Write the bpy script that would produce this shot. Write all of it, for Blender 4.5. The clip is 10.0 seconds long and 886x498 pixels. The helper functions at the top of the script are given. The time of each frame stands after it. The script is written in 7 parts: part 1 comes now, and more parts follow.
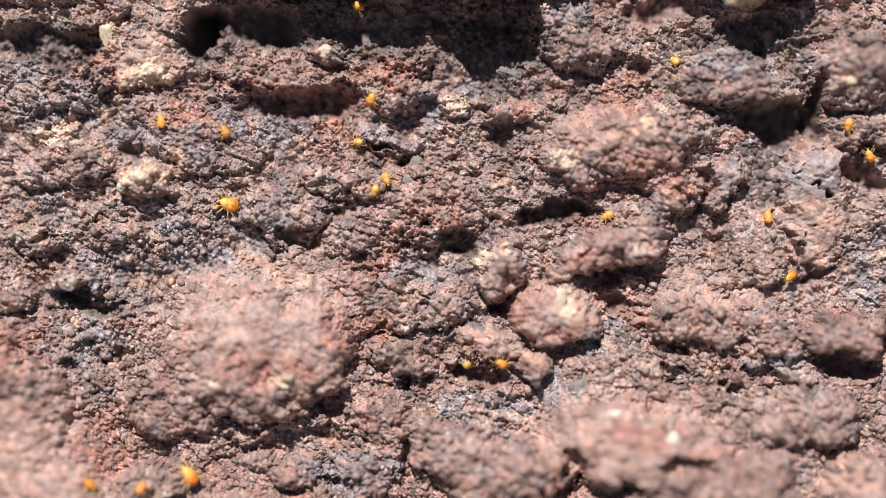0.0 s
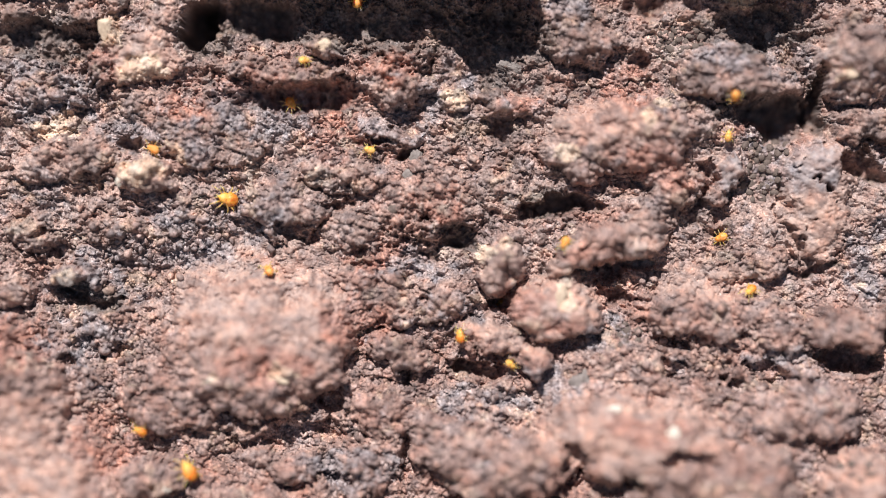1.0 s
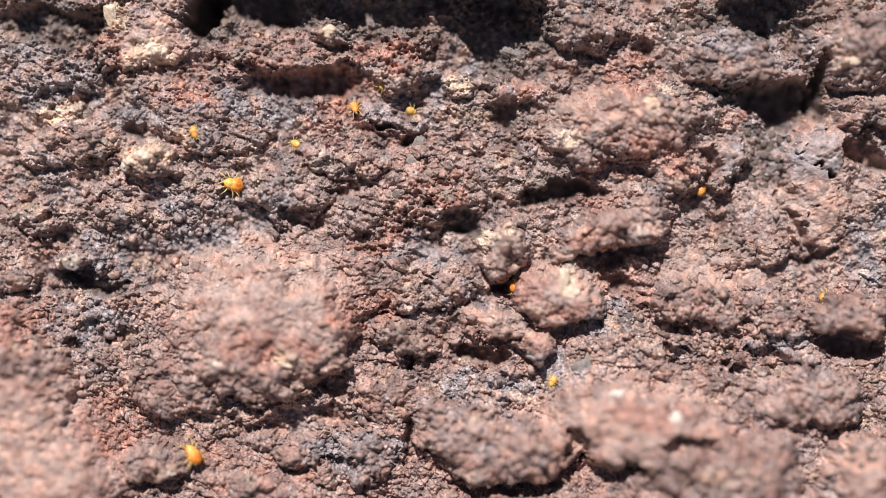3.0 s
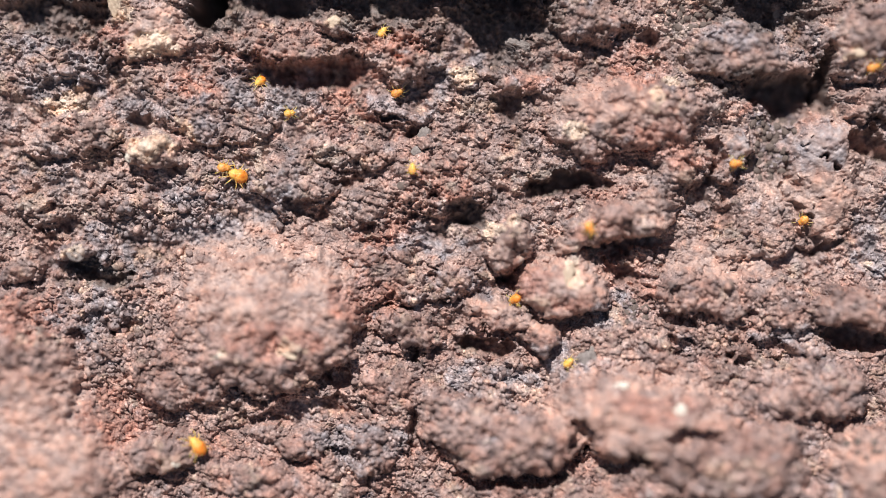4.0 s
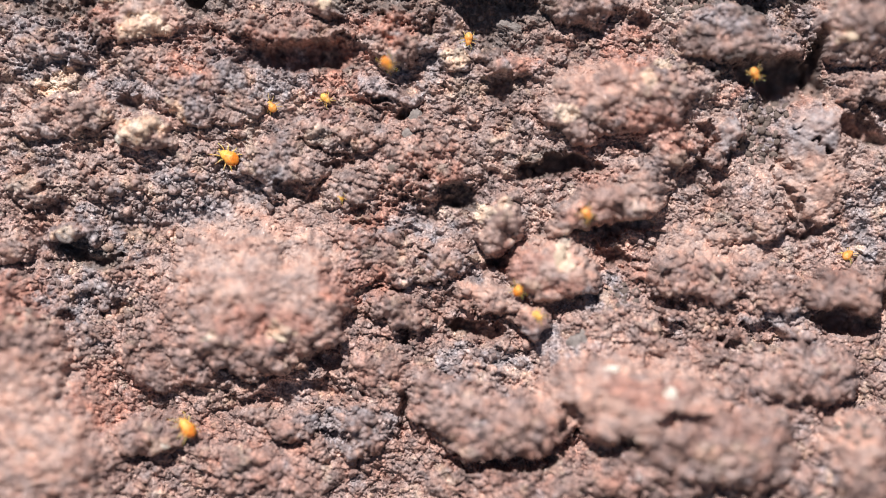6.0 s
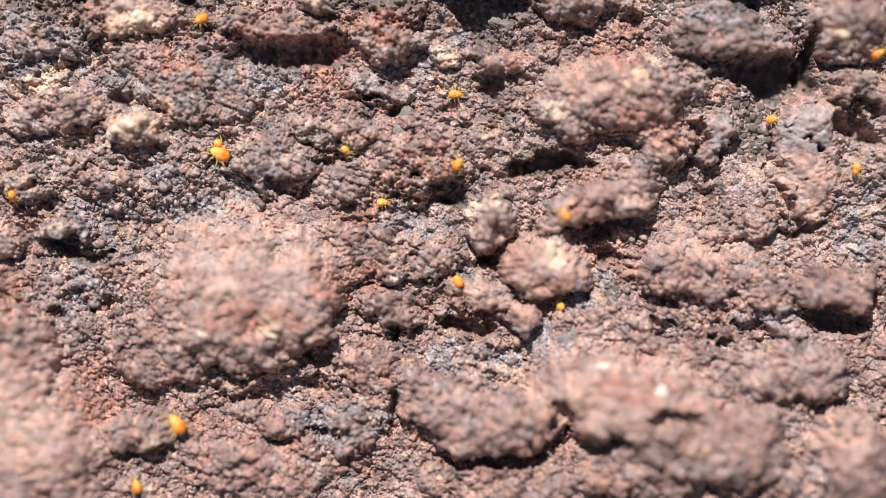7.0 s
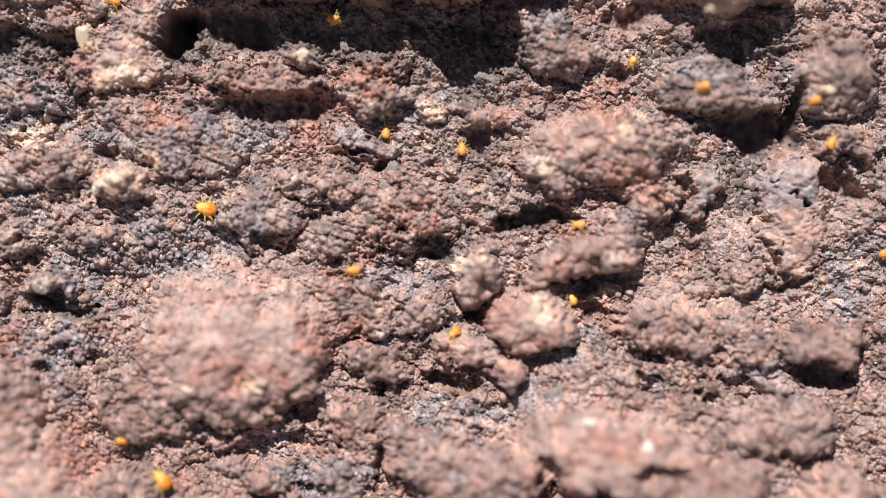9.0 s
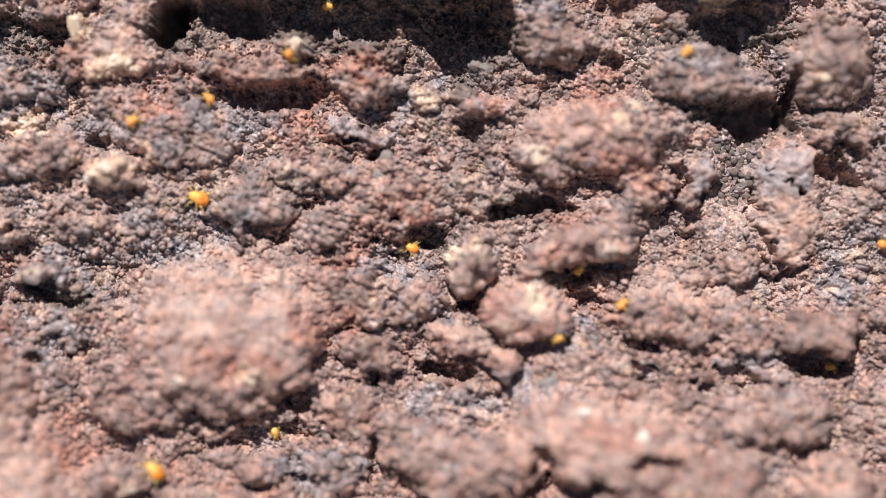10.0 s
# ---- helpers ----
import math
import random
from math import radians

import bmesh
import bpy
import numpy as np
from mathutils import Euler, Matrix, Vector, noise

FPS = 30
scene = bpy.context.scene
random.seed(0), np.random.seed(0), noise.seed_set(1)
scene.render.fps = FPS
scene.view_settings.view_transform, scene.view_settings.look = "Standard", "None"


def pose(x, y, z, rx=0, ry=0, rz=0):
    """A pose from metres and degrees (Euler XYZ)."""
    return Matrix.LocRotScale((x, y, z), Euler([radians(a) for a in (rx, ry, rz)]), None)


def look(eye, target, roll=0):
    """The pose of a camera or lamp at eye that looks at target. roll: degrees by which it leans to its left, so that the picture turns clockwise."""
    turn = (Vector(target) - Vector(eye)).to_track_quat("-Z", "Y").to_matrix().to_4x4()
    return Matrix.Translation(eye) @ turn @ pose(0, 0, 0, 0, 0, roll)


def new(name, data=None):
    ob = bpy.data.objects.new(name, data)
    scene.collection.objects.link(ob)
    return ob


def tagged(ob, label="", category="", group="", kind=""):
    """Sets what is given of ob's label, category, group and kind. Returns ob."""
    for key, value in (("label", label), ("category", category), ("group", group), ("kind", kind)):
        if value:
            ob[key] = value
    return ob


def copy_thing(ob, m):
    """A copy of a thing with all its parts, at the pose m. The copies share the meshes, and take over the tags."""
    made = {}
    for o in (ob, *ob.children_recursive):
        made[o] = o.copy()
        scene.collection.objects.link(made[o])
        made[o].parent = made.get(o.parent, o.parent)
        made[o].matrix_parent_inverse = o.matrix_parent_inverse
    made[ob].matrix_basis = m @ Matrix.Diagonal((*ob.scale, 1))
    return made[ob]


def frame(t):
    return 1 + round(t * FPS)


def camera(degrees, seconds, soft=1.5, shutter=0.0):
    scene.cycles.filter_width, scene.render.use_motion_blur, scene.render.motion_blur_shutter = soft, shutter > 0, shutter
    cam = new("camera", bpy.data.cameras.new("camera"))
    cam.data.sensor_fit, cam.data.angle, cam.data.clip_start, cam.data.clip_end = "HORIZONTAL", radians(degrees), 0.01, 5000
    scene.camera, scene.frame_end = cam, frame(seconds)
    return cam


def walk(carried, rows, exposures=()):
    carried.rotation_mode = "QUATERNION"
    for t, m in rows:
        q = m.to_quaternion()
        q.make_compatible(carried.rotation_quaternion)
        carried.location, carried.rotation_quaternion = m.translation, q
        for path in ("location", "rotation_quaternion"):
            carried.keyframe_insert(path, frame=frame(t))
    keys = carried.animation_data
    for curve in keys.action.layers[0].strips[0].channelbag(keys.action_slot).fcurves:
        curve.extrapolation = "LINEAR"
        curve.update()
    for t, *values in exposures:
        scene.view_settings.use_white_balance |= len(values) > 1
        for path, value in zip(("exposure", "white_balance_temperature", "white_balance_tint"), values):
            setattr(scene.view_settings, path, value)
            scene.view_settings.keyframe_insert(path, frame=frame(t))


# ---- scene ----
cam = camera(22, 10.0, soft=0.5)
cam.data.dof.use_dof = True
cam.data.dof.focus_distance = 0.1440
cam.data.dof.aperture_fstop = 5.2

# The rock face is a slope; FACE has x across it, y up it and z out of it.
FACE = Matrix.Translation((0, 0, 0.30)) @ Matrix.Rotation(radians(50), 4, "X")

PATH = [
    (0.0, FACE @ pose(0.00000, 0.00000, 0.14400, 0.0000, 0.0000, 0.0000)),
    (0.5, FACE @ pose(-0.00023, -0.00003, 0.14328, -0.0742, 0.0204, -0.0342)),
    (1.0, FACE @ pose(-0.00037, -0.00006, 0.14353, -0.1130, -0.1500, -0.0667)),
    (1.5, FACE @ pose(-0.00082, -0.00017, 0.14442, -0.0515, -0.0296, -0.0329)),
    (2.0, FACE @ pose(-0.00046, -0.00001, 0.14424, -0.3009, 0.0697, -0.0019)),
    (2.5, FACE @ pose(-0.00044, -0.00046, 0.14432, -0.2754, -0.1294, 0.0349)),
    (4.0, FACE @ pose(-0.00057, -0.00044, 0.14406, -0.5400, -0.0221, 0.1420)),
    (4.5, FACE @ pose(-0.00028, -0.00034, 0.14382, -0.7537, -0.1124, 0.1804)),
    (5.0, FACE @ pose(-0.00017, -0.00060, 0.14391, -0.7862, -0.0425, 0.2230)),
    (5.5, FACE @ pose(-0.00024, -0.00030, 0.14382, -0.9989, -0.0502, 0.2735)),
    (7.0, FACE @ pose(0.00065, -0.00037, 0.14360, -1.0832, 0.0061, 0.4848)),
    (7.5, FACE @ pose(0.00021, -0.00070, 0.14334, -0.7765, -0.3341, 0.4504)),
    (8.0, FACE @ pose(0.00055, 0.00018, 0.14365, -0.6985, -0.3041, 0.5553)),
    (8.5, FACE @ pose(0.00072, 0.00029, 0.14316, -0.2946, -0.0176, 0.5405)),
    (9.0, FACE @ pose(0.00075, 0.00086, 0.14341, -0.1935, -0.2985, 0.5279)),
    (9.5, FACE @ pose(0.00102, 0.00039, 0.14283, -0.2775, -0.3838, 0.5211)),
    (10.0, FACE @ pose(0.00077, -0.00051, 0.14268, 0.0894, -0.4535, 0.4162)),
]
walk(cam, PATH, exposures=[(0, 0.45), (0.5, 0.50), (1.5, 0.46), (2.5, 0.42), (4.5, 0.44), (5.5, 0.48), (7, 0.53), (7.5, 0.48), (8.5, 0.51), (10, 0.54)])

# ---- light: midday sun from above, clear sky ----
SUN_WAY = (FACE.to_3x3() @ Vector((-0.25, 1.0, 1.25))).normalized()
sun = new("sun", bpy.data.lights.new("sun", "SUN"))
sun.data.energy, sun.data.angle, sun.data.color = 5.0, radians(0.53), (1.0, 0.965, 0.925)
sun.matrix_world = look((0, 0, 2), Vector((0, 0, 2)) - SUN_WAY)
world = bpy.data.worlds.new("world")
scene.world = world
world.use_nodes = True
sky = world.node_tree.nodes.new("ShaderNodeTexSky")
sky.sky_type, sky.sun_disc = "NISHITA", False
sky.sun_elevation = math.asin(SUN_WAY.z)
sky.sun_rotation = math.atan2(SUN_WAY.x, SUN_WAY.y)
world.node_tree.nodes["Background"].inputs[1].default_value = 0.034
world.node_tree.links.new(sky.outputs[0], world.node_tree.nodes["Background"].inputs[0])


# ---- materials ----
def material(name, rough=0.8, spec=0.3):
    m = bpy.data.materials.new(name)
    m.use_nodes = True
    b = m.node_tree.nodes["Principled BSDF"]
    b.inputs["Roughness"].default_value = rough
    b.inputs["Specular IOR Level"].default_value = spec
    return m, m.node_tree.nodes, m.node_tree.links, b


def noise_node(n, l, scale, detail=4.0, rough=0.6, coord=None):
    t = n.new("ShaderNodeTexNoise")
    t.inputs["Scale"].default_value, t.inputs["Detail"].default_value, t.inputs["Roughness"].default_value = scale, detail, rough
    if coord:
        l.new(coord, t.inputs["Vector"])
    return t.outputs["Fac"]


def ramp(n, l, fac, *stops):
    r = n.new("ShaderNodeValToRGB")
    while len(r.color_ramp.elements) < len(stops):
        r.color_ramp.elements.new(0.5)
    for e, (p, c) in zip(r.color_ramp.elements, stops):
        e.position, e.color = p, (*c, 1)
    l.new(fac, r.inputs[0])
    return r.outputs[0]


def mix(n, l, fac, a, b, kind="MIX"):
    m = n.new("ShaderNodeMix")
    m.data_type, m.blend_type = "RGBA", kind
    for v, i in ((fac, 0), (a, 6), (b, 7)):
        if isinstance(v, (int, float)):
            m.inputs[i].default_value = v
        elif isinstance(v, tuple):
            m.inputs[i].default_value = (*v, 1)
        else:
            l.new(v, m.inputs[i])
    return m.outputs[2]


def bump(n, l, b, height, strength, distance):
    u = n.new("ShaderNodeBump")
    u.inputs["Strength"].default_value, u.inputs["Distance"].default_value = strength, distance
    l.new(height, u.inputs["Height"])
    l.new(u.outputs[0], b.inputs["Normal"])


def rock_material():
    """Red scoria: brick-brown ground, grey film, ochre and white minerals, rusty patches."""
    m, n, l, b = material("red_scoria", 0.86, 0.65)
    tc = n.new("ShaderNodeTexCoord").outputs["Object"]
    a = n.new("ShaderNodeAttribute")
    a.attribute_name = "minerals"
    s = n.new("ShaderNodeSeparateColor")
    l.new(a.outputs["Color"], s.inputs[0])
    wide = noise_node(n, l, 260, 5, 0.65, tc)
    fine = noise_node(n, l, 2600, 6, 0.7, tc)
    ground = ramp(n, l, wide, (0.30, (0.167, 0.118, 0.110)), (0.48, (0.275, 0.190, 0.174)), (0.68, (0.380, 0.279, 0.257)))
    rust = ramp(n, l, fine, (0.3, (0.232, 0.122, 0.100)), (0.7, (0.412, 0.228, 0.191)))
    grey = ramp(n, l, fine, (0.3, (0.163, 0.140, 0.150)), (0.7, (0.362, 0.315, 0.334)))
    pale = ramp(n, l, wide, (0.35, (0.49, 0.35, 0.265)), (0.65, (0.65, 0.52, 0.43)))
    w = n.new("ShaderNodeAttribute")
    w.attribute_name = "worn"
    half = n.new("ShaderNodeMath")
    half.operation, half.inputs[1].default_value = "MULTIPLY", 0.8
    l.new(w.outputs["Fac"], half.inputs[0])
    even = half.outputs[0]
    ground = mix(n, l, even, ground, (0.40, 0.275, 0.240))
    c = mix(n, l, s.outputs[2], ground, rust)
    c = mix(n, l, s.outputs[0], c, grey)
    c = mix(n, l, s.outputs[1], c, pale)
    c = mix(n, l, a.outputs["Alpha"], c, (0.82, 0.77, 0.70))
    # near-black mix for the hollows: dark rock, and shade put into the colour
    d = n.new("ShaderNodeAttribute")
    d.attribute_name = "lava_shade"
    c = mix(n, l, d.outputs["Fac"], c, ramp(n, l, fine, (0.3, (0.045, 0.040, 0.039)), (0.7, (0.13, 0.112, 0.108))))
    crumb = n.new("ShaderNodeAttribute")
    crumb.attribute_name = "tone"
    c = mix(n, l, 1.0, c, ramp(n, l, crumb.outputs["Fac"], (0.18, (0.62, 0.60, 0.60)), (0.45, (0.94, 0.93, 0.92)), (0.70, (1.14, 1.12, 1.08)), (0.88, (1.45, 1.42, 1.34))), "MULTIPLY")
    tone = noise_node(n, l, 950, 3, 0.6, tc)
    c = mix(n, l, 1.0, c, ramp(n, l, tone, (0.34, (0.90, 0.99, 1.06)), (0.5, (1, 1, 1)), (0.66, (1.10, 0.96, 0.90))), "MULTIPLY")
    micro = noise_node(n, l, 7000, 4, 0.65, tc)
    c = mix(n, l, 1.0, c, mix(n, l, even, ramp(n, l, fine, (0.30, (0.74, 0.72, 0.71)), (0.5, (1, 1, 1)), (0.70, (1.18, 1.18, 1.17))), (1, 1, 1)), "MULTIPLY")
    c = mix(n, l, 1.0, c, mix(n, l, even, ramp(n, l, micro, (0.36, (0.50, 0.48, 0.47)), (0.5, (1, 1, 1)), (0.64, (1.42, 1.42, 1.42))), (1, 1, 1)), "MULTIPLY")
    gloss = ramp(n, l, micro, (0.50, (0.88, 0.88, 0.88)), (0.66, (0.24, 0.24, 0.24)))
    l.new(gloss, b.inputs["Roughness"])
    l.new(c, b.inputs["Base Color"])
    bump(n, l, b, noise_node(n, l, 4600, 3, 0.6, tc), 0.5, 0.00010)
    return m


ROCK = rock_material()


# ---- relief of the rock face, in millimetres ----
# relief begins
STEP = 0.045
U0, U1, V0, V1 = -30.9, 32.0, -20.7, 17.8
GU = np.arange(U0, U1, STEP)
GV = np.arange(V0, V1, STEP)
UU, VV = np.meshgrid(GU, GV)


def hashed(i, j, seed):
    """A pseudo-random number 0..1 for each whole-number pair."""
    h = (i.astype(np.int64) * 374761393 + j.astype(np.int64) * 668265263 + seed * 974634721) & 0xFFFFFFFF
    h = ((h ^ (h >> 13)) * 1274126177) & 0xFFFFFFFF
    return ((h ^ (h >> 16)) & 0xFFFFFF) / float(0x1000000)


def perlin(x, y, seed):
    i, j = np.floor(x), np.floor(y)
    fx, fy = x - i, y - j
    sx, sy = fx * fx * fx * (fx * (fx * 6 - 15) + 10), fy * fy * fy * (fy * (fy * 6 - 15) + 10)

    def corner(a, b):
        g = hashed(i + a, j + b, seed) * 2 * np.pi
        return np.cos(g) * (fx - a) + np.sin(g) * (fy - b)

    low = corner(0, 0) * (1 - sx) + corner(1, 0) * sx
    high = corner(0, 1) * (1 - sx) + corner(1, 1) * sx
    return (low * (1 - sy) + high * sy) * 1.45


def fbm(x, y, size, seed, octaves=4, gain=0.5):
    total, amp = 0, 1.0
    for k in range(octaves):
        total = total + amp * perlin(x / size + 17.3 * k, y / size - 9.1 * k, seed + k)
        size, amp = size * 0.5, amp * gain
    return total


def cells(x, y, size, seed):
    """Distance to the nearest and second nearest of scattered points, and a number for the nearest one."""
    x, y = x / size, y / size
    i, j = np.floor(x), np.floor(y)
    near = np.full(x.shape, 9.0)
    second = np.full(x.shape, 9.0)
    mark = np.zeros(x.shape)
    for a in (-1, 0, 1):
        for b in (-1, 0, 1):
            px = i + a + 0.08 + 0.84 * hashed(i + a, j + b, seed)
            py = j + b + 0.08 + 0.84 * hashed(i + a, j + b, seed + 1)
            d = np.hypot(px - x, py - y)
            closer = d < near
            second = np.where(closer, near, np.minimum(second, d))
            mark = np.where(closer, hashed(i + a, j + b, seed + 2), mark)
            near = np.where(closer, d, near)
    return near, second, mark


def smooth(a, b, x):
    t = np.clip((x - a) / (b - a), 0, 1)
    return t * t * (3 - 2 * t)


# Outlines wander: every form below is laid out on these bent coordinates.
BU = UU + 0.60 * fbm(UU, VV, 2.8, 11, 5, 0.62)
BV = VV + 0.60 * fbm(UU, VV, 2.8, 31, 5, 0.62)
# The face leans out towards its foot, most of all at the lower right and in the lower left corner.
LEAN = 0.07 * 1.5 * np.logaddexp(0, -(VV + 1.5) / 1.5) + 1.9 * np.exp(-((UU - 17) / 12) ** 2 - ((VV + 14) / 8) ** 2) + 1.4 * np.exp(-((UU + 26) / 8) ** 2 - ((VV + 17) / 9) ** 2)
FORM = LEAN - 0.35 + 0.65 * fbm(UU, VV, 9.0, 51, 3)
OWNER = np.zeros(UU.shape, np.int32)
KNOBS = ["crust"]
MASK = {k: np.zeros(UU.shape, np.float32) for k in ("grey", "pale", "white", "rust", "dark", "smooth", "grain", "pore", "slab")}


def window(u, v, reach):
    return np.s_[max(0, int((v - reach - V0) / STEP)):max(1, int((v + reach - V0) / STEP)),
                 max(0, int((u - reach - U0) / STEP)):max(1, int((u + reach - U0) / STEP))]


def polar(u, v, ru, rv, turn, w):
    a = math.radians(turn)
    x, y = BU[w] - u, BV[w] - v
    return np.hypot((x * math.cos(a) + y * math.sin(a)) / ru, (y * math.cos(a) - x * math.sin(a)) / rv)


def knob(name, u, v, ru, rv, turn, top, tilt=0.0):
    """A stone that stands out of the face, steep at its foot and worn round on its upper side; top is its height, tilt turns its face down the slope."""
    w = window(u, v, max(ru, rv) * 1.25 + 1.5)
    r = polar(u, v, ru, rv, turn, w)
    worn = smooth(-0.75, 0.35, (BV[w] - v) / rv)
    dome = np.clip(1 - r ** (3.2 - 1.2 * worn), 0, 1) ** (0.42 + 0.9 * worn)
    old = FORM[w]
    lift = np.clip(LEAN[w] + (0.9 if top > 2 else 0.68) * top + tilt * (VV[w] - v) - old, 0, 9) * dome
    OWNER[w] = np.where((lift > 0.15) & (r < 0.97), len(KNOBS), OWNER[w])
    KNOBS.append(name)
    FORM[w] = old + lift


def hollow(u, v, ru, rv, turn, depth):
    """A cavity with steep walls and a rough floor."""
    w = window(u, v, max(ru, rv) * 1.25 + 1.5)
    r = polar(u, v, ru, rv, turn, w)
    lower = smooth(0.4, -0.9, (BV[w] - v) / rv)
    bowl = np.clip(1 - r ** (3.0 + max(0, depth - 3)), 0, 1) ** (0.55 + 0.45 * lower)
    FORM[w] = FORM[w] - (0.62 * depth + np.clip(FORM[w] - LEAN[w], 0, 9) * 0.4) * bowl


def stain(kind, u, v, ru, rv):
    w = window(u, v, max(ru, rv) * 1.5 + 1.5)
    r = polar(u, v, ru, rv, 0, w)
    MASK[kind][w] = np.maximum(MASK[kind][w], 1 - smooth(0.55, 1.25, r))


def upper_left_forms():
    knob("knob", -25.73, 17.09, 4.62, 1.42, 0, 1.10)
    knob("knob", -17.50, 14.90, 1.42, 1.92, -8, 0.90)
    knob("boulder", -18.95, 12.38, 3.12, 2.27, 6, 1.50)
    knob("knob", -21.07, 13.30, 0.60, 1.14, 6, 1.50)
    knob("knob", -21.73, 11.40, 0.78, 1.42, 8, 1.30)
    knob("knob", -22.90, 14.90, 1.28, 0.78, -20, 1.00)
    knob("knob", -20.57, 15.24, 1.14, 0.71, 20, 1.20)
    knob("knob", -23.55, 12.84, 1.07, 0.50, 12, 0.90)
    knob("knob", -26.99, 14.81, 1.07, 0.92, 0, 1.30)
    knob("knob", -15.77, 7.57, 5.33, 2.49, -14, 1.20)
    knob("knob", -24.69, 10.00, 3.20, 1.42, -10, 0.80)
    knob("knob", -18.91, 4.35, 2.05, 1.13, -6, 2.00)
    knob("knob", -24.29, 5.36, 2.84, 1.60, 5, 1.30)
    knob("knob", -22.00, 5.58, 1.78, 1.28, 0, 1.10)
    knob("knob", -25.71, 0.75, 1.95, 1.42, 0, 1.20)
    knob("ledge", -23.49, -2.09, 2.19, 0.64, 0, 1.60)
    knob("knob", -27.02, -2.79, 1.41, 1.41, 0, 1.50)
    hollow(-15.40, 13.95, 1.20, 1.60, 14, 9.00)
    hollow(-14.60, 14.70, 0.90, 0.80, -30, 4.00)
    hollow(-11.75, 14.03, 3.00, 1.50, 0, 2.40)
    hollow(-25.13, 13.10, 3.93, 1.21, -6, 2.20)
    hollow(-19.96, 6.39, 0.64, 0.71, 0, 1.80)
    hollow(-18.53, 1.89, 1.07, 0.43, 8, 1.40)
    hollow(-21.83, -3.59, 2.35, 0.50, -6, 1.80)
    hollow(-25.30, 0.57, 1.07, 0.36, 10, 1.30)
    hollow(-23.68, -0.50, 1.07, 0.50, -30, 1.20)
    hollow(-21.54, -6.86, 1.98, 0.92, -10, 1.40)
    hollow(-23.64, -7.56, 0.71, 0.49, 0, 1.60)
    hollow(-18.30, -8.78, 0.78, 0.63, -30, 1.20)


def upper_middle_forms():
    knob("brow", -2.96, 18.06, 15.13, 2.32, 0, 5.20)
    knob("brow", 2.60, 17.30, 3.40, 1.45, 0, 7.00)
    knob("ledge", -10.66, 11.05, 5.12, 0.71, -3, 1.70)
    knob("knob", -7.14, 12.41, 1.59, 0.99, 0, 1.50)
    knob("knob", -2.19, 12.24, 1.95, 0.92, 0, 1.40)
    knob("knob", -2.72, 10.20, 3.00, 1.84, 0, 1.70)
    knob("knob", 4.74, 11.25, 1.00, 0.57, -12, 0.40)
    knob("knob", 8.40, 13.60, 3.70, 2.45, -12, 1.90)
    knob("knob", 3.12, 9.95, 0.92, 0.85, 30, 1.20)
    knob("knob", 0.99, 8.98, 0.92, 0.78, 0, 0.90)
    knob("knob", 4.35, 8.59, 1.70, 1.27, 0, 1.50)
    knob("knob", -3.62, 6.96, 2.20, 1.14, -6, 0.80)
    knob("knob", -10.13, 2.51, 2.89, 2.33, -10, 1.70)
    knob("knob", -6.52, 4.82, 2.83, 1.56, -8, 1.20)
    knob("knob", -0.96, 2.87, 4.25, 2.55, -5, 1.20)
    knob("knob", -3.97, -3.22, 3.12, 2.20, 0, 1.20)
    knob("knob", -0.07, -3.34, 2.06, 2.06, 0, 0.80)
    knob("knob", -5.75, 0.92, 1.85, 1.70, 0, 0.90)
    hollow(-5.70, 17.90, 0.75, 2.40, 6, 4.20)
    hollow(-11.50, 13.54, 3.75, 2.07, 0, 1.30)
    hollow(-4.00, 13.96, 4.29, 1.21, 0, 1.60)
    hollow(2.71, 12.54, 3.14, 3.14, 0, 1.30)
    hollow(-9.18, 9.32, 4.00, 1.21, -2, 2.10)
    hollow(7.43, 2.25, 3.07, 0.79, 10, 3.80)
    hollow(1.07, 0.57, 1.43, 1.14, 10, 2.20)
    hollow(-4.00, 6.36, 0.96, 0.36, -10, 2.20)
    hollow(-3.07, 7.57, 0.46, 0.25, 0, 1.40)
    hollow(-2.14, 5.54, 0.79, 0.43, 10, 2.00)
    hollow(-6.68, 2.46, 1.50, 0.57, -4, 1.80)
    hollow(-9.18, 0.46, 1.57, 0.50, -12, 2.00)
    hollow(-5.25, -0.46, 0.79, 0.46, 20, 1.20)
    hollow(3.68, 7.36, 1.21, 0.79, -30, 1.80)
    hollow(-0.75, 1.64, 0.29, 0.25, 0, 1.00)
    hollow(-4.64, -1.39, 1.07, 0.36, 20, 0.80)


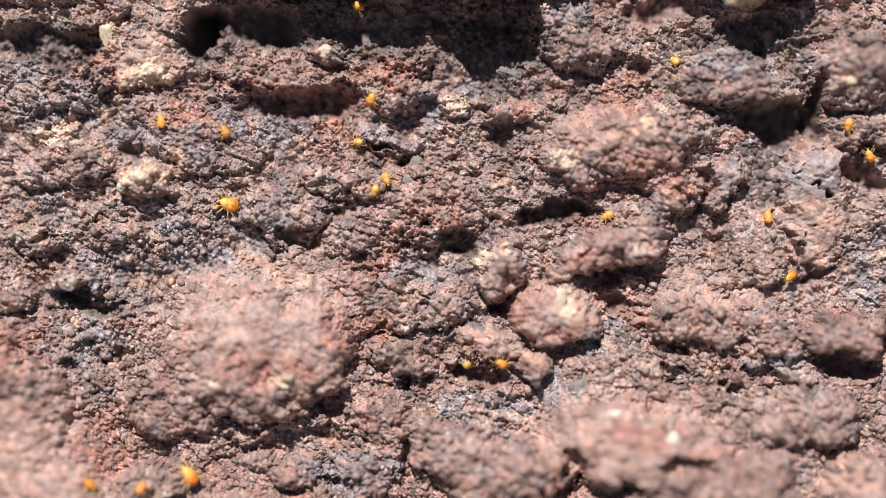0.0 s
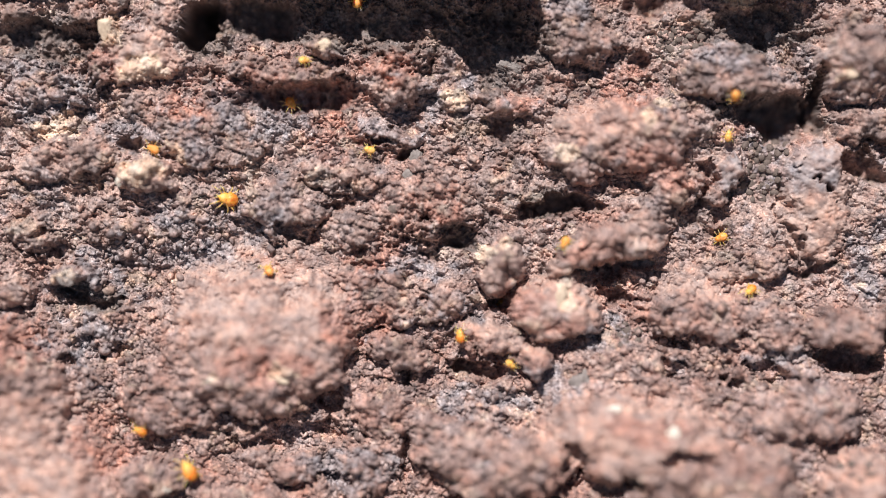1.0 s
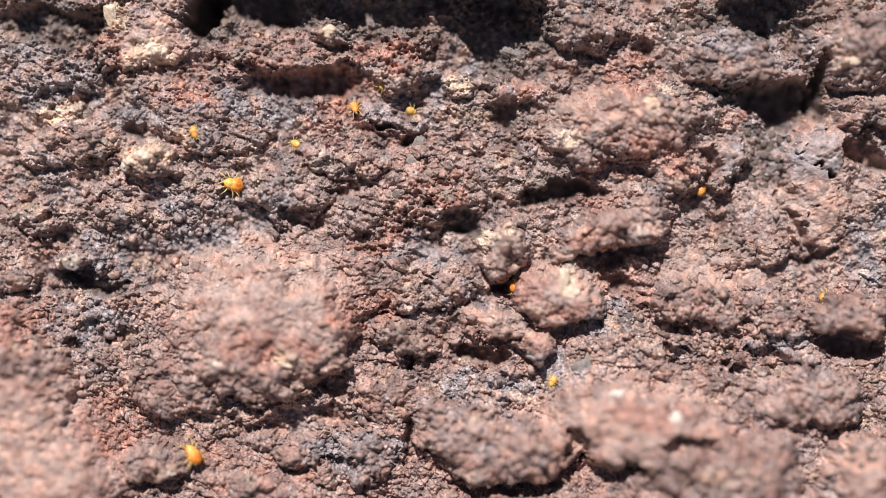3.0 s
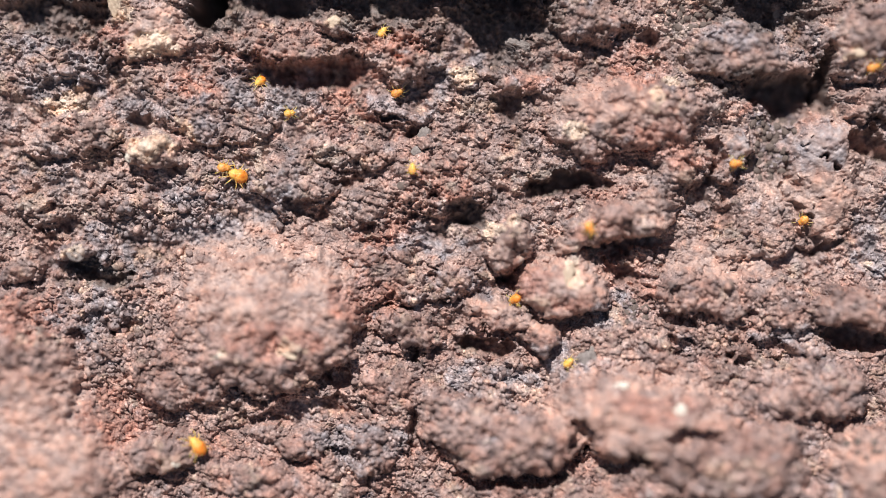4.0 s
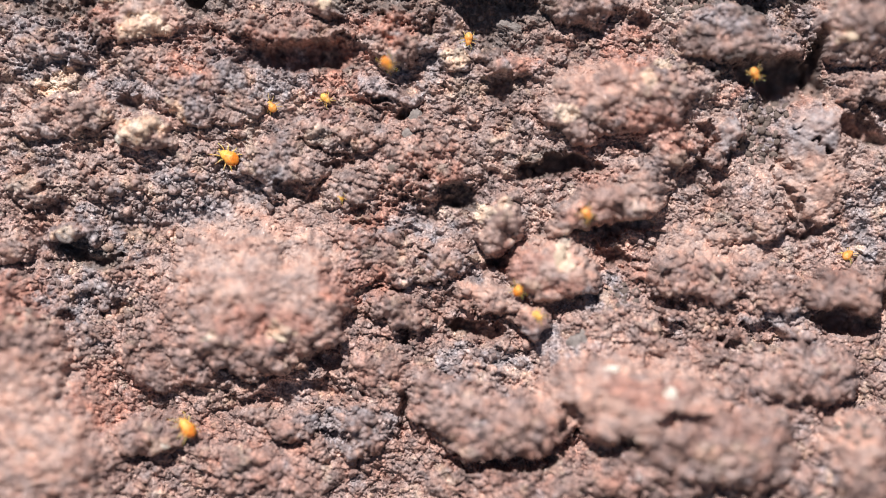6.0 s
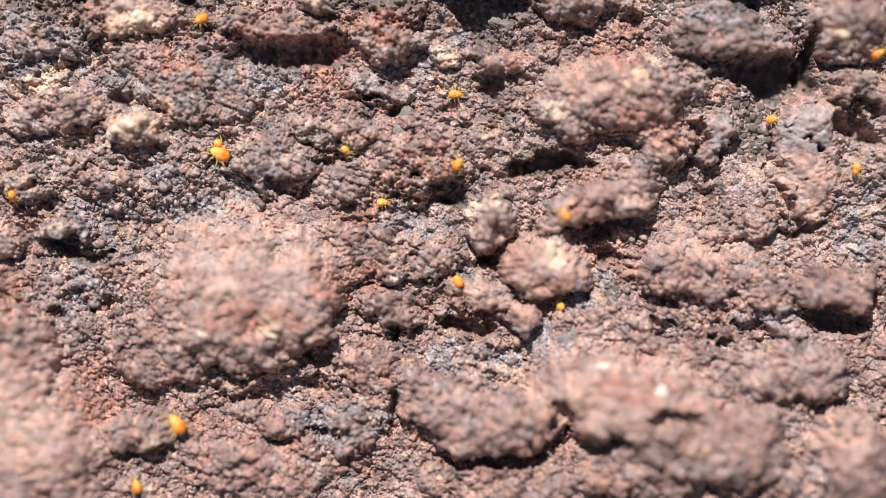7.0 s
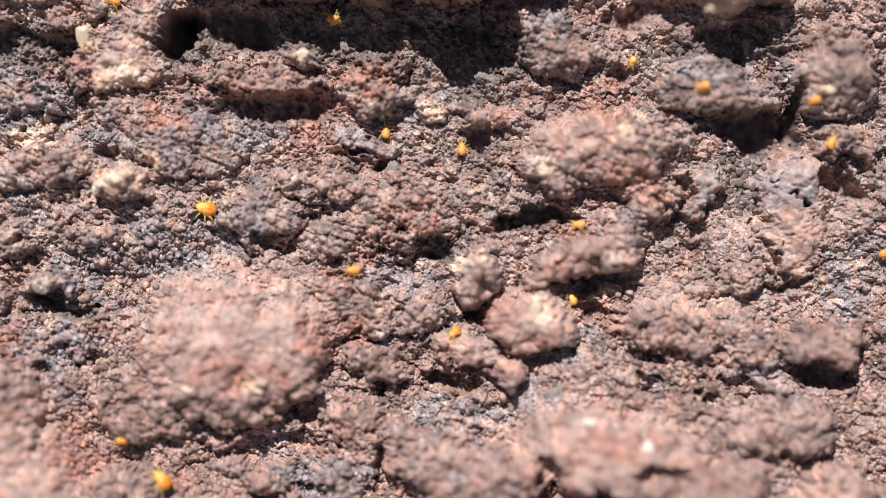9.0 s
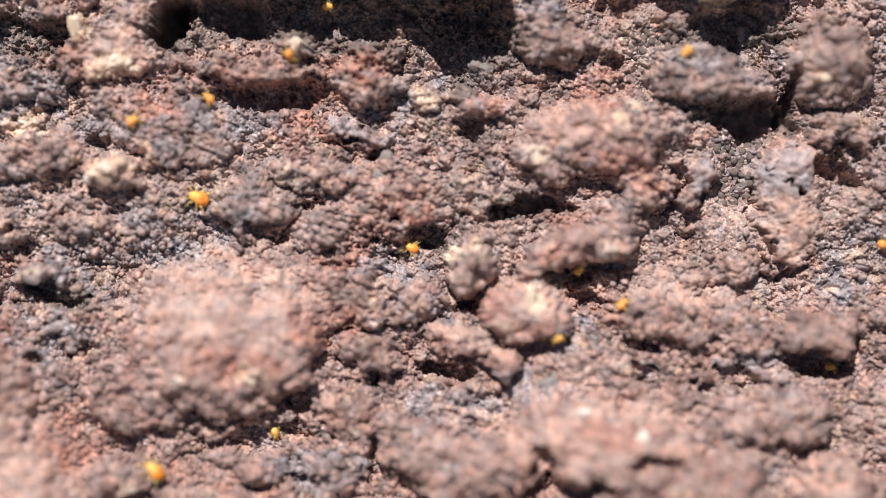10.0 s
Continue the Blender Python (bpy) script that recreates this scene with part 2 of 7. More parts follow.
def middle_forms():
    knob("boulder", -11.90, -5.74, 6.47, 5.25, -8, 2.60, 0.04)
    knob("boulder", 11.68, 6.98, 5.96, 2.67, 12, 2.30)
    knob("knob", 14.55, 4.26, 2.18, 2.18, 0, 2.00)
    knob("ridge", 11.51, 0.81, 4.84, 1.90, 24, 2.50)
    knob("knob", -15.90, -8.72, 4.20, 3.15, 20, 1.10)
    knob("boulder", -7.84, -5.91, 2.80, 3.50, -10, 2.30)
    knob("knob", -13.40, -8.69, 3.84, 1.75, 6, 1.60)
    knob("knob", 3.38, -1.44, 1.62, 2.05, 10, 2.20)
    knob("boulder", 7.15, -3.80, 3.05, 2.45, -8, 2.20)
    knob("knob", 5.56, -7.05, 1.65, 1.25, -14, 2.00)
    knob("knob", 2.95, -5.58, 2.24, 1.47, -6, 1.50)
    knob("knob", -2.95, -6.65, 2.46, 1.41, -8, 1.40)
    knob("knob", 8.33, -1.02, 2.12, 0.85, 26, 2.20)
    hollow(3.59, -3.94, 1.14, 0.36, 6, 2.20)
    hollow(11.04, -3.27, 1.63, 0.43, -28, 2.20)
    hollow(11.42, -1.67, 1.99, 0.53, 18, 1.80)
    hollow(16.09, 1.46, 0.50, 1.43, -20, 1.50)
    hollow(-2.26, -8.57, 0.53, 0.49, 0, 2.00)
    hollow(-9.20, -12.20, 2.90, 1.00, 6, 1.90)
    hollow(-7.04, -10.30, 0.75, 1.05, -30, 1.80)
    hollow(-4.40, -4.76, 0.71, 0.35, 30, 0.80)
    hollow(2.14, -8.00, 1.86, 0.71, 0, 3.20)


def right_forms():
    knob("brow", 19.38, 16.90, 4.22, 1.41, 0, 4.80)
    knob("knob", 18.50, 10.93, 4.50, 1.98, -8, 2.10)
    knob("boulder", 25.93, 11.84, 3.24, 3.10, -14, 3.20, 0.4)
    knob("knob", 26.81, 7.41, 2.70, 1.42, -8, 1.60)
    knob("boulder", 23.72, 1.46, 2.34, 2.70, -8, 1.20, 0.32)
    knob("boulder", 23.79, 4.23, 2.41, 2.84, 4, 1.30, 0.32)
    knob("knob", 17.99, 4.64, 1.28, 1.06, 40, 1.90, 0.2)
    knob("knob", 16.95, 3.23, 0.92, 0.71, 20, 1.60)
    knob("knob", 20.43, -1.03, 1.77, 1.06, 0, 0.40)
    knob("knob", 16.39, -4.19, 4.57, 1.69, -4, 1.20)
    knob("knob", 25.37, -5.21, 2.80, 1.26, 8, 2.40)
    knob("knob", 22.65, -10.60, 3.80, 2.07, -6, 1.50, 0.1)
    knob("knob", 21.45, -5.06, 2.46, 1.76, -30, 1.20)
    knob("knob", 18.46, -1.31, 2.27, 1.20, 20, 0.50)
    hollow(20.90, 8.20, 2.60, 1.75, -4, 4.00)
    hollow(23.60, 8.96, 0.55, 2.40, -6, 3.60)
    hollow(19.60, 13.80, 2.60, 1.35, -6, 1.90)
    hollow(14.14, 15.17, 2.86, 1.07, 0, 2.60)
    hollow(26.70, 4.75, 1.86, 0.86, -20, 3.20)
    hollow(23.71, -1.46, 1.64, 0.32, 12, 1.70)
    hollow(25.50, -7.34, 2.18, 0.91, 4, 3.20)
    hollow(14.62, -6.22, 1.19, 0.60, -4, 2.20)
    hollow(20.18, -8.06, 1.47, 0.70, -8, 2.00)
    hollow(14.53, -8.07, 0.98, 0.42, -20, 1.80)
    hollow(18.64, -9.08, 0.63, 0.56, 0, 1.80)
    hollow(17.63, -8.47, 0.56, 0.42, 0, 1.50)
    hollow(24.42, 3.71, 0.32, 0.29, 0, 1.60)
    hollow(23.63, 3.86, 0.18, 0.14, 0, 0.80)
    hollow(22.71, 5.03, 0.14, 0.11, 0, 0.50)
    hollow(24.84, 2.46, 0.14, 0.14, 0, 0.50)
    hollow(23.05, 1.46, 0.18, 0.11, 0, 0.50)
    hollow(12.35, 11.46, 0.86, 0.57, 20, 1.50)
    hollow(22.39, 0.04, 0.32, 1.57, 30, 1.60)
    hollow(21.42, 3.18, 0.18, 1.86, -2, 1.00)
    hollow(19.81, -0.50, 1.07, 0.29, -20, 0.60)
    hollow(16.64, 3.96, 0.36, 1.43, -12, 1.40)


def lower_forms():
    knob("boulder", 11.67, -12.06, 6.66, 3.22, -14, 2.30, 0.10)
    knob("knob", 15.09, -15.66, 4.58, 1.69, -6, 1.80, 0.10)
    knob("boulder", 1.24, -12.69, 3.60, 2.28, -14, 2.20, 0.16)
    knob("boulder", 5.64, -13.66, 3.17, 2.06, 6, 2.40, 0.16)
    knob("knob", 2.97, -14.88, 3.80, 1.38, 0, 2.00, 0.16)
    knob("boulder", -27.37, -9.04, 3.91, 6.46, 0, 2.20, 0.16)
    knob("knob", -25.01, -16.03, 5.70, 4.66, -8, 1.80, 0.16)
    knob("boulder", 26.65, -15.89, 3.15, 3.56, 0, 3.00, 0.16)
    knob("knob", -5.01, -14.22, 2.09, 1.74, 0, 1.00, 0.16)
    knob("knob", -9.87, -13.87, 2.09, 1.11, -12, 1.20, 0.16)
    knob("knob", 19.04, -15.03, 3.77, 2.88, -6, 2.20, 0.16)
    knob("knob", -3.64, -10.46, 2.80, 1.40, -10, 1.00, 0.16)
    knob("knob", -18.16, -14.52, 2.43, 1.39, 0, 1.60, 0.16)
    knob("knob", -10.51, -16.91, 4.15, 2.07, 0, 1.20, 0.16)
    knob("knob", 4.01, -17.41, 5.53, 1.73, 0, 1.00, 0.16)
    knob("knob", 13.64, -16.84, 4.82, 1.72, 0, 1.00, 0.16)
    knob("knob", 23.99, -17.20, 3.79, 1.72, 0, 1.00, 0.16)
    hollow(-2.31, -13.66, 0.63, 1.61, 16, 2.20)
    hollow(-6.77, -14.62, 1.40, 0.49, 0, 1.40)
    hollow(24.16, -12.46, 2.43, 0.49, 8, 0.70)
    hollow(11.64, -14.86, 1.04, 0.55, 0, 1.80)
    hollow(-12.75, -12.58, 1.40, 0.42, 0, 1.00)
    hollow(15.21, -13.64, 1.90, 0.75, -8, 1.00)
    hollow(8.32, -14.07, 0.80, 2.21, 12, 1.70)
    hollow(3.50, -16.32, 3.75, 0.57, 0, 2.60)


def stains():
    stain("grey", -17.09, 0.39, 4.59, 2.65)
    stain("grey", -21.64, -2.08, 3.88, 2.64)
    stain("grey", -22.23, -5.92, 3.16, 2.45)
    stain("grey", -26.64, 10.99, 3.18, 2.12)
    stain("grey", -2.97, 7.38, 2.65, 1.34)
    stain("grey", 0.21, 9.57, 2.12, 2.12)
    stain("grey", 23.35, 4.63, 2.47, 2.12)
    stain("grey", 18.23, 4.56, 1.34, 1.48)
    stain("grey", 0.56, -4.18, 2.46, 1.41)
    stain("grey", 2.64, -9.87, 3.82, 1.18)
    stain("grey", 6.98, -8.65, 2.08, 1.25)
    stain("grey", -5.67, -14.13, 3.80, 1.52)
    stain("grey", 19.29, 11.69, 4.24, 1.41)
    stain("grey", -10.03, 7.45, 2.83, 1.41)
    stain("grey", -12.15, 1.45, 2.12, 2.12)
    stain("grey", 10.34, -5.55, 1.75, 1.75)
    stain("grey", 22.02, -7.58, 3.12, 1.04)
    stain("grey", -19.57, 7.10, 2.12, 1.41)
    stain("grey", 20.35, 5.33, 1.77, 1.77)
    stain("grey", -1.55, -1.38, 3.17, 1.06)
    stain("grey", 27.36, -1.02, 2.12, 2.82)
    stain("grey", -25.58, 3.57, 2.47, 1.41)
    stain("grey", 7.98, 14.52, 2.12, 1.06)
    stain("grey", -24.17, 9.40, 4.24, 2.12)
    stain("grey", -12.86, 8.34, 2.83, 1.77)
    stain("grey", -16.04, 6.39, 2.12, 1.41)
    stain("pale", -20.99, 13.32, 0.85, 1.27)
    stain("pale", -18.94, 10.92, 1.91, 0.78)
    stain("pale", -18.87, 4.45, 1.63, 0.92)
    stain("pale", -16.68, 5.69, 0.64, 0.64)
    stain("pale", -24.34, 7.28, 2.12, 0.85)
    stain("pale", 7.50, -3.00, 0.62, 1.30)
    stain("pale", 12.75, 7.74, 0.46, 0.92)
    stain("pale", 2.40, -0.60, 0.65, 0.70)
    stain("pale", 3.74, -0.32, 0.71, 0.49)
    stain("pale", -9.92, -8.14, 1.19, 0.49)
    stain("pale", -14.28, -8.34, 0.56, 0.28)
    stain("pale", 25.23, 10.46, 0.85, 0.42)
    stain("pale", 18.58, 15.44, 1.55, 0.49)
    stain("pale", -7.38, 12.33, 0.49, 0.42)
    stain("pale", 1.10, 9.01, 0.78, 0.57)
    stain("pale", -23.58, -2.26, 0.92, 0.28)
    stain("pale", -10.28, -7.48, 0.49, 0.28)
    stain("pale", 7.63, 5.51, 0.85, 0.49)
    stain("pale", 13.99, 9.04, 0.78, 0.49)
    stain("pale", -5.05, -5.58, 0.35, 0.28)
    stain("rust", -6.46, -5.30, 1.47, 1.47)
    stain("rust", 4.73, 8.80, 1.55, 1.13)
    stain("rust", -10.39, 9.93, 4.59, 1.06)
    stain("rust", 14.34, 4.27, 1.77, 1.55)
    stain("rust", -6.85, 6.92, 2.83, 1.77)
    stain("rust", -0.14, 2.51, 2.12, 1.27)
    stain("rust", -3.32, 10.99, 2.12, 1.41)
    stain("rust", -3.32, -0.67, 1.06, 0.85)
    stain("rust", 11.87, 9.93, 2.12, 1.77)
    stain("rust", 7.21, -5.22, 2.10, 0.56)
    stain("rust", -10.98, -7.48, 3.85, 1.40)
    stain("rust", 12.56, -11.63, 3.09, 1.24)
    stain("rust", 7.97, -1.02, 1.06, 0.49)
    stain("rust", -21.34, 11.34, 0.85, 1.27)
    stain("rust", 19.64, 7.28, 1.77, 0.71)
    stain("rust", -26.42, -6.27, 2.45, 1.75)
    stain("rust", -5.08, -1.02, 1.76, 1.06)
    stain("rust", -16.04, 8.51, 2.12, 1.41)
    stain("rust", -20.95, -12.10, 2.77, 2.08)
    stain("rust", -5.06, -4.88, 2.11, 2.11)
    stain("rust", 13.28, 4.98, 2.12, 1.41)
    stain("rust", -7.91, 8.87, 3.53, 1.06)
    stain("rust", -15.69, 8.16, 1.77, 1.41)
    stain("rust", 4.78, -3.48, 2.11, 1.41)
    stain("smooth", -11.57, -4.18, 5.98, 4.57)
    stain("smooth", 11.60, -11.70, 6.40, 3.00)
    stain("smooth", 9.80, 7.70, 3.60, 1.50)
    stain("smooth", 23.53, 3.04, 2.97, 4.24)
    stain("smooth", 7.49, -3.13, 2.81, 1.76)
    stain("smooth", 5.98, -6.19, 1.75, 1.05)
    stain("smooth", 18.23, 4.98, 1.27, 1.41)
    stain("smooth", -18.69, 11.69, 2.47, 1.41)
    stain("smooth", 2.66, -5.57, 1.75, 1.05)
    stain("smooth", 25.62, -14.39, 1.72, 1.72)
    stain("smooth", -26.00, -14.00, 5.50, 5.00)
    stain("smooth", 17.50, -2.60, 4.20, 1.30)
    stain("grain", -19.20, -0.32, 6.35, 3.18)
    stain("grain", -21.51, -6.27, 3.85, 2.80)
    stain("grain", -20.31, -10.40, 3.13, 2.43)
    stain("grain", -5.67, -13.79, 4.15, 2.07)
    stain("grain", 4.02, -10.37, 4.16, 2.08)
    stain("grain", -13.56, 0.74, 3.18, 2.12)
    stain("grain", 15.52, -5.88, 3.83, 2.44)
    stain("pore", -10.74, 9.75, 6.01, 1.41)
    stain("pore", -2.26, 10.99, 3.53, 2.12)
    stain("pore", -24.52, 10.99, 4.24, 3.18)
    stain("pore", 3.39, 13.46, 4.24, 2.12)
    stain("pore", 18.46, -8.58, 3.44, 1.72)
    stain("pore", -1.55, 0.74, 2.82, 2.12)
    # dark patches over the hollows: fresh dark rock and painted recess shade together
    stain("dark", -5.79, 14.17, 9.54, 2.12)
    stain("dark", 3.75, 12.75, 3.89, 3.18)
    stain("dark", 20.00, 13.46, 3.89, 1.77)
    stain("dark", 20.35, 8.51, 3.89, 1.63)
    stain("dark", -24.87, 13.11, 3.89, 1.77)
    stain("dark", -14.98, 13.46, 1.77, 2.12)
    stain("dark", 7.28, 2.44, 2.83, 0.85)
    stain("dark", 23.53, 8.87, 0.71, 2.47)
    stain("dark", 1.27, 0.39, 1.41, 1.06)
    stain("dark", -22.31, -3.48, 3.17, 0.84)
    stain("slab", 23.53, 3.04, 2.33, 4.06)
    stain("slab", 17.95, 4.63, 1.27, 1.13)
    stain("slab", 19.49, 1.27, 1.98, 1.69)
    stain("slab", 6.98, -8.65, 1.60, 0.90)


upper_left_forms()
upper_middle_forms()
middle_forms()
right_forms()
lower_forms()
stains()


def facets(x, y, size, seed):
    """Broken faces: each scattered cell has its own height, about -0.5..0.5, and its own tilt; also the distance to the cell's edge."""
    x, y = x / size, y / size
    i, j = np.floor(x), np.floor(y)
    near = np.full(x.shape, 9.0)
    second = np.full(x.shape, 9.0)
    h = np.zeros(x.shape)
    for a in (-1, 0, 1):
        for b in (-1, 0, 1):
            px = i + a + 0.05 + 0.9 * hashed(i + a, j + b, seed)
            py = j + b + 0.05 + 0.9 * hashed(i + a, j + b, seed + 1)
            d = np.hypot(px - x, (py - y) * 1.15)
            g = hashed(i + a, j + b, seed + 2) - 0.5 + (hashed(i + a, j + b, seed + 3) - 0.5) * 1.5 * (x - px) + (hashed(i + a, j + b, seed + 4) - 0.65) * 1.7 * (y - py)
            closer = d < near
            second = np.where(closer, near, np.minimum(second, d))
            h = np.where(closer, g, h)
            near = np.where(closer, d, near)
    return h, second - near


def chunks(x, y, size, seed, tilt=0.9):
    """Angular stones packed side by side: each one is bounded by a tilted top and five steep sides. Heights in stone sizes, and a number for each stone."""
    x, y = (x / size).astype(np.float32), (y / size).astype(np.float32)
    i, j = np.floor(x).astype(np.int32), np.floor(y).astype(np.int32)
    i0, j0 = i.min() - 1, j.min() - 1
    rng = np.random.default_rng(seed)
    table = rng.random((j.max() - j0 + 2, i.max() - i0 + 2, 20), dtype=np.float32)
    best = np.full(x.shape, -0.45, np.float32)
    owner = np.full(x.shape, 0.5, np.float32)
    for a in (-1, 0, 1):
        for b in (-1, 0, 1):
            r = [table[j - j0 + b, i - i0 + a, k] for k in range(5)]
            dx, dy = x - (i + a + r[0]), y - (j + b + r[1])
            top = r[2] * 0.75 - 0.25
            h = top + (r[3] - 0.5) * tilt * dx + (r[4] - 0.62) * tilt * dy
            for k in range(5):
                turn = 1.2566 * (k + 0.8 * table[j - j0 + b, i - i0 + a, 5 + k])
                reach = 0.22 + 0.36 * table[j - j0 + b, i - i0 + a, 10 + k]
                steep = 1.0 + 3.0 * table[j - j0 + b, i - i0 + a, 15 + k]
                h = np.minimum(h, top + steep * (reach - np.cos(turn) * dx - np.sin(turn) * dy))
            higher = h > best
            best = np.where(higher, h, best)
            owner = np.where(higher, table[j - j0 + b, i - i0 + a, 2] * 7.13 % 1.0, owner)
    return best, owner


MARKS = []


def averaged(field, k):
    """The mean of field over squares of 2k + 1 steps."""
    c = np.cumsum(np.cumsum(np.pad(field, ((k + 1, k), (k + 1, k)), "edge"), 0), 1)
    m = 2 * k + 1
    return (c[m:, m:] - c[:-m, m:] - c[m:, :-m] + c[:-m, :-m]) / (m * m)


def dress():
    """Broken faces, crumbs, pores and cracks on the large forms."""
    x = UU + 0.11 * fbm(UU, VV, 1.3, 71, 4, 0.45)
    y = VV + 0.11 * fbm(UU, VV, 1.3, 91, 4, 0.45)
    patch = fbm(UU, VV, 5.0, 101, 3)
    calm = np.clip(np.maximum(MASK["smooth"], 0.8 * smooth(0.1, 0.5, fbm(UU, VV, 4.2, 111, 3) + 0.28 * smooth(0, -6, VV))), 0, 1)
    grain = np.clip(MASK["grain"] + smooth(0.15, 0.5, patch) * 0.6, 0, 1) * (1 - 0.7 * calm)
    pore = np.clip(MASK["pore"] + smooth(0.2, 0.6, -patch) * 0.45, 0, 1) * (1 - 0.6 * calm)
    flat = MASK["smooth"]
    h = FORM.copy()
    h += (0.30 - 0.08 * calm) * fbm(x, y, 3.0, 121, 5, 0.50) * (1 - 0.75 * MASK["slab"])
    still = np.maximum(flat, 0.45 * calm)
    for size, gain, hushed, seed in ((2.7, 0.16, 0.45, 131), (1.25, 0.28, 0.50, 141), (0.62, 0.38, 0.45, 151), (0.34, 0.36, 0.40, 157), (0.21, 0.20, 0.40, 159)):
        f, mark = chunks(0.84 * x + 1.3 * size, y + 0.18 * x, size, seed, 0.9 if size > 1 else 2.2)
        f = f + (0.8 if size < 1 else 0.3) * np.minimum(f + 0.02, 0)
        h += gain * size * f * (1 - np.maximum(np.maximum(0.74 * flat, hushed * 0.7 * calm), 0.88 * MASK["slab"]))
        MARKS.append(mark)
    # rounded crumbs baked together, in two sizes
    for size, gain, seed in ((0.80, 0.22, 191), (0.40, 0.12, 194)):
        f1, f2, mark = cells(x * 0.86 + 3.3, y + 2.2 * size, size, seed)
        h += gain * size * grain * (1 - 0.5 * still) * (1 - 0.8 * MASK["slab"]) * (0.4 + mark) * np.sqrt(np.clip(1 - (f1 / 0.72) ** 2, 0, 1))
    # crumpled folds with sharp crests
    bx, by = x + 0.35 * fbm(x, y, 1.1, 201, 3), y + 0.35 * fbm(x, y, 1.1, 205, 3)
    for size, gain, seed in ((1.5, 0.24, 211), (0.75, 0.10, 213)):
        h += gain * (1 - 0.62 * still) * (1 - 0.7 * MASK["slab"]) * ((1 - np.abs(perlin(bx / size, by / (0.75 * size), seed))) ** 2 - 0.55)
    # soft dents in the worn boulders
    h -= 0.26 * flat * smooth(0.15, 0.75, fbm(x, y * 1.5, 1.5, 221, 3)) + 0.10 * flat * smooth(0.2, 0.7, fbm(x, y * 1.4, 0.6, 225, 2))
    # short wrinkles across the slope
    h -= 0.05 * (1 - 0.55 * still) * (1 - 0.6 * MASK["slab"]) * smooth(0.30, 0.0, np.abs(perlin(x / 0.62, y / 0.34, 197) + 0.25 * perlin(x / 0.3, y / 0.2, 198)))
    # flakes of crust, each a little proud or sunk, with thin cracks between them
    jx, jy = x + 0.16 * fbm(x, y, 0.7, 231, 3), y + 0.16 * fbm(x, y, 0.7, 235, 3)
    for size, step, crack, seed in ((1.05, 0.20, 0.17, 241), (0.52, 0.13, 0.12, 247), (0.28, 0.06, 0.06, 253)):
        f, e = facets(0.8 * jx + size, jy + 0.2 * jx, size, seed)
        h += (1 - 0.7 * flat) * (1 - 0.7 * MASK["slab"]) * (step * f - crack * (1 - smooth(0, 0.16, e)))
    f, e = facets(x + 2.1, y, 0.24, 155)
    h += (0.028 + 0.02 * grain - 0.01 * calm) * f
    f, e = facets(x, y + 2.1, 0.135, 158)
    h += 0.012 * f
    # gas pores, from wide to tiny; between them stand thin sharp walls
    for size, deep, always, seed in ((1.05, 0.20, 0.0, 161), (0.62, 0.24, 0.0, 164), (0.36, 0.26, 0.02, 171), (0.21, 0.10, 0.0, 174)):
        f1, f2, mark = cells(x + 1.7 * size, y + 5.1, size, seed)
        wide = 0.16 + 0.36 * mark
        h -= deep * (always + (1 - always) * pore) * (1 - 0.45 * calm) * (1 - 0.5 * flat) * (1 - 0.45 * MASK["slab"]) * (0.5 + mark) * np.sqrt(np.clip(1 - (f1 / wide) ** 2, 0, 1))
    h += 0.016 * fbm(UU, VV, 0.30, 181, 2, 0.5)
    edge = np.minimum(np.minimum(UU - U0, U1 - UU), np.minimum(VV - V0, V1 - VV))
    return h - 20.0 * (1 - smooth(0, 1.1, edge))


RELIEF = dress()


def level(u, v):
    """Height of the rock at (u, v) millimetres."""
    i = min(max((u - U0) / STEP, 0), len(GU) - 2)
    j = min(max((v - V0) / STEP, 0), len(GV) - 2)
    a, b = int(i), int(j)
    s, t = i - a, j - b
    return (RELIEF[b, a] * (1 - s) + RELIEF[b, a + 1] * s) * (1 - t) + (RELIEF[b + 1, a] * (1 - s) + RELIEF[b + 1, a + 1] * s) * t
# relief ends


# ---- the rock ----
def part(name, bm, mat, parent, label=""):
    me = bpy.data.meshes.new(name)
    bm.to_mesh(me)
    bm.free()
    me.materials.append(mat)
    ob = new(name, me)
    ob.parent = parent
    if label:
        ob["label"] = label
    return ob


def minerals():
    """How much grey film, pale mineral, rust and white crystal lies at each place."""
    crumb = 0.7 * (MARKS[2] - 0.5) + 0.9 * (MARKS[1] - 0.5) + 0.5 * (MARKS[0] - 0.5)
    ragged = (fbm(UU, VV, 1.6, 201, 4, 0.65) + crumb) * (1 - 0.6 * MASK["smooth"])
    broad = fbm(UU, VV, 6.5, 211, 3)
    grey = np.clip(smooth(0.25, 0.85, MASK["grey"] * 0.68 + 0.48 * ragged) + 0.22 * smooth(0.25, 0.8, broad + 0.5 * ragged), 0, 1) * 0.82
    pale = 0.85 * smooth(0.35, 0.80, MASK["pale"] * 0.95 + 0.30 * ragged) + 0.40 * smooth(0.55, 1.1, -ragged + 0.2 * broad)
    rust = np.clip(0.95 * smooth(0.3, 0.9, MASK["rust"] * 0.82 + 0.45 * ragged) + 0.35 * smooth(0.2, 0.7, -broad + 0.4 * ragged) + 0.20 * smooth(2, -9, VV + 3 * broad), 0, 1)
    white = smooth(0.40, 0.85, MASK["white"] * 0.95 + 0.2 * ragged)
    return np.stack([grey, np.clip(pale, 0, 1), rust, np.clip(white, 0, 1)], -1).astype(np.float32)


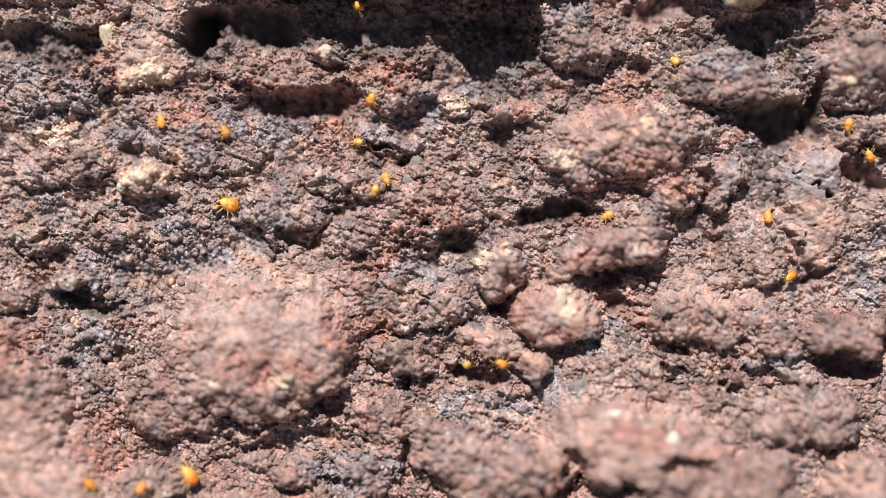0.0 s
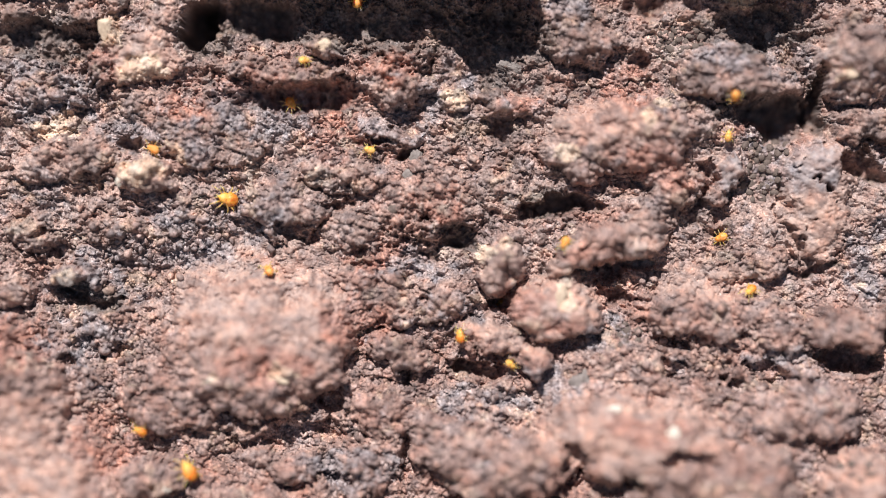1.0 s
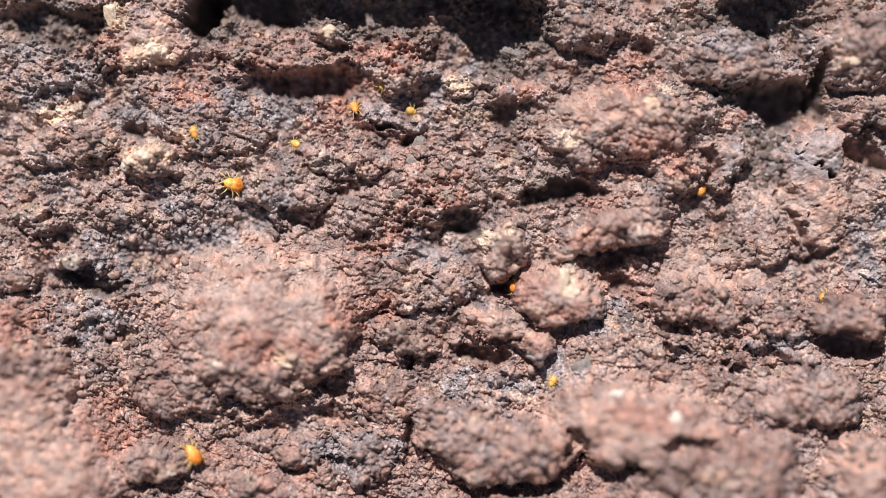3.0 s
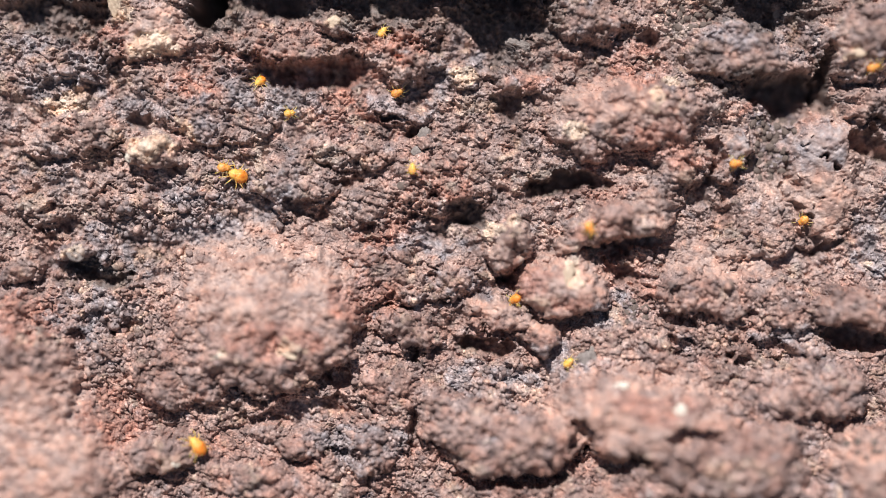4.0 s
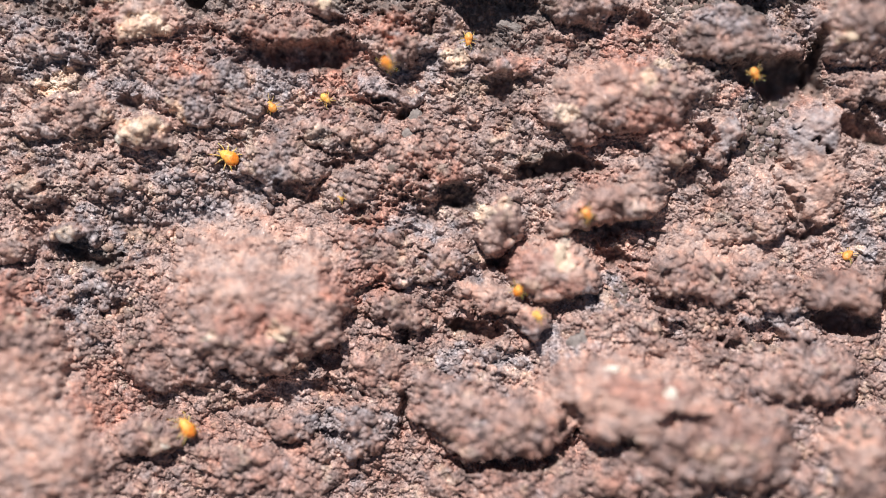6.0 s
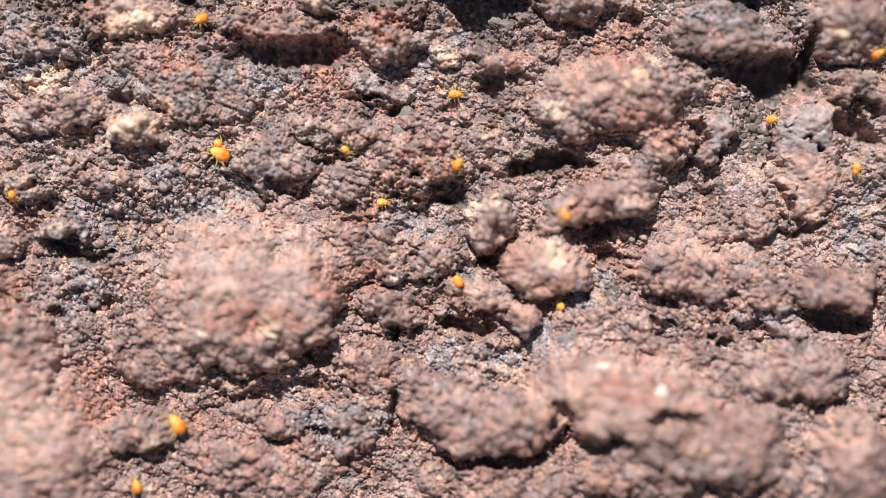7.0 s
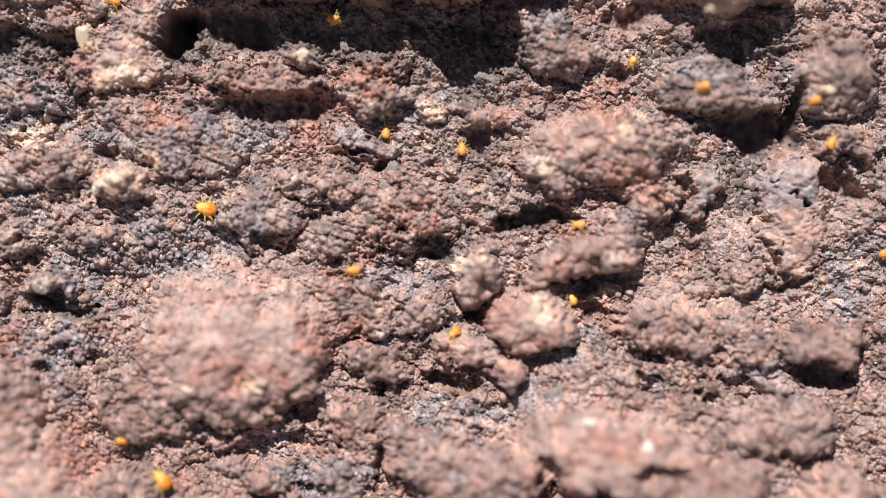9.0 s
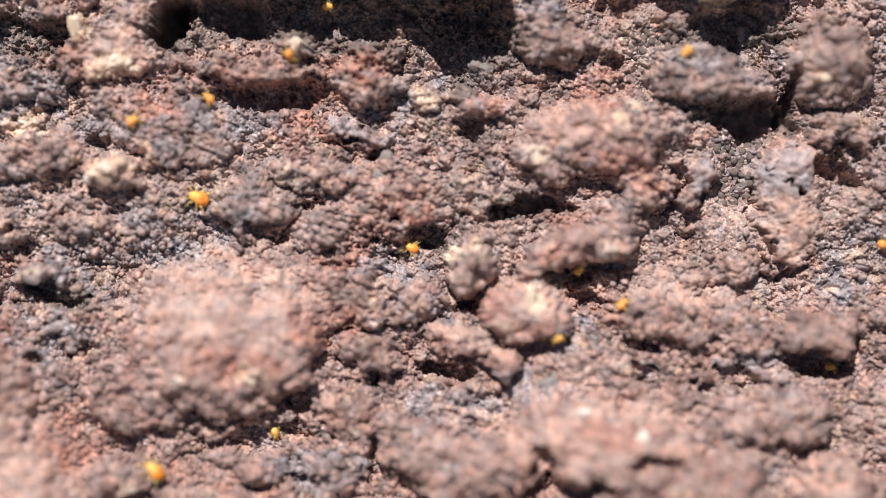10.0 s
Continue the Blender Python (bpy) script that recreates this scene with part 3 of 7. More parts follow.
def tones():
    """Each crumb's own lightness, 0..1."""
    return np.clip(0.5 + 1.25 * (0.35 * MARKS[2] + 0.35 * MARKS[3] + 0.30 * MARKS[4] - 0.5), 0, 1).ravel().astype(np.float32)


def lava_shade():
    """Where hollows darken from the red crust: fresh dark rock plus shade painted in."""
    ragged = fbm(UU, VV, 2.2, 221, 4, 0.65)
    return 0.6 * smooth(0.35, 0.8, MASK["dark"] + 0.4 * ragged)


def shell(name, faces, places, tint, dark, tone, worn, parent, label=""):
    """One mesh out of the chosen quads of the face."""
    used, flat = np.unique(faces, return_inverse=True)
    me = bpy.data.meshes.new(name)
    me.vertices.add(len(used))
    me.vertices.foreach_set("co", places[used].ravel())
    me.loops.add(faces.size)
    me.loops.foreach_set("vertex_index", flat.ravel().astype(np.int32))
    me.polygons.add(len(faces))
    me.polygons.foreach_set("loop_start", np.arange(0, faces.size, 4, dtype=np.int32))
    me.polygons.foreach_set("loop_total", np.full(len(faces), 4, np.int32))
    me.update(calc_edges=True)
    me.attributes.new("minerals", "FLOAT_COLOR", "POINT").data.foreach_set("color", tint[used].ravel())
    me.attributes.new("lava_shade", "FLOAT", "POINT").data.foreach_set("value", dark[used])
    me.attributes.new("tone", "FLOAT", "POINT").data.foreach_set("value", tone[used])
    me.attributes.new("worn", "FLOAT", "POINT").data.foreach_set("value", worn[used])
    me.materials.append(ROCK)
    ob = new(name, me)
    ob.parent = parent
    if label:
        ob["label"] = label
    return ob


def grains(parent, tint, dark, tone, worn):
    """Loose angular crumbs that lie all over the face."""
    rng = np.random.default_rng(5)
    t = (1 + 5 ** 0.5) / 2
    ico = np.array([(-1, t, 0), (1, t, 0), (-1, -t, 0), (1, -t, 0), (0, -1, t), (0, 1, t), (0, -1, -t), (0, 1, -t), (t, 0, -1), (t, 0, 1), (-t, 0, -1), (-t, 0, 1)]) / 1.9
    bm = bmesh.new()
    for p in ico:
        bm.verts.new(p)
    bmesh.ops.convex_hull(bm, input=bm.verts[:])
    bm.verts.index_update()
    tris = np.array([[v.index for v in f.verts] for f in bm.faces])
    bm.free()
    u, v = rng.uniform(-30, 31.2, 60000), rng.uniform(-19.8, 17.0, 60000)
    i, j = ((u - U0) / STEP).astype(int), ((v - V0) / STEP).astype(int)
    wanted = 0.09 + 0.28 * np.clip(MASK["grain"][j, i], 0, 1) - 0.15 * MASK["smooth"][j, i] + 0.15 * (fbm(u, v, 4.0, 231, 2) > 0.1)
    chosen = rng.random(60000) < wanted
    u, v, i, j = u[chosen], v[chosen], i[chosen], j[chosen]
    n = len(u)
    size = np.clip((0.075 + 0.045 * np.clip(MASK["grain"][j, i], 0, 1)) * np.exp(rng.normal(0, 0.5, n)), 0.04, 0.36)
    q = rng.normal(size=(n, 4))
    q /= np.linalg.norm(q, axis=1)[:, None]
    w, x, y, z = q.T
    turn = np.stack([1 - 2 * (y * y + z * z), 2 * (x * y - z * w), 2 * (x * z + y * w), 2 * (x * y + z * w), 1 - 2 * (x * x + z * z), 2 * (y * z - x * w),
                     2 * (x * z - y * w), 2 * (y * z + x * w), 1 - 2 * (x * x + y * y)], -1).reshape(n, 3, 3)
    shape = ico[None] * rng.uniform(0.45, 1.35, (n, 12, 1)) * rng.uniform(0.4, 1.4, (n, 1, 3))
    co = np.einsum("nij,nkj->nki", turn, shape) * size[:, None, None] + np.stack([u, v, RELIEF[j, i] + size * 0.2], -1)[:, None]
    me = bpy.data.meshes.new("gravel")
    me.vertices.add(n * 12)
    me.vertices.foreach_set("co", (co * 0.001).astype(np.float32).ravel())
    faces = (tris[None] + (np.arange(n) * 12)[:, None, None]).reshape(-1, 3)
    me.loops.add(faces.size)
    me.loops.foreach_set("vertex_index", faces.ravel().astype(np.int32))
    me.polygons.add(len(faces))
    me.polygons.foreach_set("loop_start", np.arange(0, faces.size, 3, dtype=np.int32))
    me.polygons.foreach_set("loop_total", np.full(len(faces), 3, np.int32))
    me.update(calc_edges=True)
    k = j * UU.shape[1] + i
    me.attributes.new("minerals", "FLOAT_COLOR", "POINT").data.foreach_set("color", np.repeat(tint[k], 12, 0).ravel())
    me.attributes.new("lava_shade", "FLOAT", "POINT").data.foreach_set("value", np.repeat(dark[k], 12))
    me.attributes.new("tone", "FLOAT", "POINT").data.foreach_set("value", np.repeat(rng.random(n).astype(np.float32), 12))
    me.attributes.new("worn", "FLOAT", "POINT").data.foreach_set("value", np.repeat(worn[k], 12))
    me.materials.append(ROCK)
    ob = tagged(new("gravel", me), "loose angular crumbs of red and grey scoria", kind="stuff")
    ob.parent = parent


def patches(mask):
    """The connected patches of a mask, as lists of (row, first, past the last), largest first."""
    root, runs, before = [], [], []

    def find(k):
        while root[k] != k:
            root[k] = root[root[k]]
            k = root[k]
        return k

    for j in range(mask.shape[0]):
        edges = np.flatnonzero(np.diff(np.concatenate(([0], mask[j].astype(np.int8), [0]))))
        now = []
        for a, b in zip(edges[::2].tolist(), edges[1::2].tolist()):
            k = len(root)
            root.append(k)
            runs.append((j, a, b))
            now.append((a, b, k))
        p = q = 0
        while p < len(before) and q < len(now):
            if min(before[p][1], now[q][1]) > max(before[p][0], now[q][0]):
                root[find(now[q][2])] = find(before[p][2])
            if before[p][1] < now[q][1]:
                p += 1
            else:
                q += 1
        before = now
    groups = {}
    for k, run in enumerate(runs):
        groups.setdefault(find(k), []).append(run)
    return sorted(groups.values(), key=lambda g: -sum(b - a for j, a, b in g))


def tidy():
    """Each stone is one patch; scraps of it go to the crust, and scraps of crust to the stone beside them."""
    owner = OWNER[:-1, :-1]
    for k in range(1, len(KNOBS)):
        for group in patches(owner == k)[1:]:
            for j, a, b in group:
                owner[j, a:b] = 0
    for group in patches(owner == 0)[1:]:
        j, a, b = group[0]
        beside = owner[j, a - 1] if a > 0 else owner[j, b]
        for j, a, b in group:
            owner[j, a:b] = beside
    return owner.ravel()


def build_rock():
    rock = tagged(new("rock"), "weathered red-brown scoria rock, porous and crumbly, in full sun", "rock")
    rock.matrix_world = FACE
    places = np.stack([UU, VV, RELIEF], -1).reshape(-1, 3).astype(np.float32) * 0.001
    tint, dark, tone = minerals().reshape(-1, 4), lava_shade().ravel().astype(np.float32), tones()
    worn = MASK["smooth"].ravel().astype(np.float32)
    rows, cols = UU.shape
    idx = np.arange(rows * cols).reshape(rows, cols)
    quads = np.stack([idx[:-1, :-1], idx[:-1, 1:], idx[1:, 1:], idx[1:, :-1]], -1).reshape(-1, 4)
    owner = tidy()
    for k, name in enumerate(KNOBS):
        chosen = quads[owner == k]
        if len(chosen):
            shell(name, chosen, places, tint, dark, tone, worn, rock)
    grains(rock, tint, dark, tone, worn)
    # the block behind the face
    bm = bmesh.new()
    bmesh.ops.create_cube(bm, size=1.0)
    bmesh.ops.subdivide_edges(bm, edges=bm.edges[:], cuts=30, use_grid_fill=True)
    for v in bm.verts:
        p = Vector((v.co.x * 0.30, v.co.y * 0.26, v.co.z * 0.22 - 0.1255))
        s = noise.fractal(p * 14, 1.0, 2.0, 4)
        inner = min(1, max(0, (abs(p.x) - 0.036) / 0.03, (abs(p.y) - 0.024) / 0.03))
        v.co = p + Vector(v.co).normalized() * s * 0.012 * inner
    for f in bm.faces:
        f.smooth = True
    block = part("block", bm, ROCK, rock)
    me = block.data
    me.attributes.new("minerals", "FLOAT_COLOR", "POINT").data.foreach_set("color", np.tile(np.float32((0.25, 0, 0.25, 0)), len(me.vertices)))
    me.attributes.new("lava_shade", "FLOAT", "POINT").data.foreach_set("value", np.zeros(len(me.vertices), np.float32))
    me.attributes.new("tone", "FLOAT", "POINT").data.foreach_set("value", np.full(len(me.vertices), 0.5, np.float32))
    me.attributes.new("worn", "FLOAT", "POINT").data.foreach_set("value", np.zeros(len(me.vertices), np.float32))
    return rock


rock = build_rock()


def build_ground():
    bm = bmesh.new()
    bmesh.ops.create_grid(bm, x_segments=80, y_segments=80, size=1.0)
    for v in bm.verts:
        r = v.co.length
        v.co = v.co * (0.5 + 40 * r ** 6)
        v.co.z = 0.01 * noise.noise(v.co * 3) if r < 0.8 else 0
    me = bpy.data.meshes.new("ground")
    bm.to_mesh(me)
    bm.free()
    m, n, l, b = material("dry_soil", 0.95, 0.2)
    tc = n.new("ShaderNodeTexCoord").outputs["Object"]
    l.new(ramp(n, l, noise_node(n, l, 9, 8, 0.7, tc), (0.3, (0.10, 0.07, 0.055)), (0.7, (0.24, 0.17, 0.13))), b.inputs["Base Color"])
    bump(n, l, b, noise_node(n, l, 60, 6, 0.7, tc), 0.6, 0.01)
    me.materials.append(m)
    ob = tagged(new("ground", me), "dry reddish soil around the rock", "ground", kind="structure")
    ob.location.z = 0.10
    return ob


build_ground()


# ---- the mites ----
def mite_material(name, low, high, leg=False, front=None):
    m, n, l, b = material(name, 0.5, 0.4)
    tc = n.new("ShaderNodeTexCoord").outputs["Object"]
    c = ramp(n, l, noise_node(n, l, 3400, 4, 0.6, tc), (0.38, low), (0.62, high))
    if front:
        x = n.new("ShaderNodeSeparateXYZ")
        l.new(tc, x.inputs[0])
        m_range = n.new("ShaderNodeMapRange")
        m_range.inputs["From Min"].default_value, m_range.inputs["From Max"].default_value = -0.0002, 0.0004
        l.new(x.outputs[0], m_range.inputs["Value"])
        c = mix(n, l, m_range.outputs[0], c, front)
    l.new(c, b.inputs["Base Color"])
    b.inputs["Subsurface Weight"].default_value = 0.6
    b.inputs["Subsurface Radius"].default_value = (1.0, 0.45, 0.12)
    b.inputs["Subsurface Scale"].default_value = 0.0004
    if not leg:
        bump(n, l, b, noise_node(n, l, 9000, 2, 0.5, tc), 0.25, 0.00002)
    return m


ORANGE = mite_material("orange_skin", (0.60, 0.175, 0.018), (0.71, 0.275, 0.042), front=(0.74, 0.42, 0.10))
AMBER = mite_material("amber_skin", (0.63, 0.265, 0.060), (0.74, 0.365, 0.110))
YELLOW = mite_material("yellow_skin", (0.64, 0.355, 0.085), (0.75, 0.47, 0.15))
LIMB = mite_material("pale_orange_limb", (0.64, 0.34, 0.12), (0.76, 0.46, 0.20), True)


def tube(bm, points, radii, sides=6):
    """A tapered tube along points, closed at both ends."""
    rings = []
    for k, p in enumerate(points):
        a, b = points[max(0, k - 1)], points[min(len(points) - 1, k + 1)]
        q = (b - a).to_track_quat("Z", "Y")
        rings.append([bm.verts.new(p + q @ Vector((radii[k] * math.cos(t), radii[k] * math.sin(t), 0)))
                      for t in (2 * math.pi * i / sides for i in range(sides))])
    for low, high in zip(rings, rings[1:]):
        for i in range(sides):
            bm.faces.new((low[i], low[(i + 1) % sides], high[(i + 1) % sides], high[i]))
    bm.faces.new(rings[0][::-1])
    bm.faces.new(rings[-1])
    for f in bm.faces:
        f.smooth = True


def body_mesh(mm, stout=1.0):
    """A plump oval sac, broad behind the shoulders, with a waist groove and a slightly dented back."""
    bm = bmesh.new()
    bmesh.ops.create_uvsphere(bm, u_segments=24, v_segments=16, radius=1.0)
    for v in bm.verts:
        x, y, z = v.co
        wide = 1.04 - 0.14 * x
        waist = (1 - 0.15 * math.exp(-((x - 0.28) / 0.13) ** 2)) * (1 - 0.12 * max(0, x))
        lump = stout * (1 + 0.16 * noise.noise(Vector((x * 2.4, y * 2.4, z * 2.4))) + 0.10 * noise.noise(Vector((x * 6, y * 6, z * 6))))
        v.co = Vector((x * 0.50, y * 0.315 * wide * waist * lump, z * 0.27 * wide * waist * lump + 0.30)) * mm * 0.001
        if z < 0:
            v.co.z += 0.05 * mm * 0.001 * z * z
    for f in bm.faces:
        f.smooth = True
    return bm


def leg_mesh(mm, reach):
    """A jointed leg along +x from its hip: thigh up, shin down, thin foot."""
    bm = bmesh.new()
    p = [Vector(q) * mm * reach * 0.001 for q in ((0, 0, 0), (0.16, 0, 0.12), (0.36, 0, 0.16), (0.54, 0, 0.05), (0.70, 0, -0.12), (0.80, 0, -0.20))]
    tube(bm, p, [r * mm * 0.001 for r in (0.030, 0.031, 0.026, 0.021, 0.016, 0.009)])
    return bm


def build_mite(mm, skin, label, long=0.82, stout=1.0):
    mite = tagged(new("mite"), label, "mite", "mites on the rock")
    body = part("body", body_mesh(mm, stout), skin, mite)
    bm = bmesh.new()
    bmesh.ops.create_uvsphere(bm, u_segments=12, v_segments=8, radius=1.0)
    for v in bm.verts:
        v.co = Vector((v.co.x * 0.08 + 0.50, v.co.y * 0.065 * (1 - 0.4 * v.co.x), v.co.z * 0.07 + 0.24)) * mm * 0.001
    for f in bm.faces:
        f.smooth = True
    snout = part("snout", bm, LIMB, mite)
    for k in range(10):
        x, side = -0.42 + 0.17 * (k // 2), (-1, 1)[k % 2]
        root = Vector((x, side * stout * 0.26 * math.sqrt(max(0.1, 1 - 3.6 * x * x)), 0.36)) * mm * 0.001
        bm = bmesh.new()
        tube(bm, [root, root + Vector((-0.05, side * 0.10, 0.05)) * mm * 0.001, root + Vector((-0.13, side * 0.17, 0.06)) * mm * 0.001], [r * mm * 0.001 for r in (0.009, 0.007, 0.003)], 4)
        part("bristle", bm, LIMB, body)
    for side in (-1, 1):
        bm = bmesh.new()
        tube(bm, [Vector(q) * mm * 0.001 for q in ((0.53, 0.05 * side, 0.24), (0.60, 0.07 * side, 0.25), (0.65, 0.05 * side, 0.17))], [r * mm * 0.001 for r in (0.026, 0.024, 0.012)])
        part("palp", bm, LIMB, snout)
    for x, y, turn, reach in ((0.34, 0.17, 24, 0.98), (0.22, 0.24, 60, 0.74), (0.0, 0.28, 108, 0.72), (-0.14, 0.27, 142, 0.88)):
        for side in (-1, 1):
            leg = part("leg", leg_mesh(mm, reach * long), LIMB, mite)
            leg.matrix_basis = pose(x * mm * 0.001, side * stout * y * mm * 0.001, 0.22 * mm * 0.001, 0, 0, side * turn)
    return mite


SPECIES = (
    build_mite(0.84, AMBER, "small glossy amber mite with pale legs running over the rock"),
    build_mite(0.74, YELLOW, "small translucent yellow mite with pale legs running over the rock"),
    build_mite(0.90, ORANGE, "small glossy orange mite with pale legs running over the rock"),
)
MITES = [*SPECIES, *(copy_thing(SPECIES[(0, 2, 0, 1)[k % 4]], Matrix()) for k in range(28))]
RESTING = [build_mite(1.34, ORANGE, "plump deep-orange mite resting on grey rock grains", 0.74, 1.0),
           build_mite(1.36, ORANGE, "plump deep-orange mite resting under the boulder", 0.76, 1.0)]

# a smooth skin over the highest crumbs, on which the mites tread
BLUR = averaged(RELIEF, 9)
BLUR = BLUR + 0.9 * np.sqrt(np.clip(averaged((RELIEF - BLUR) ** 2, 9), 0, 0.12))
BLUR = averaged(BLUR, 5)


def footing(u, v):
    i = int(min(max((u - U0) / STEP, 6), BLUR.shape[1] - 8))
    j = int(min(max((v - V0) / STEP, 6), BLUR.shape[0] - 8))
    return BLUR[j, i], (BLUR[j, i + 5] - BLUR[j, i - 5]) / (10 * STEP), (BLUR[j + 5, i] - BLUR[j - 5, i]) / (10 * STEP)


def on_rock(u, v, heading, sink=0.0):
    """A mite's pose on the rock at (u, v) millimetres, facing heading degrees; sink is how deep it sits in a crack."""
    z, du, dv = footing(u, v)
    steep = max(1.0, math.hypot(du, dv) / 0.9)
    up = Vector((-du / steep, -dv / steep, 1)).normalized()
    a = radians(heading)
    ahead = Vector((math.cos(a), math.sin(a), 0))
    ahead = (ahead - up * ahead.dot(up)).normalized()
    turn = Matrix((ahead, up.cross(ahead), up)).transposed().to_4x4()
    z = max(z, level(u, v) - 0.15)
    return FACE @ Matrix.Translation((u * 0.001, v * 0.001, (z + 0.09 - sink) * 0.001)) @ turn


# ---- small things on the rock ----
def plain_material(name, low, high, scale, rough):
    m, n, l, b = material(name, rough, 0.4)
    tc = n.new("ShaderNodeTexCoord").outputs["Object"]
    l.new(ramp(n, l, noise_node(n, l, scale, 5, 0.65, tc), (0.32, low), (0.68, high)), b.inputs["Base Color"])
    bump(n, l, b, noise_node(n, l, scale * 3, 4, 0.7, tc), 0.6, 0.00006)
    return m


CREAM = plain_material("cream_mineral", (0.45, 0.34, 0.25), (0.68, 0.55, 0.43), 2600, 0.6)
WHITE = plain_material("white_crystal", (0.50, 0.44, 0.38), (0.76, 0.70, 0.62), 3600, 0.4)
CHIP = plain_material("grey_stone", (0.13, 0.108, 0.101), (0.28, 0.240, 0.228), 3200, 0.75)
SCALE = plain_material("brown_lichen", (0.085, 0.062, 0.055), (0.165, 0.125, 0.110), 2600, 0.75)
RIM = plain_material("pale_lichen_rim", (0.11, 0.09, 0.08), (0.26, 0.22, 0.19), 4000, 0.8)


def set_stone(name, u, v, ru, rv, mat, label):
    """A small faceted stone half sunk into the face at (u, v) millimetres."""
    bm = bmesh.new()
    bmesh.ops.create_icosphere(bm, subdivisions=4, radius=1.0)
    flat = 0.55 if name == "crystal" else 0.38
    planes = [(Vector((random.gauss(0, 1), random.gauss(0, 1), random.gauss(0, 1))).normalized(), random.uniform(0.55, 1.0)) for k in range(22)]
    for w in bm.verts:
        d = w.co.normalized()
        r = min((k / d.dot(p) for p, k in planes if d.dot(p) > 0.2), default=1.0)
        r = min(r, 1.15) * (1 - 0.10 * noise.noise(d * 3.1 + Vector((v, u, 1))) - 0.08 * noise.noise(d * 9 + Vector((u, 2, v))))
        w.co = Vector((d.x * ru, d.y * rv, d.z * min(ru, rv) * flat * 1.6)) * r * 0.001
    me = bpy.data.meshes.new(name)
    bm.to_mesh(me)
    bm.free()
    me.materials.append(mat)
    ob = tagged(new(name, me), label, "stone" if name == "stone_chip" else "crystal", "crystals in the rock" if name == "crystal" else "stone chips on the rock")
    i, j = int((u - U0) / STEP), int((v - V0) / STEP)
    r = max(3, int(min(ru, rv) / STEP * 0.6))
    top = np.percentile(RELIEF[j - r:j + r, i - r:i + r], 70)
    ob.matrix_world = FACE @ pose(u * 0.001, v * 0.001, (top - 0.45 * min(ru, rv)) * 0.001, random.uniform(-12, 12), random.uniform(-12, 12), random.uniform(-15, 15))
    return ob


set_stone("crystal", -21.13, 13.51, 0.53, 0.96, CREAM, "cream-coloured rounded crystal on the edge of a boulder")
set_stone("crystal", -7.41, 12.41, 0.46, 0.43, CREAM, "round cream mineral grain on a ledge")
set_stone("crystal", -20.28, 3.94, 0.28, 0.46, WHITE, "bright white crystal sliver among crumbs")
set_stone("crystal", 10.62, -10.22, 0.50, 0.32, WHITE, "white crystal set in a pink boulder")
set_stone("crystal", 14.10, -11.72, 0.67, 0.43, WHITE, "larger white crystal set in a pink boulder")
set_stone("crystal", -9.96, -8.33, 0.71, 0.35, CREAM, "cream crystal in the side of the big boulder")
set_stone("crystal", -14.50, -8.47, 0.43, 0.28, WHITE, "pale crystal in the side of the big boulder")
set_stone("crystal", 25.31, 10.49, 0.71, 0.39, CREAM, "pale yellow mineral crust on a dark boulder")
set_stone("crystal", 7.28, -3.55, 0.50, 1.25, CREAM, "long cream mineral vein across a red boulder")
set_stone("crystal", -17.16, -15.28, 0.28, 0.21, WHITE, "small white crystal grain on red rock")
set_stone("crystal", 18.65, 15.46, 1.28, 0.46, CREAM, "ochre mineral lump on an overhanging edge")
set_stone("stone_chip", 4.29, 11.13, 0.92, 0.50, CHIP, "flat grey stone chip lying in a recess")
set_stone("stone_chip", 8.44, -8.83, 0.85, 1.06, CHIP, "thin grey stone flake leaning on a boulder")
set_stone("stone_chip", -1.74, 5.42, 0.50, 0.71, CHIP, "dark grey angular stone chip")
set_stone("stone_chip", -2.09, 4.36, 0.64, 0.43, CHIP, "grey angular stone chip")
set_stone("stone_chip", 20.78, 13.15, 0.50, 0.35, CHIP, "light grey stone chip in a dark recess")
set_stone("stone_chip", -23.54, -2.27, 0.85, 0.32, CHIP, "pale grey stone chip on a ledge")


def build_scale():
    """A cushion-shaped lichen scale, a millimetre across before it is sized, with a raised pale rim."""
    thing = tagged(new("lichen_scale"), "small rounded brown lichen scale with a pale rim", "lichen", "lichen scales on the rock")
    bm = bmesh.new()
    bmesh.ops.create_uvsphere(bm, u_segments=16, v_segments=10, radius=1.0)
    for w in bm.verts:
        k = 1 + 0.12 * noise.noise(w.co * 1.8)
        w.co = Vector((w.co.x * 0.46 * k, w.co.y * 0.42 * k, w.co.z * 0.20 * k)) * 0.001
    for f in bm.faces:
        f.smooth = True
    part("cushion", bm, SCALE, thing)
    bm = bmesh.new()
    ring = [Vector((0.47 * math.cos(a) * (1 + 0.06 * math.sin(3 * a)), 0.43 * math.sin(a), -0.05 + 0.02 * math.sin(2 * a))) * 0.001 for a in (2 * math.pi * k / 18 for k in range(19))]
    tube(bm, ring, [0.000040] * 19, 5)
    part("rim", bm, RIM, thing)
    return thing


def seat(u, v, z=0.03):
    h, du, dv = footing(u, v)
    up = Vector((-du * 0.6, -dv * 0.6, 1)).normalized()
    q = up.to_track_quat("Z", "Y").to_matrix().to_4x4()
    return FACE @ Matrix.Translation((u * 0.001, v * 0.001, (max(h - 0.12, level(u, v) - 0.05) + z) * 0.001)) @ q @ pose(0, 0, 0, 0, 0, random.uniform(0, 360))


FIRST = build_scale()
FIRST.matrix_world = seat(-3.08, 2.20) @ Matrix.Diagonal((0.62, 0.80, 0.7, 1))


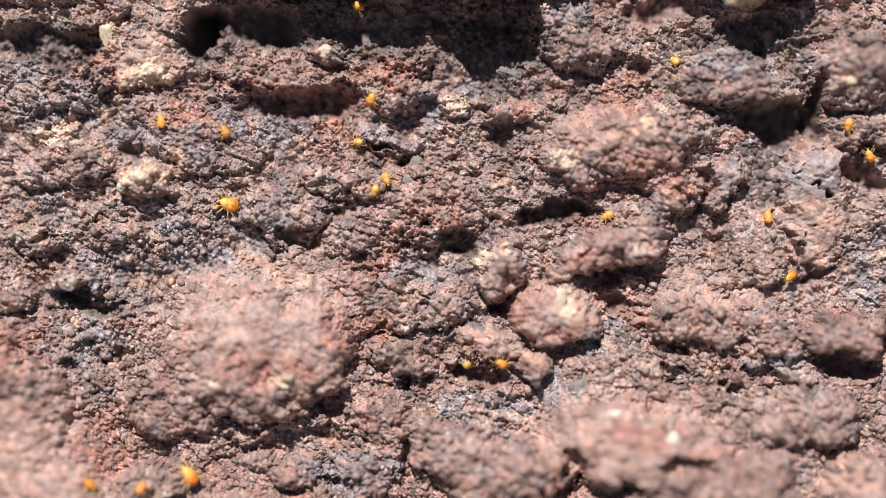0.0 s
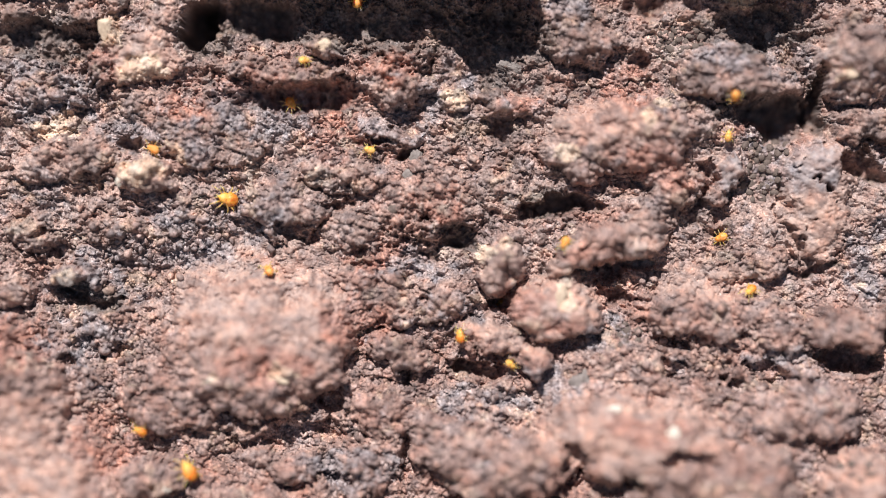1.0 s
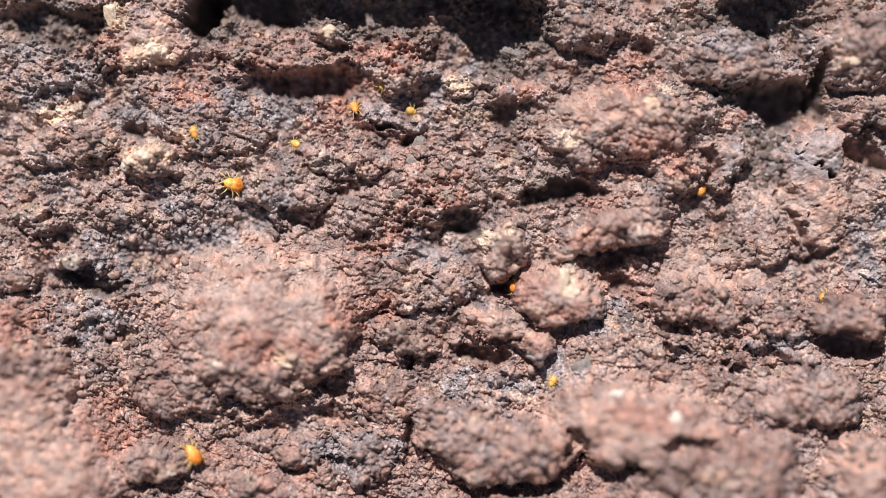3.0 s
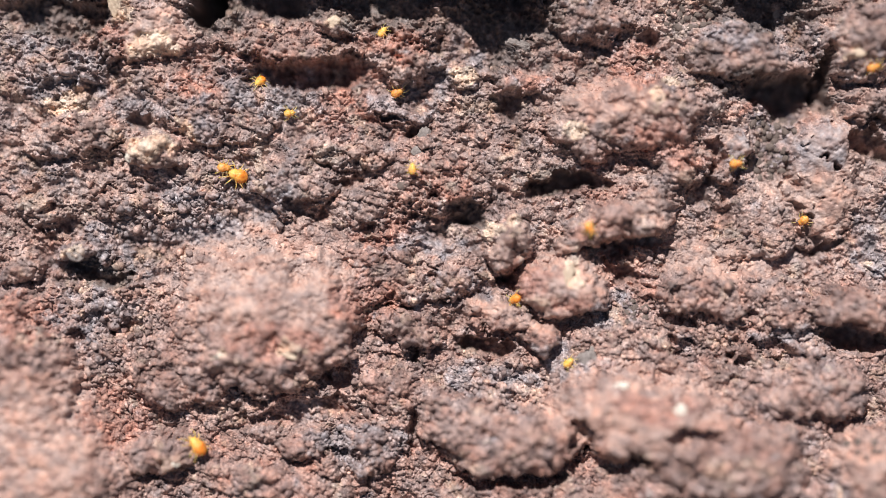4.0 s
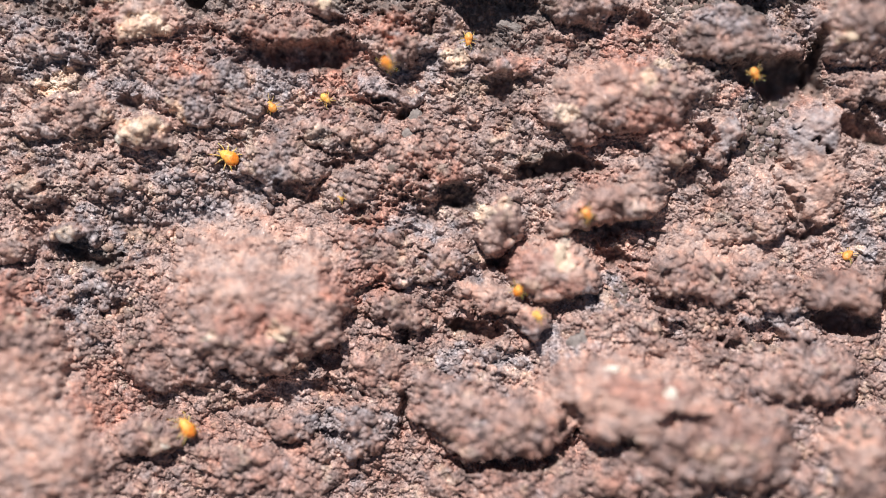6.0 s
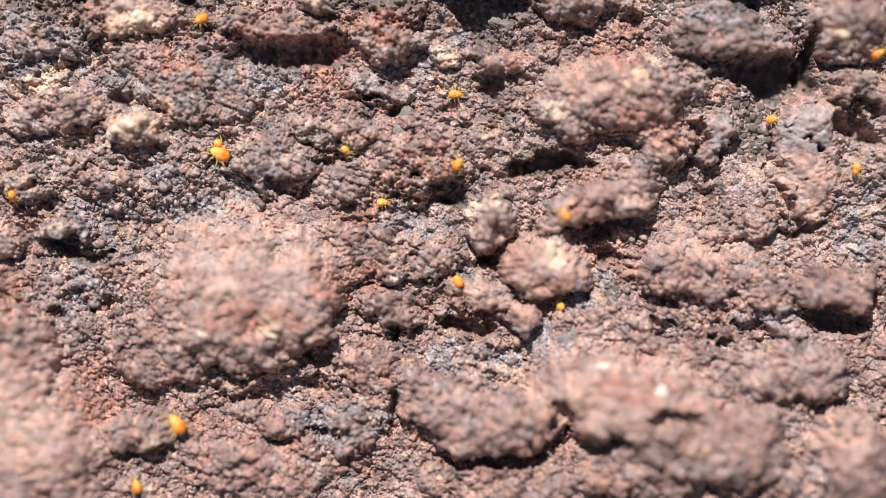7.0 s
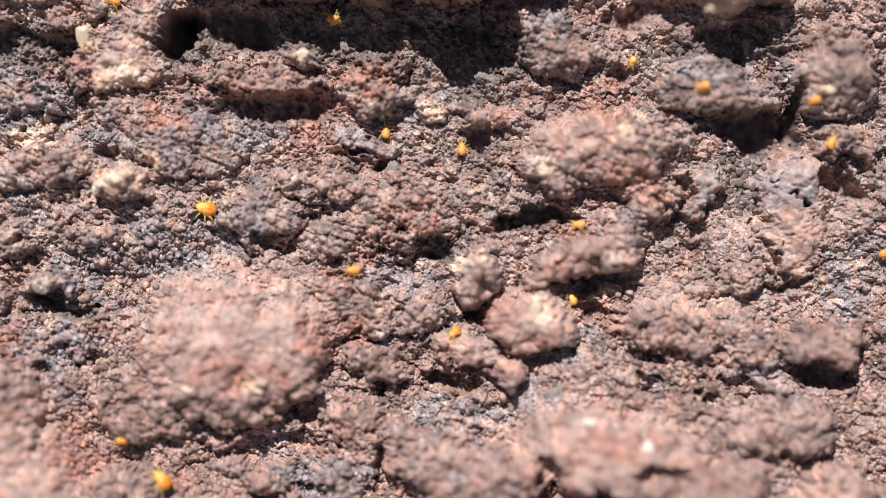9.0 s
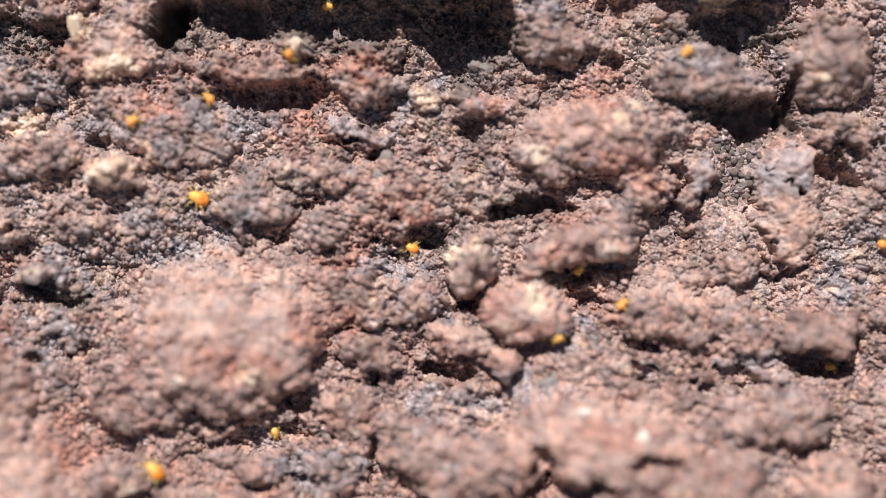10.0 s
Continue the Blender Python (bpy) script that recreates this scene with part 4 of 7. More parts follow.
def another(u, v, size):
    ob = copy_thing(FIRST, seat(u, v))
    ob.scale = (size * random.uniform(0.85, 1.25), size * random.uniform(0.75, 1.05), size)


def cluster(u, v, ru, rv, count):
    """Scales packed side by side, none over another."""
    placed = []
    for k in range(count * 40):
        a, r = random.uniform(0, 2 * math.pi), math.sqrt(random.random())
        x, y, s = u + ru * r * math.cos(a), v + rv * r * math.sin(a), random.uniform(0.34, 0.64)
        if len(placed) < count and all(math.hypot(x - p, y - q) > 0.43 * (s + z) for p, q, z in placed):
            placed.append((x, y, s))
            another(x, y, s)


cluster(14.93, 12.87, 1.56, 0.78, 20)
cluster(20.49, 6.13, 1.42, 0.71, 20)
cluster(20.07, 3.94, 1.21, 1.35, 22)
cluster(11.56, -5.71, 0.92, 0.78, 9)
cluster(25.56, -13.97, 1.21, 0.71, 7)
cluster(5.71, 1.88, 0.92, 0.35, 6)


def step_legs(mite, busy, phase):
    """Alternate legs swing forth and back while the mite runs."""
    for k, leg in enumerate(o for o in mite.children if o.name.startswith("leg")):
        base = leg.matrix_basis.copy()
        rows = []
        for j in range(51):
            swing = busy * math.sin(j * 2.4 + phase + (0 if (k // 2 + k) % 2 else math.pi))
            rows.append((j * 0.2, base @ pose(0, 0, 0, 0, 6 * swing, 17 * swing)))
        walk(leg, rows)


def motions():
    walk(MITES[0], [
        (0.00, on_rock(-13.73, 7.45, 119)), (0.10, on_rock(-14.25, 8.37, 191)), (0.20, on_rock(-15.27, 7.16, 250)),
        (0.30, on_rock(-15.29, 5.38, 249)), (0.40, on_rock(-16.24, 4.60, 217)), (0.50, on_rock(-16.35, 4.62, 217)),
        (0.60, on_rock(-16.32, 4.80, 137)), (0.70, on_rock(-16.15, 4.79, 137)), (0.80, on_rock(-16.44, 4.76, 166)),
        (0.90, on_rock(-16.82, 4.95, 143)), (1.00, on_rock(-18.11, 6.03, 157)), (1.10, on_rock(-18.70, 5.77, 178)), (1.20, on_rock(-18.68, 6.06, 98)),
        (1.30, on_rock(-18.58, 6.08, 38)), (1.40, on_rock(-17.24, 7.21, 56)), (1.50, on_rock(-17.12, 8.30, 17)), (1.60, on_rock(-15.97, 7.61, -45)),
        (1.70, on_rock(-15.84, 7.00, -87)), (1.80, on_rock(-15.94, 6.04, -84)), (1.90, on_rock(-15.76, 6.01, -14)), (2.00, on_rock(-14.33, 5.62, 3)),
        (2.10, on_rock(-13.43, 6.09, 66)), (2.20, on_rock(-13.36, 8.01, 111)), (2.30, on_rock(-14.61, 9.16, 149)), (2.40, on_rock(-15.90, 9.53, 182)),
        (2.50, on_rock(-16.48, 9.07, 240)), (2.60, on_rock(-16.83, 7.80, 266)), (2.70, on_rock(-16.60, 7.16, 293)),
        (3.80, on_rock(-15.11, 3.68, 293)), (3.90, on_rock(-15.00, 3.42, 328)), (4.00, on_rock(-14.40, 3.28, 356)),
        (4.10, on_rock(-14.12, 3.37, 369)), (4.20, on_rock(-13.96, 3.35, 364)), (4.30, on_rock(-13.66, 3.42, 444)),
        (4.40, on_rock(-14.24, 4.03, 487)), (4.50, on_rock(-14.42, 4.43, 434)), (4.60, on_rock(-13.81, 5.50, 408)),
        (4.70, on_rock(-13.33, 5.66, 384)), (4.80, on_rock(-12.46, 6.09, 385)), (4.90, on_rock(-12.25, 6.15, 402)),
        (5.00, on_rock(-12.30, 6.26, 370)), (5.10, on_rock(-11.66, 6.26, 354)), (5.20, on_rock(-10.79, 6.10, 345)),
        (5.30, on_rock(-10.67, 6.00, 355)), (5.40, on_rock(-9.70, 6.04, 359)), (5.50, on_rock(-9.04, 6.00, 369)), (5.60, on_rock(-8.60, 6.29, 369)),
        (5.70, on_rock(-8.99, 6.14, 449)), (6.80, on_rock(-14.06, 5.33, 529)), (6.90, on_rock(-14.16, 4.17, 609)), (7.00, on_rock(-13.67, 3.33, 678)),
        (7.10, on_rock(-13.37, 3.46, 696)), (7.26, on_rock(-8.89, 1.18, 696, 2.4)), (7.50, on_rock(-13.51, 3.40, 776)),
        (7.60, on_rock(-13.15, 4.22, 781)), (7.70, on_rock(-12.69, 4.73, 757)), (7.80, on_rock(-11.53, 5.44, 748)),
        (7.90, on_rock(-10.61, 5.90, 780)), (8.00, on_rock(-10.20, 7.76, 811)), (8.10, on_rock(-10.54, 8.10, 891)),
        (8.20, on_rock(-11.45, 7.53, 811)), (8.33, on_rock(-9.07, 9.18, 755, 2.4)), (9.08, on_rock(-9.07, 9.18, 726, 2.4)),
        (9.20, on_rock(-7.13, 9.28, 652)), (9.30, on_rock(-8.53, 7.71, 658)), (9.60, on_rock(-6.30, 7.64, 733)), (9.70, on_rock(-7.28, 7.96, 813)),
        (9.80, on_rock(-9.78, 7.89, 893)), (9.90, on_rock(-10.69, 7.67, 882)), (10.00, on_rock(-12.95, 8.96, 870)),])
    walk(MITES[1], [
        (0.00, on_rock(-4.33, 3.73, -102)), (0.10, on_rock(-4.21, 3.91, -102)), (0.20, on_rock(-4.41, 3.43, -101)),
        (0.30, on_rock(-4.39, 3.12, -164)), (0.42, on_rock(-7.00, 2.68, -244, 2.4)), (0.68, on_rock(-2.00, 5.68, -324, 2.4)),
        (0.80, on_rock(-0.68, 4.32, -404)), (0.90, on_rock(-2.57, 4.74, -484)), (1.00, on_rock(-4.58, 5.82, -564)),
        (1.10, on_rock(-3.95, 6.37, -644)), (1.22, on_rock(-2.00, 5.68, -564, 2.4)), (1.48, on_rock(-7.00, 2.68, -513, 2.4)),
        (1.60, on_rock(-5.11, 4.09, -593)), (1.70, on_rock(-4.97, 5.17, -673)), (1.80, on_rock(-3.14, 6.09, -713)),
        (1.90, on_rock(-1.16, 5.64, -740)), (2.02, on_rock(-2.00, 5.68, -660, 2.4)), (2.60, on_rock(-3.55, 7.48, -629)),
        (2.70, on_rock(-2.05, 9.02, -709)), (3.80, on_rock(-2.91, 1.04, -789)), (3.90, on_rock(-2.50, 1.86, -709)),
        (4.00, on_rock(-2.40, 3.20, -629)), (4.10, on_rock(-3.43, 4.02, -565)), (4.20, on_rock(-4.84, 4.36, -550)),
        (4.30, on_rock(-5.30, 4.34, -492)), (4.40, on_rock(-5.79, 3.33, -461)), (4.50, on_rock(-5.65, 2.74, -422)),
        (4.60, on_rock(-4.84, 1.52, -407)), (4.70, on_rock(-3.85, 0.81, -361)), (4.80, on_rock(-2.56, 1.46, -368)),
        (4.90, on_rock(-1.99, 0.53, -448)), (5.00, on_rock(-2.61, -1.55, -470)), (5.10, on_rock(-2.93, -1.96, -542)),
        (5.20, on_rock(-3.40, -1.52, -579)), (5.30, on_rock(-3.48, -1.48, -544)), (5.40, on_rock(-5.21, -1.39, -534)),
        (5.50, on_rock(-5.76, -1.72, -546)), (5.60, on_rock(-6.46, -1.25, -600)), (5.70, on_rock(-6.29, -0.77, -631)),
        (6.80, on_rock(-6.42, 1.65, -676)), (6.90, on_rock(-4.84, 0.63, -750)), (7.00, on_rock(-3.19, -0.16, -719)),
        (7.10, on_rock(-2.09, 0.67, -639)), (7.20, on_rock(-3.18, 0.97, -719)), (7.30, on_rock(-1.57, 0.35, -776)),
        (7.40, on_rock(-1.33, -1.80, -810)), (7.50, on_rock(-1.56, -2.73, -843)), (7.60, on_rock(-2.31, -3.31, -828)),
        (7.70, on_rock(-1.89, -3.73, -748)), (7.80, on_rock(-0.06, -3.07, -678)), (8.00, on_rock(1.91, -0.25, -663)),
        (8.10, on_rock(2.63, 1.14, -704)), (8.20, on_rock(4.39, 0.44, -722)), (8.30, on_rock(5.35, 1.03, -655)), (8.40, on_rock(5.57, 3.13, -620)),
        (8.50, on_rock(4.78, 4.33, -575)), (8.60, on_rock(3.89, 4.36, -577)), (8.70, on_rock(3.40, 5.41, -583)), (8.80, on_rock(2.24, 5.90, -580)),
        (8.90, on_rock(1.87, 6.66, -660)), (9.02, on_rock(4.14, 7.35, -740, 2.4)), (9.68, on_rock(7.35, 2.46, -788, 2.4)),
        (9.80, on_rock(7.16, 0.20, -804)), (9.90, on_rock(7.81, -1.24, -743)), (10.00, on_rock(11.42, -1.67, -727, 2.4)),])
    walk(MITES[2], [
        (0.00, on_rock(3.68, -7.01, 129)), (0.10, on_rock(2.73, -5.82, 144)), (0.20, on_rock(1.75, -5.67, 181)), (0.30, on_rock(1.55, -5.85, 101)),
        (0.60, on_rock(4.08, -5.11, 21)), (0.70, on_rock(4.60, -6.11, -59)), (0.80, on_rock(3.20, -7.49, -139)), (0.90, on_rock(2.02, -7.28, -219)),
        (1.00, on_rock(1.26, -5.79, -259)), (1.10, on_rock(1.57, -4.93, -315)), (1.20, on_rock(2.87, -4.08, -350)),
        (1.30, on_rock(3.13, -4.64, -398)), (1.40, on_rock(4.77, -5.56, -362)), (1.50, on_rock(5.16, -4.65, -282)),
        (1.60, on_rock(3.85, -2.55, -213)), (1.70, on_rock(2.11, -2.67, -152)), (1.80, on_rock(0.54, -4.31, -116)), (1.90, on_rock(0.71, -5.61, -36)),
        (2.05, on_rock(3.59, -3.94, 38, 2.4)), (2.40, on_rock(4.55, -2.59, 116)), (2.50, on_rock(3.02, -2.77, 195)),
        (2.60, on_rock(2.47, -3.15, 269)), (2.70, on_rock(2.98, -3.52, 336)), (3.80, on_rock(5.30, -4.45, 328)), (3.90, on_rock(4.92, -4.71, 248)),
        (4.00, on_rock(4.18, -4.97, 185)), (4.10, on_rock(3.04, -4.96, 124)), (4.20, on_rock(3.18, -3.49, 62)), (4.30, on_rock(4.21, -2.59, 9)),
        (4.40, on_rock(6.03, -3.11, -30)), (4.50, on_rock(6.18, -3.72, -99)), (4.60, on_rock(5.88, -4.03, -109)), (4.70, on_rock(5.89, -4.46, -140)),
        (4.80, on_rock(5.29, -4.44, -165)), (4.90, on_rock(4.86, -4.65, -158)), (5.00, on_rock(3.85, -5.03, -217)),
        (5.10, on_rock(4.33, -4.25, -295)), (5.20, on_rock(4.79, -2.99, -277)), (5.30, on_rock(4.53, -2.76, -197)),
        (5.40, on_rock(3.33, -3.49, -135)), (5.50, on_rock(3.22, -4.11, -70)), (5.60, on_rock(4.04, -5.37, -46)), (5.70, on_rock(4.67, -5.60, 34)),
        (6.80, on_rock(4.98, -4.26, 114)), (6.90, on_rock(3.56, -5.72, 194)), (7.00, on_rock(1.68, -5.26, 121)), (7.10, on_rock(2.70, -4.30, 41)),
        (7.20, on_rock(4.77, -4.79, -30)), (7.30, on_rock(4.84, -5.55, 50)), (7.42, on_rock(3.59, -3.94, 50, 2.4)), (7.90, on_rock(4.72, -5.36, 50)),
        (8.02, on_rock(3.59, -3.94, -30, 2.4)), (8.28, on_rock(2.89, -8.00, -77, 2.4)), (8.40, on_rock(4.97, -9.91, -42)),
        (8.50, on_rock(5.75, -10.61, -122)), (8.67, on_rock(2.89, -8.00, -202, 2.4)), (9.20, on_rock(4.65, -9.92, -122)),
        (9.30, on_rock(5.60, -10.69, -202)), (9.47, on_rock(2.89, -8.00, -224, 2.4)), (10.00, on_rock(2.89, -8.00, -224, 2.4)),])
    walk(MITES[3], [
        (0.00, on_rock(20.64, 1.97, 97)), (0.10, on_rock(20.23, 3.81, 152)), (0.26, on_rock(16.64, 3.96, 232, 2.4)),
        (0.68, on_rock(22.39, 0.04, 312, 2.4)), (0.80, on_rock(22.10, 1.21, 232)), (0.90, on_rock(19.92, 1.63, 190)),
        (1.00, on_rock(17.63, 0.38, 203)), (1.10, on_rock(18.22, 0.96, 144)), (1.22, on_rock(16.09, 1.46, 64, 2.4)),
        (2.18, on_rock(23.71, -1.46, -16, 2.4)), (2.30, on_rock(24.15, -4.07, -96)), (2.40, on_rock(23.00, -2.25, -176)),
        (2.50, on_rock(22.52, -2.05, -142)), (2.60, on_rock(21.51, -3.63, -95)), (2.70, on_rock(22.60, -4.54, -15)),
        (3.80, on_rock(24.48, -0.56, 65)), (3.90, on_rock(23.20, 0.55, 145)), (4.00, on_rock(22.32, 0.15, 225)), (4.10, on_rock(22.12, -0.80, 225)),
        (4.22, on_rock(22.39, 0.04, 305, 2.4)), (4.48, on_rock(23.71, -1.46, 329, 2.4)), (4.60, on_rock(25.60, -1.91, 349)),
        (4.70, on_rock(26.65, -2.03, 309)), (4.80, on_rock(27.16, -3.78, 236)), (4.90, on_rock(25.07, -5.06, 204)),
        (5.00, on_rock(23.37, -5.56, 200)), (5.10, on_rock(23.65, -5.55, 120)), (5.20, on_rock(25.10, -4.45, 40)), (5.30, on_rock(26.04, -3.67, 70)),
        (5.40, on_rock(25.58, -2.12, 145)), (5.50, on_rock(24.13, -2.30, 225)), (5.60, on_rock(24.52, -3.23, 305)),
        (5.70, on_rock(25.10, -3.58, 385)), (6.80, on_rock(25.93, -0.74, 462)), (6.90, on_rock(24.49, -0.48, 542)),
        (7.02, on_rock(23.71, -1.46, 620, 2.4)), (7.40, on_rock(23.91, -3.85, 625)), (7.50, on_rock(23.57, -3.33, 545)),
        (7.60, on_rock(23.33, -1.01, 468)), (7.70, on_rock(22.19, 1.01, 492)), (7.82, on_rock(22.39, 0.04, 460, 2.4)),
        (8.83, on_rock(20.03, 13.60, 474, 2.4)), (9.00, on_rock(17.62, 10.69, 554)), (9.10, on_rock(19.20, 10.70, 474)),
        (9.20, on_rock(17.85, 12.95, 477)), (9.30, on_rock(17.50, 13.67, 397)), (9.42, on_rock(20.03, 13.60, 317, 2.4)),
        (10.00, on_rock(17.03, 11.99, 237)),])
    walk(MITES[4], [
        (0.00, on_rock(-4.39, 9.52, 57)), (0.10, on_rock(-3.43, 11.26, 90)), (0.20, on_rock(-4.45, 12.74, 136)), (0.30, on_rock(-5.07, 12.80, 216)),
        (0.40, on_rock(-6.23, 10.56, 243)), (0.50, on_rock(-6.61, 9.77, 225)), (0.60, on_rock(-7.73, 8.98, 197)), (0.70, on_rock(-8.89, 9.08, 159)),
        (0.80, on_rock(-9.12, 9.56, 141)), (0.90, on_rock(-9.73, 9.76, 221)), (1.00, on_rock(-9.69, 8.78, 295)), (1.10, on_rock(-8.91, 8.04, 313)),
        (1.20, on_rock(-7.78, 6.69, 271)), (1.30, on_rock(-8.97, 6.21, 197)), (1.40, on_rock(-10.72, 5.65, 197)), (1.50, on_rock(-11.10, 5.47, 277)),
        (1.60, on_rock(-9.27, 5.61, 357)), (1.70, on_rock(-8.70, 6.50, 437)), (1.80, on_rock(-9.36, 7.98, 479)), (1.90, on_rock(-10.06, 9.18, 431)),
        (2.00, on_rock(-8.96, 9.32, 351)), (2.10, on_rock(-8.64, 7.58, 271)), (2.20, on_rock(-10.37, 5.98, 204)), (2.30, on_rock(-11.60, 6.16, 124)),
        (2.40, on_rock(-10.87, 8.06, 60)), (2.50, on_rock(-9.94, 8.63, 31)), (2.62, on_rock(-9.07, 9.18, 22, 2.4)),
        (3.68, on_rock(-9.07, 9.18, 102, 2.4)), (3.80, on_rock(-11.44, 9.30, 178)), (3.90, on_rock(-11.56, 9.21, 218)),
        (4.00, on_rock(-12.18, 8.63, 232)), (4.10, on_rock(-12.35, 8.20, 294)), (4.20, on_rock(-11.56, 6.94, 309)),
        (4.30, on_rock(-11.37, 6.92, 364)), (4.40, on_rock(-10.11, 7.03, 361)), (4.50, on_rock(-9.59, 6.97, 364)), (4.60, on_rock(-8.67, 7.19, 371)),
        (4.70, on_rock(-8.92, 7.14, 451)), (4.80, on_rock(-9.11, 9.13, 452)), (4.90, on_rock(-8.96, 9.96, 400)), (5.00, on_rock(-7.48, 10.55, 378)),
        (5.10, on_rock(-6.33, 10.67, 351)), (5.20, on_rock(-5.47, 10.18, 319)), (5.30, on_rock(-5.55, 9.98, 284)), (5.40, on_rock(-5.22, 9.25, 277)),
        (5.50, on_rock(-5.40, 8.76, 357)), (5.60, on_rock(-4.60, 9.24, 395)), (5.70, on_rock(-4.09, 9.66, 315)), (6.80, on_rock(-1.42, 2.91, 295)),
        (6.90, on_rock(-0.44, 1.82, 346)), (7.00, on_rock(1.39, 2.22, 409)), (7.10, on_rock(1.40, 3.92, 329)), (7.26, on_rock(1.36, 0.32, 286, 2.4)),
        (7.86, on_rock(3.59, -3.94, 328, 2.4)), (8.00, on_rock(6.44, -2.81, 408)), (8.10, on_rock(4.98, -2.32, 488)),
        (8.22, on_rock(3.59, -3.94, 568, 2.4)), (8.88, on_rock(3.59, -3.94, 577, 2.4)), (9.00, on_rock(2.34, -4.96, 597)),
        (9.10, on_rock(1.61, -7.08, 641)), (9.22, on_rock(2.89, -8.00, 721, 2.4)), (9.88, on_rock(1.36, 0.32, 801, 2.4)),
        (10.00, on_rock(-0.09, -0.26, 881)),])
    walk(MITES[5], [
        (0.00, on_rock(-5.44, 15.37, -26)), (0.10, on_rock(-5.47, 15.29, -26)), (0.20, on_rock(-5.38, 15.26, -26)),
        (0.30, on_rock(-5.21, 15.18, -26)), (0.40, on_rock(-5.34, 15.44, 54)), (0.50, on_rock(-5.40, 15.34, 54)), (0.60, on_rock(-5.40, 15.35, 54)),
        (0.70, on_rock(-5.34, 15.33, 54)), (0.80, on_rock(-5.35, 15.31, 54)), (0.90, on_rock(-5.30, 15.29, 54)), (1.00, on_rock(-5.39, 15.23, 54)),
        (1.10, on_rock(-5.25, 15.36, -5)), (1.20, on_rock(-4.75, 15.20, -20)), (1.30, on_rock(-4.84, 15.22, -100)),
        (1.40, on_rock(-5.15, 15.29, -180)), (1.50, on_rock(-5.44, 15.36, -170)), (1.60, on_rock(-5.78, 15.12, -150)),
        (1.70, on_rock(-5.83, 15.09, -137)), (1.80, on_rock(-5.96, 14.93, -57)), (1.90, on_rock(-5.58, 14.93, -103)),
        (2.02, on_rock(-6.21, 14.25, -120, 2.4)), (4.08, on_rock(-9.07, 9.18, -102, 2.4)), (4.20, on_rock(-7.11, 9.68, -22)),
        (4.30, on_rock(-8.08, 8.84, -102)), (4.40, on_rock(-8.19, 7.35, -41)), (4.60, on_rock(-7.10, 8.00, 17)), (4.70, on_rock(-5.42, 8.07, 28)),
        (4.80, on_rock(-3.78, 9.65, 41)), (4.90, on_rock(-2.79, 10.34, 77)), (5.00, on_rock(-3.12, 12.75, 89)), (5.10, on_rock(-2.72, 12.44, 9)),
        (5.20, on_rock(-1.94, 12.81, 14)), (5.30, on_rock(-1.67, 12.77, -31)), (5.40, on_rock(0.06, 11.72, -43)), (5.50, on_rock(0.08, 11.22, -28)),
        (5.60, on_rock(0.97, 11.01, 6)), (5.70, on_rock(1.74, 11.16, -74)), (6.80, on_rock(0.77, 6.59, -100)), (6.90, on_rock(0.97, 6.56, -20)),
        (7.00, on_rock(1.36, 6.67, -2)), (7.10, on_rock(2.10, 6.47, -4)), (7.20, on_rock(3.41, 6.50, -4)), (7.30, on_rock(3.94, 6.33, -33)),
        (7.40, on_rock(4.85, 5.57, -42)), (7.50, on_rock(5.09, 5.32, -77)), (7.60, on_rock(5.10, 4.54, -60)), (7.70, on_rock(5.79, 4.18, -6)),
        (7.80, on_rock(6.71, 4.40, 38)), (7.90, on_rock(7.06, 5.15, 90)), (8.00, on_rock(6.72, 7.47, 99)), (8.10, on_rock(6.53, 8.52, 135)),
        (8.20, on_rock(6.06, 8.08, 215)), (8.30, on_rock(5.08, 7.28, 227)), (8.40, on_rock(4.26, 6.13, 217)), (8.50, on_rock(3.85, 6.34, 236)),
        (8.60, on_rock(3.45, 4.93, 247)), (8.70, on_rock(3.10, 4.51, 167)), (8.80, on_rock(1.72, 6.10, 107)), (8.90, on_rock(2.53, 6.36, 33)),
        (9.00, on_rock(2.58, 6.63, 88)), (9.10, on_rock(2.55, 7.14, 123)), (9.20, on_rock(1.33, 8.57, 154)), (9.30, on_rock(0.14, 8.36, 195)),
        (9.40, on_rock(-2.21, 7.68, 193)), (9.50, on_rock(-3.45, 7.58, 273)), (9.61, on_rock(-2.00, 5.68, 308, 2.4)),
        (10.00, on_rock(-2.00, 5.68, 308, 2.4)),])
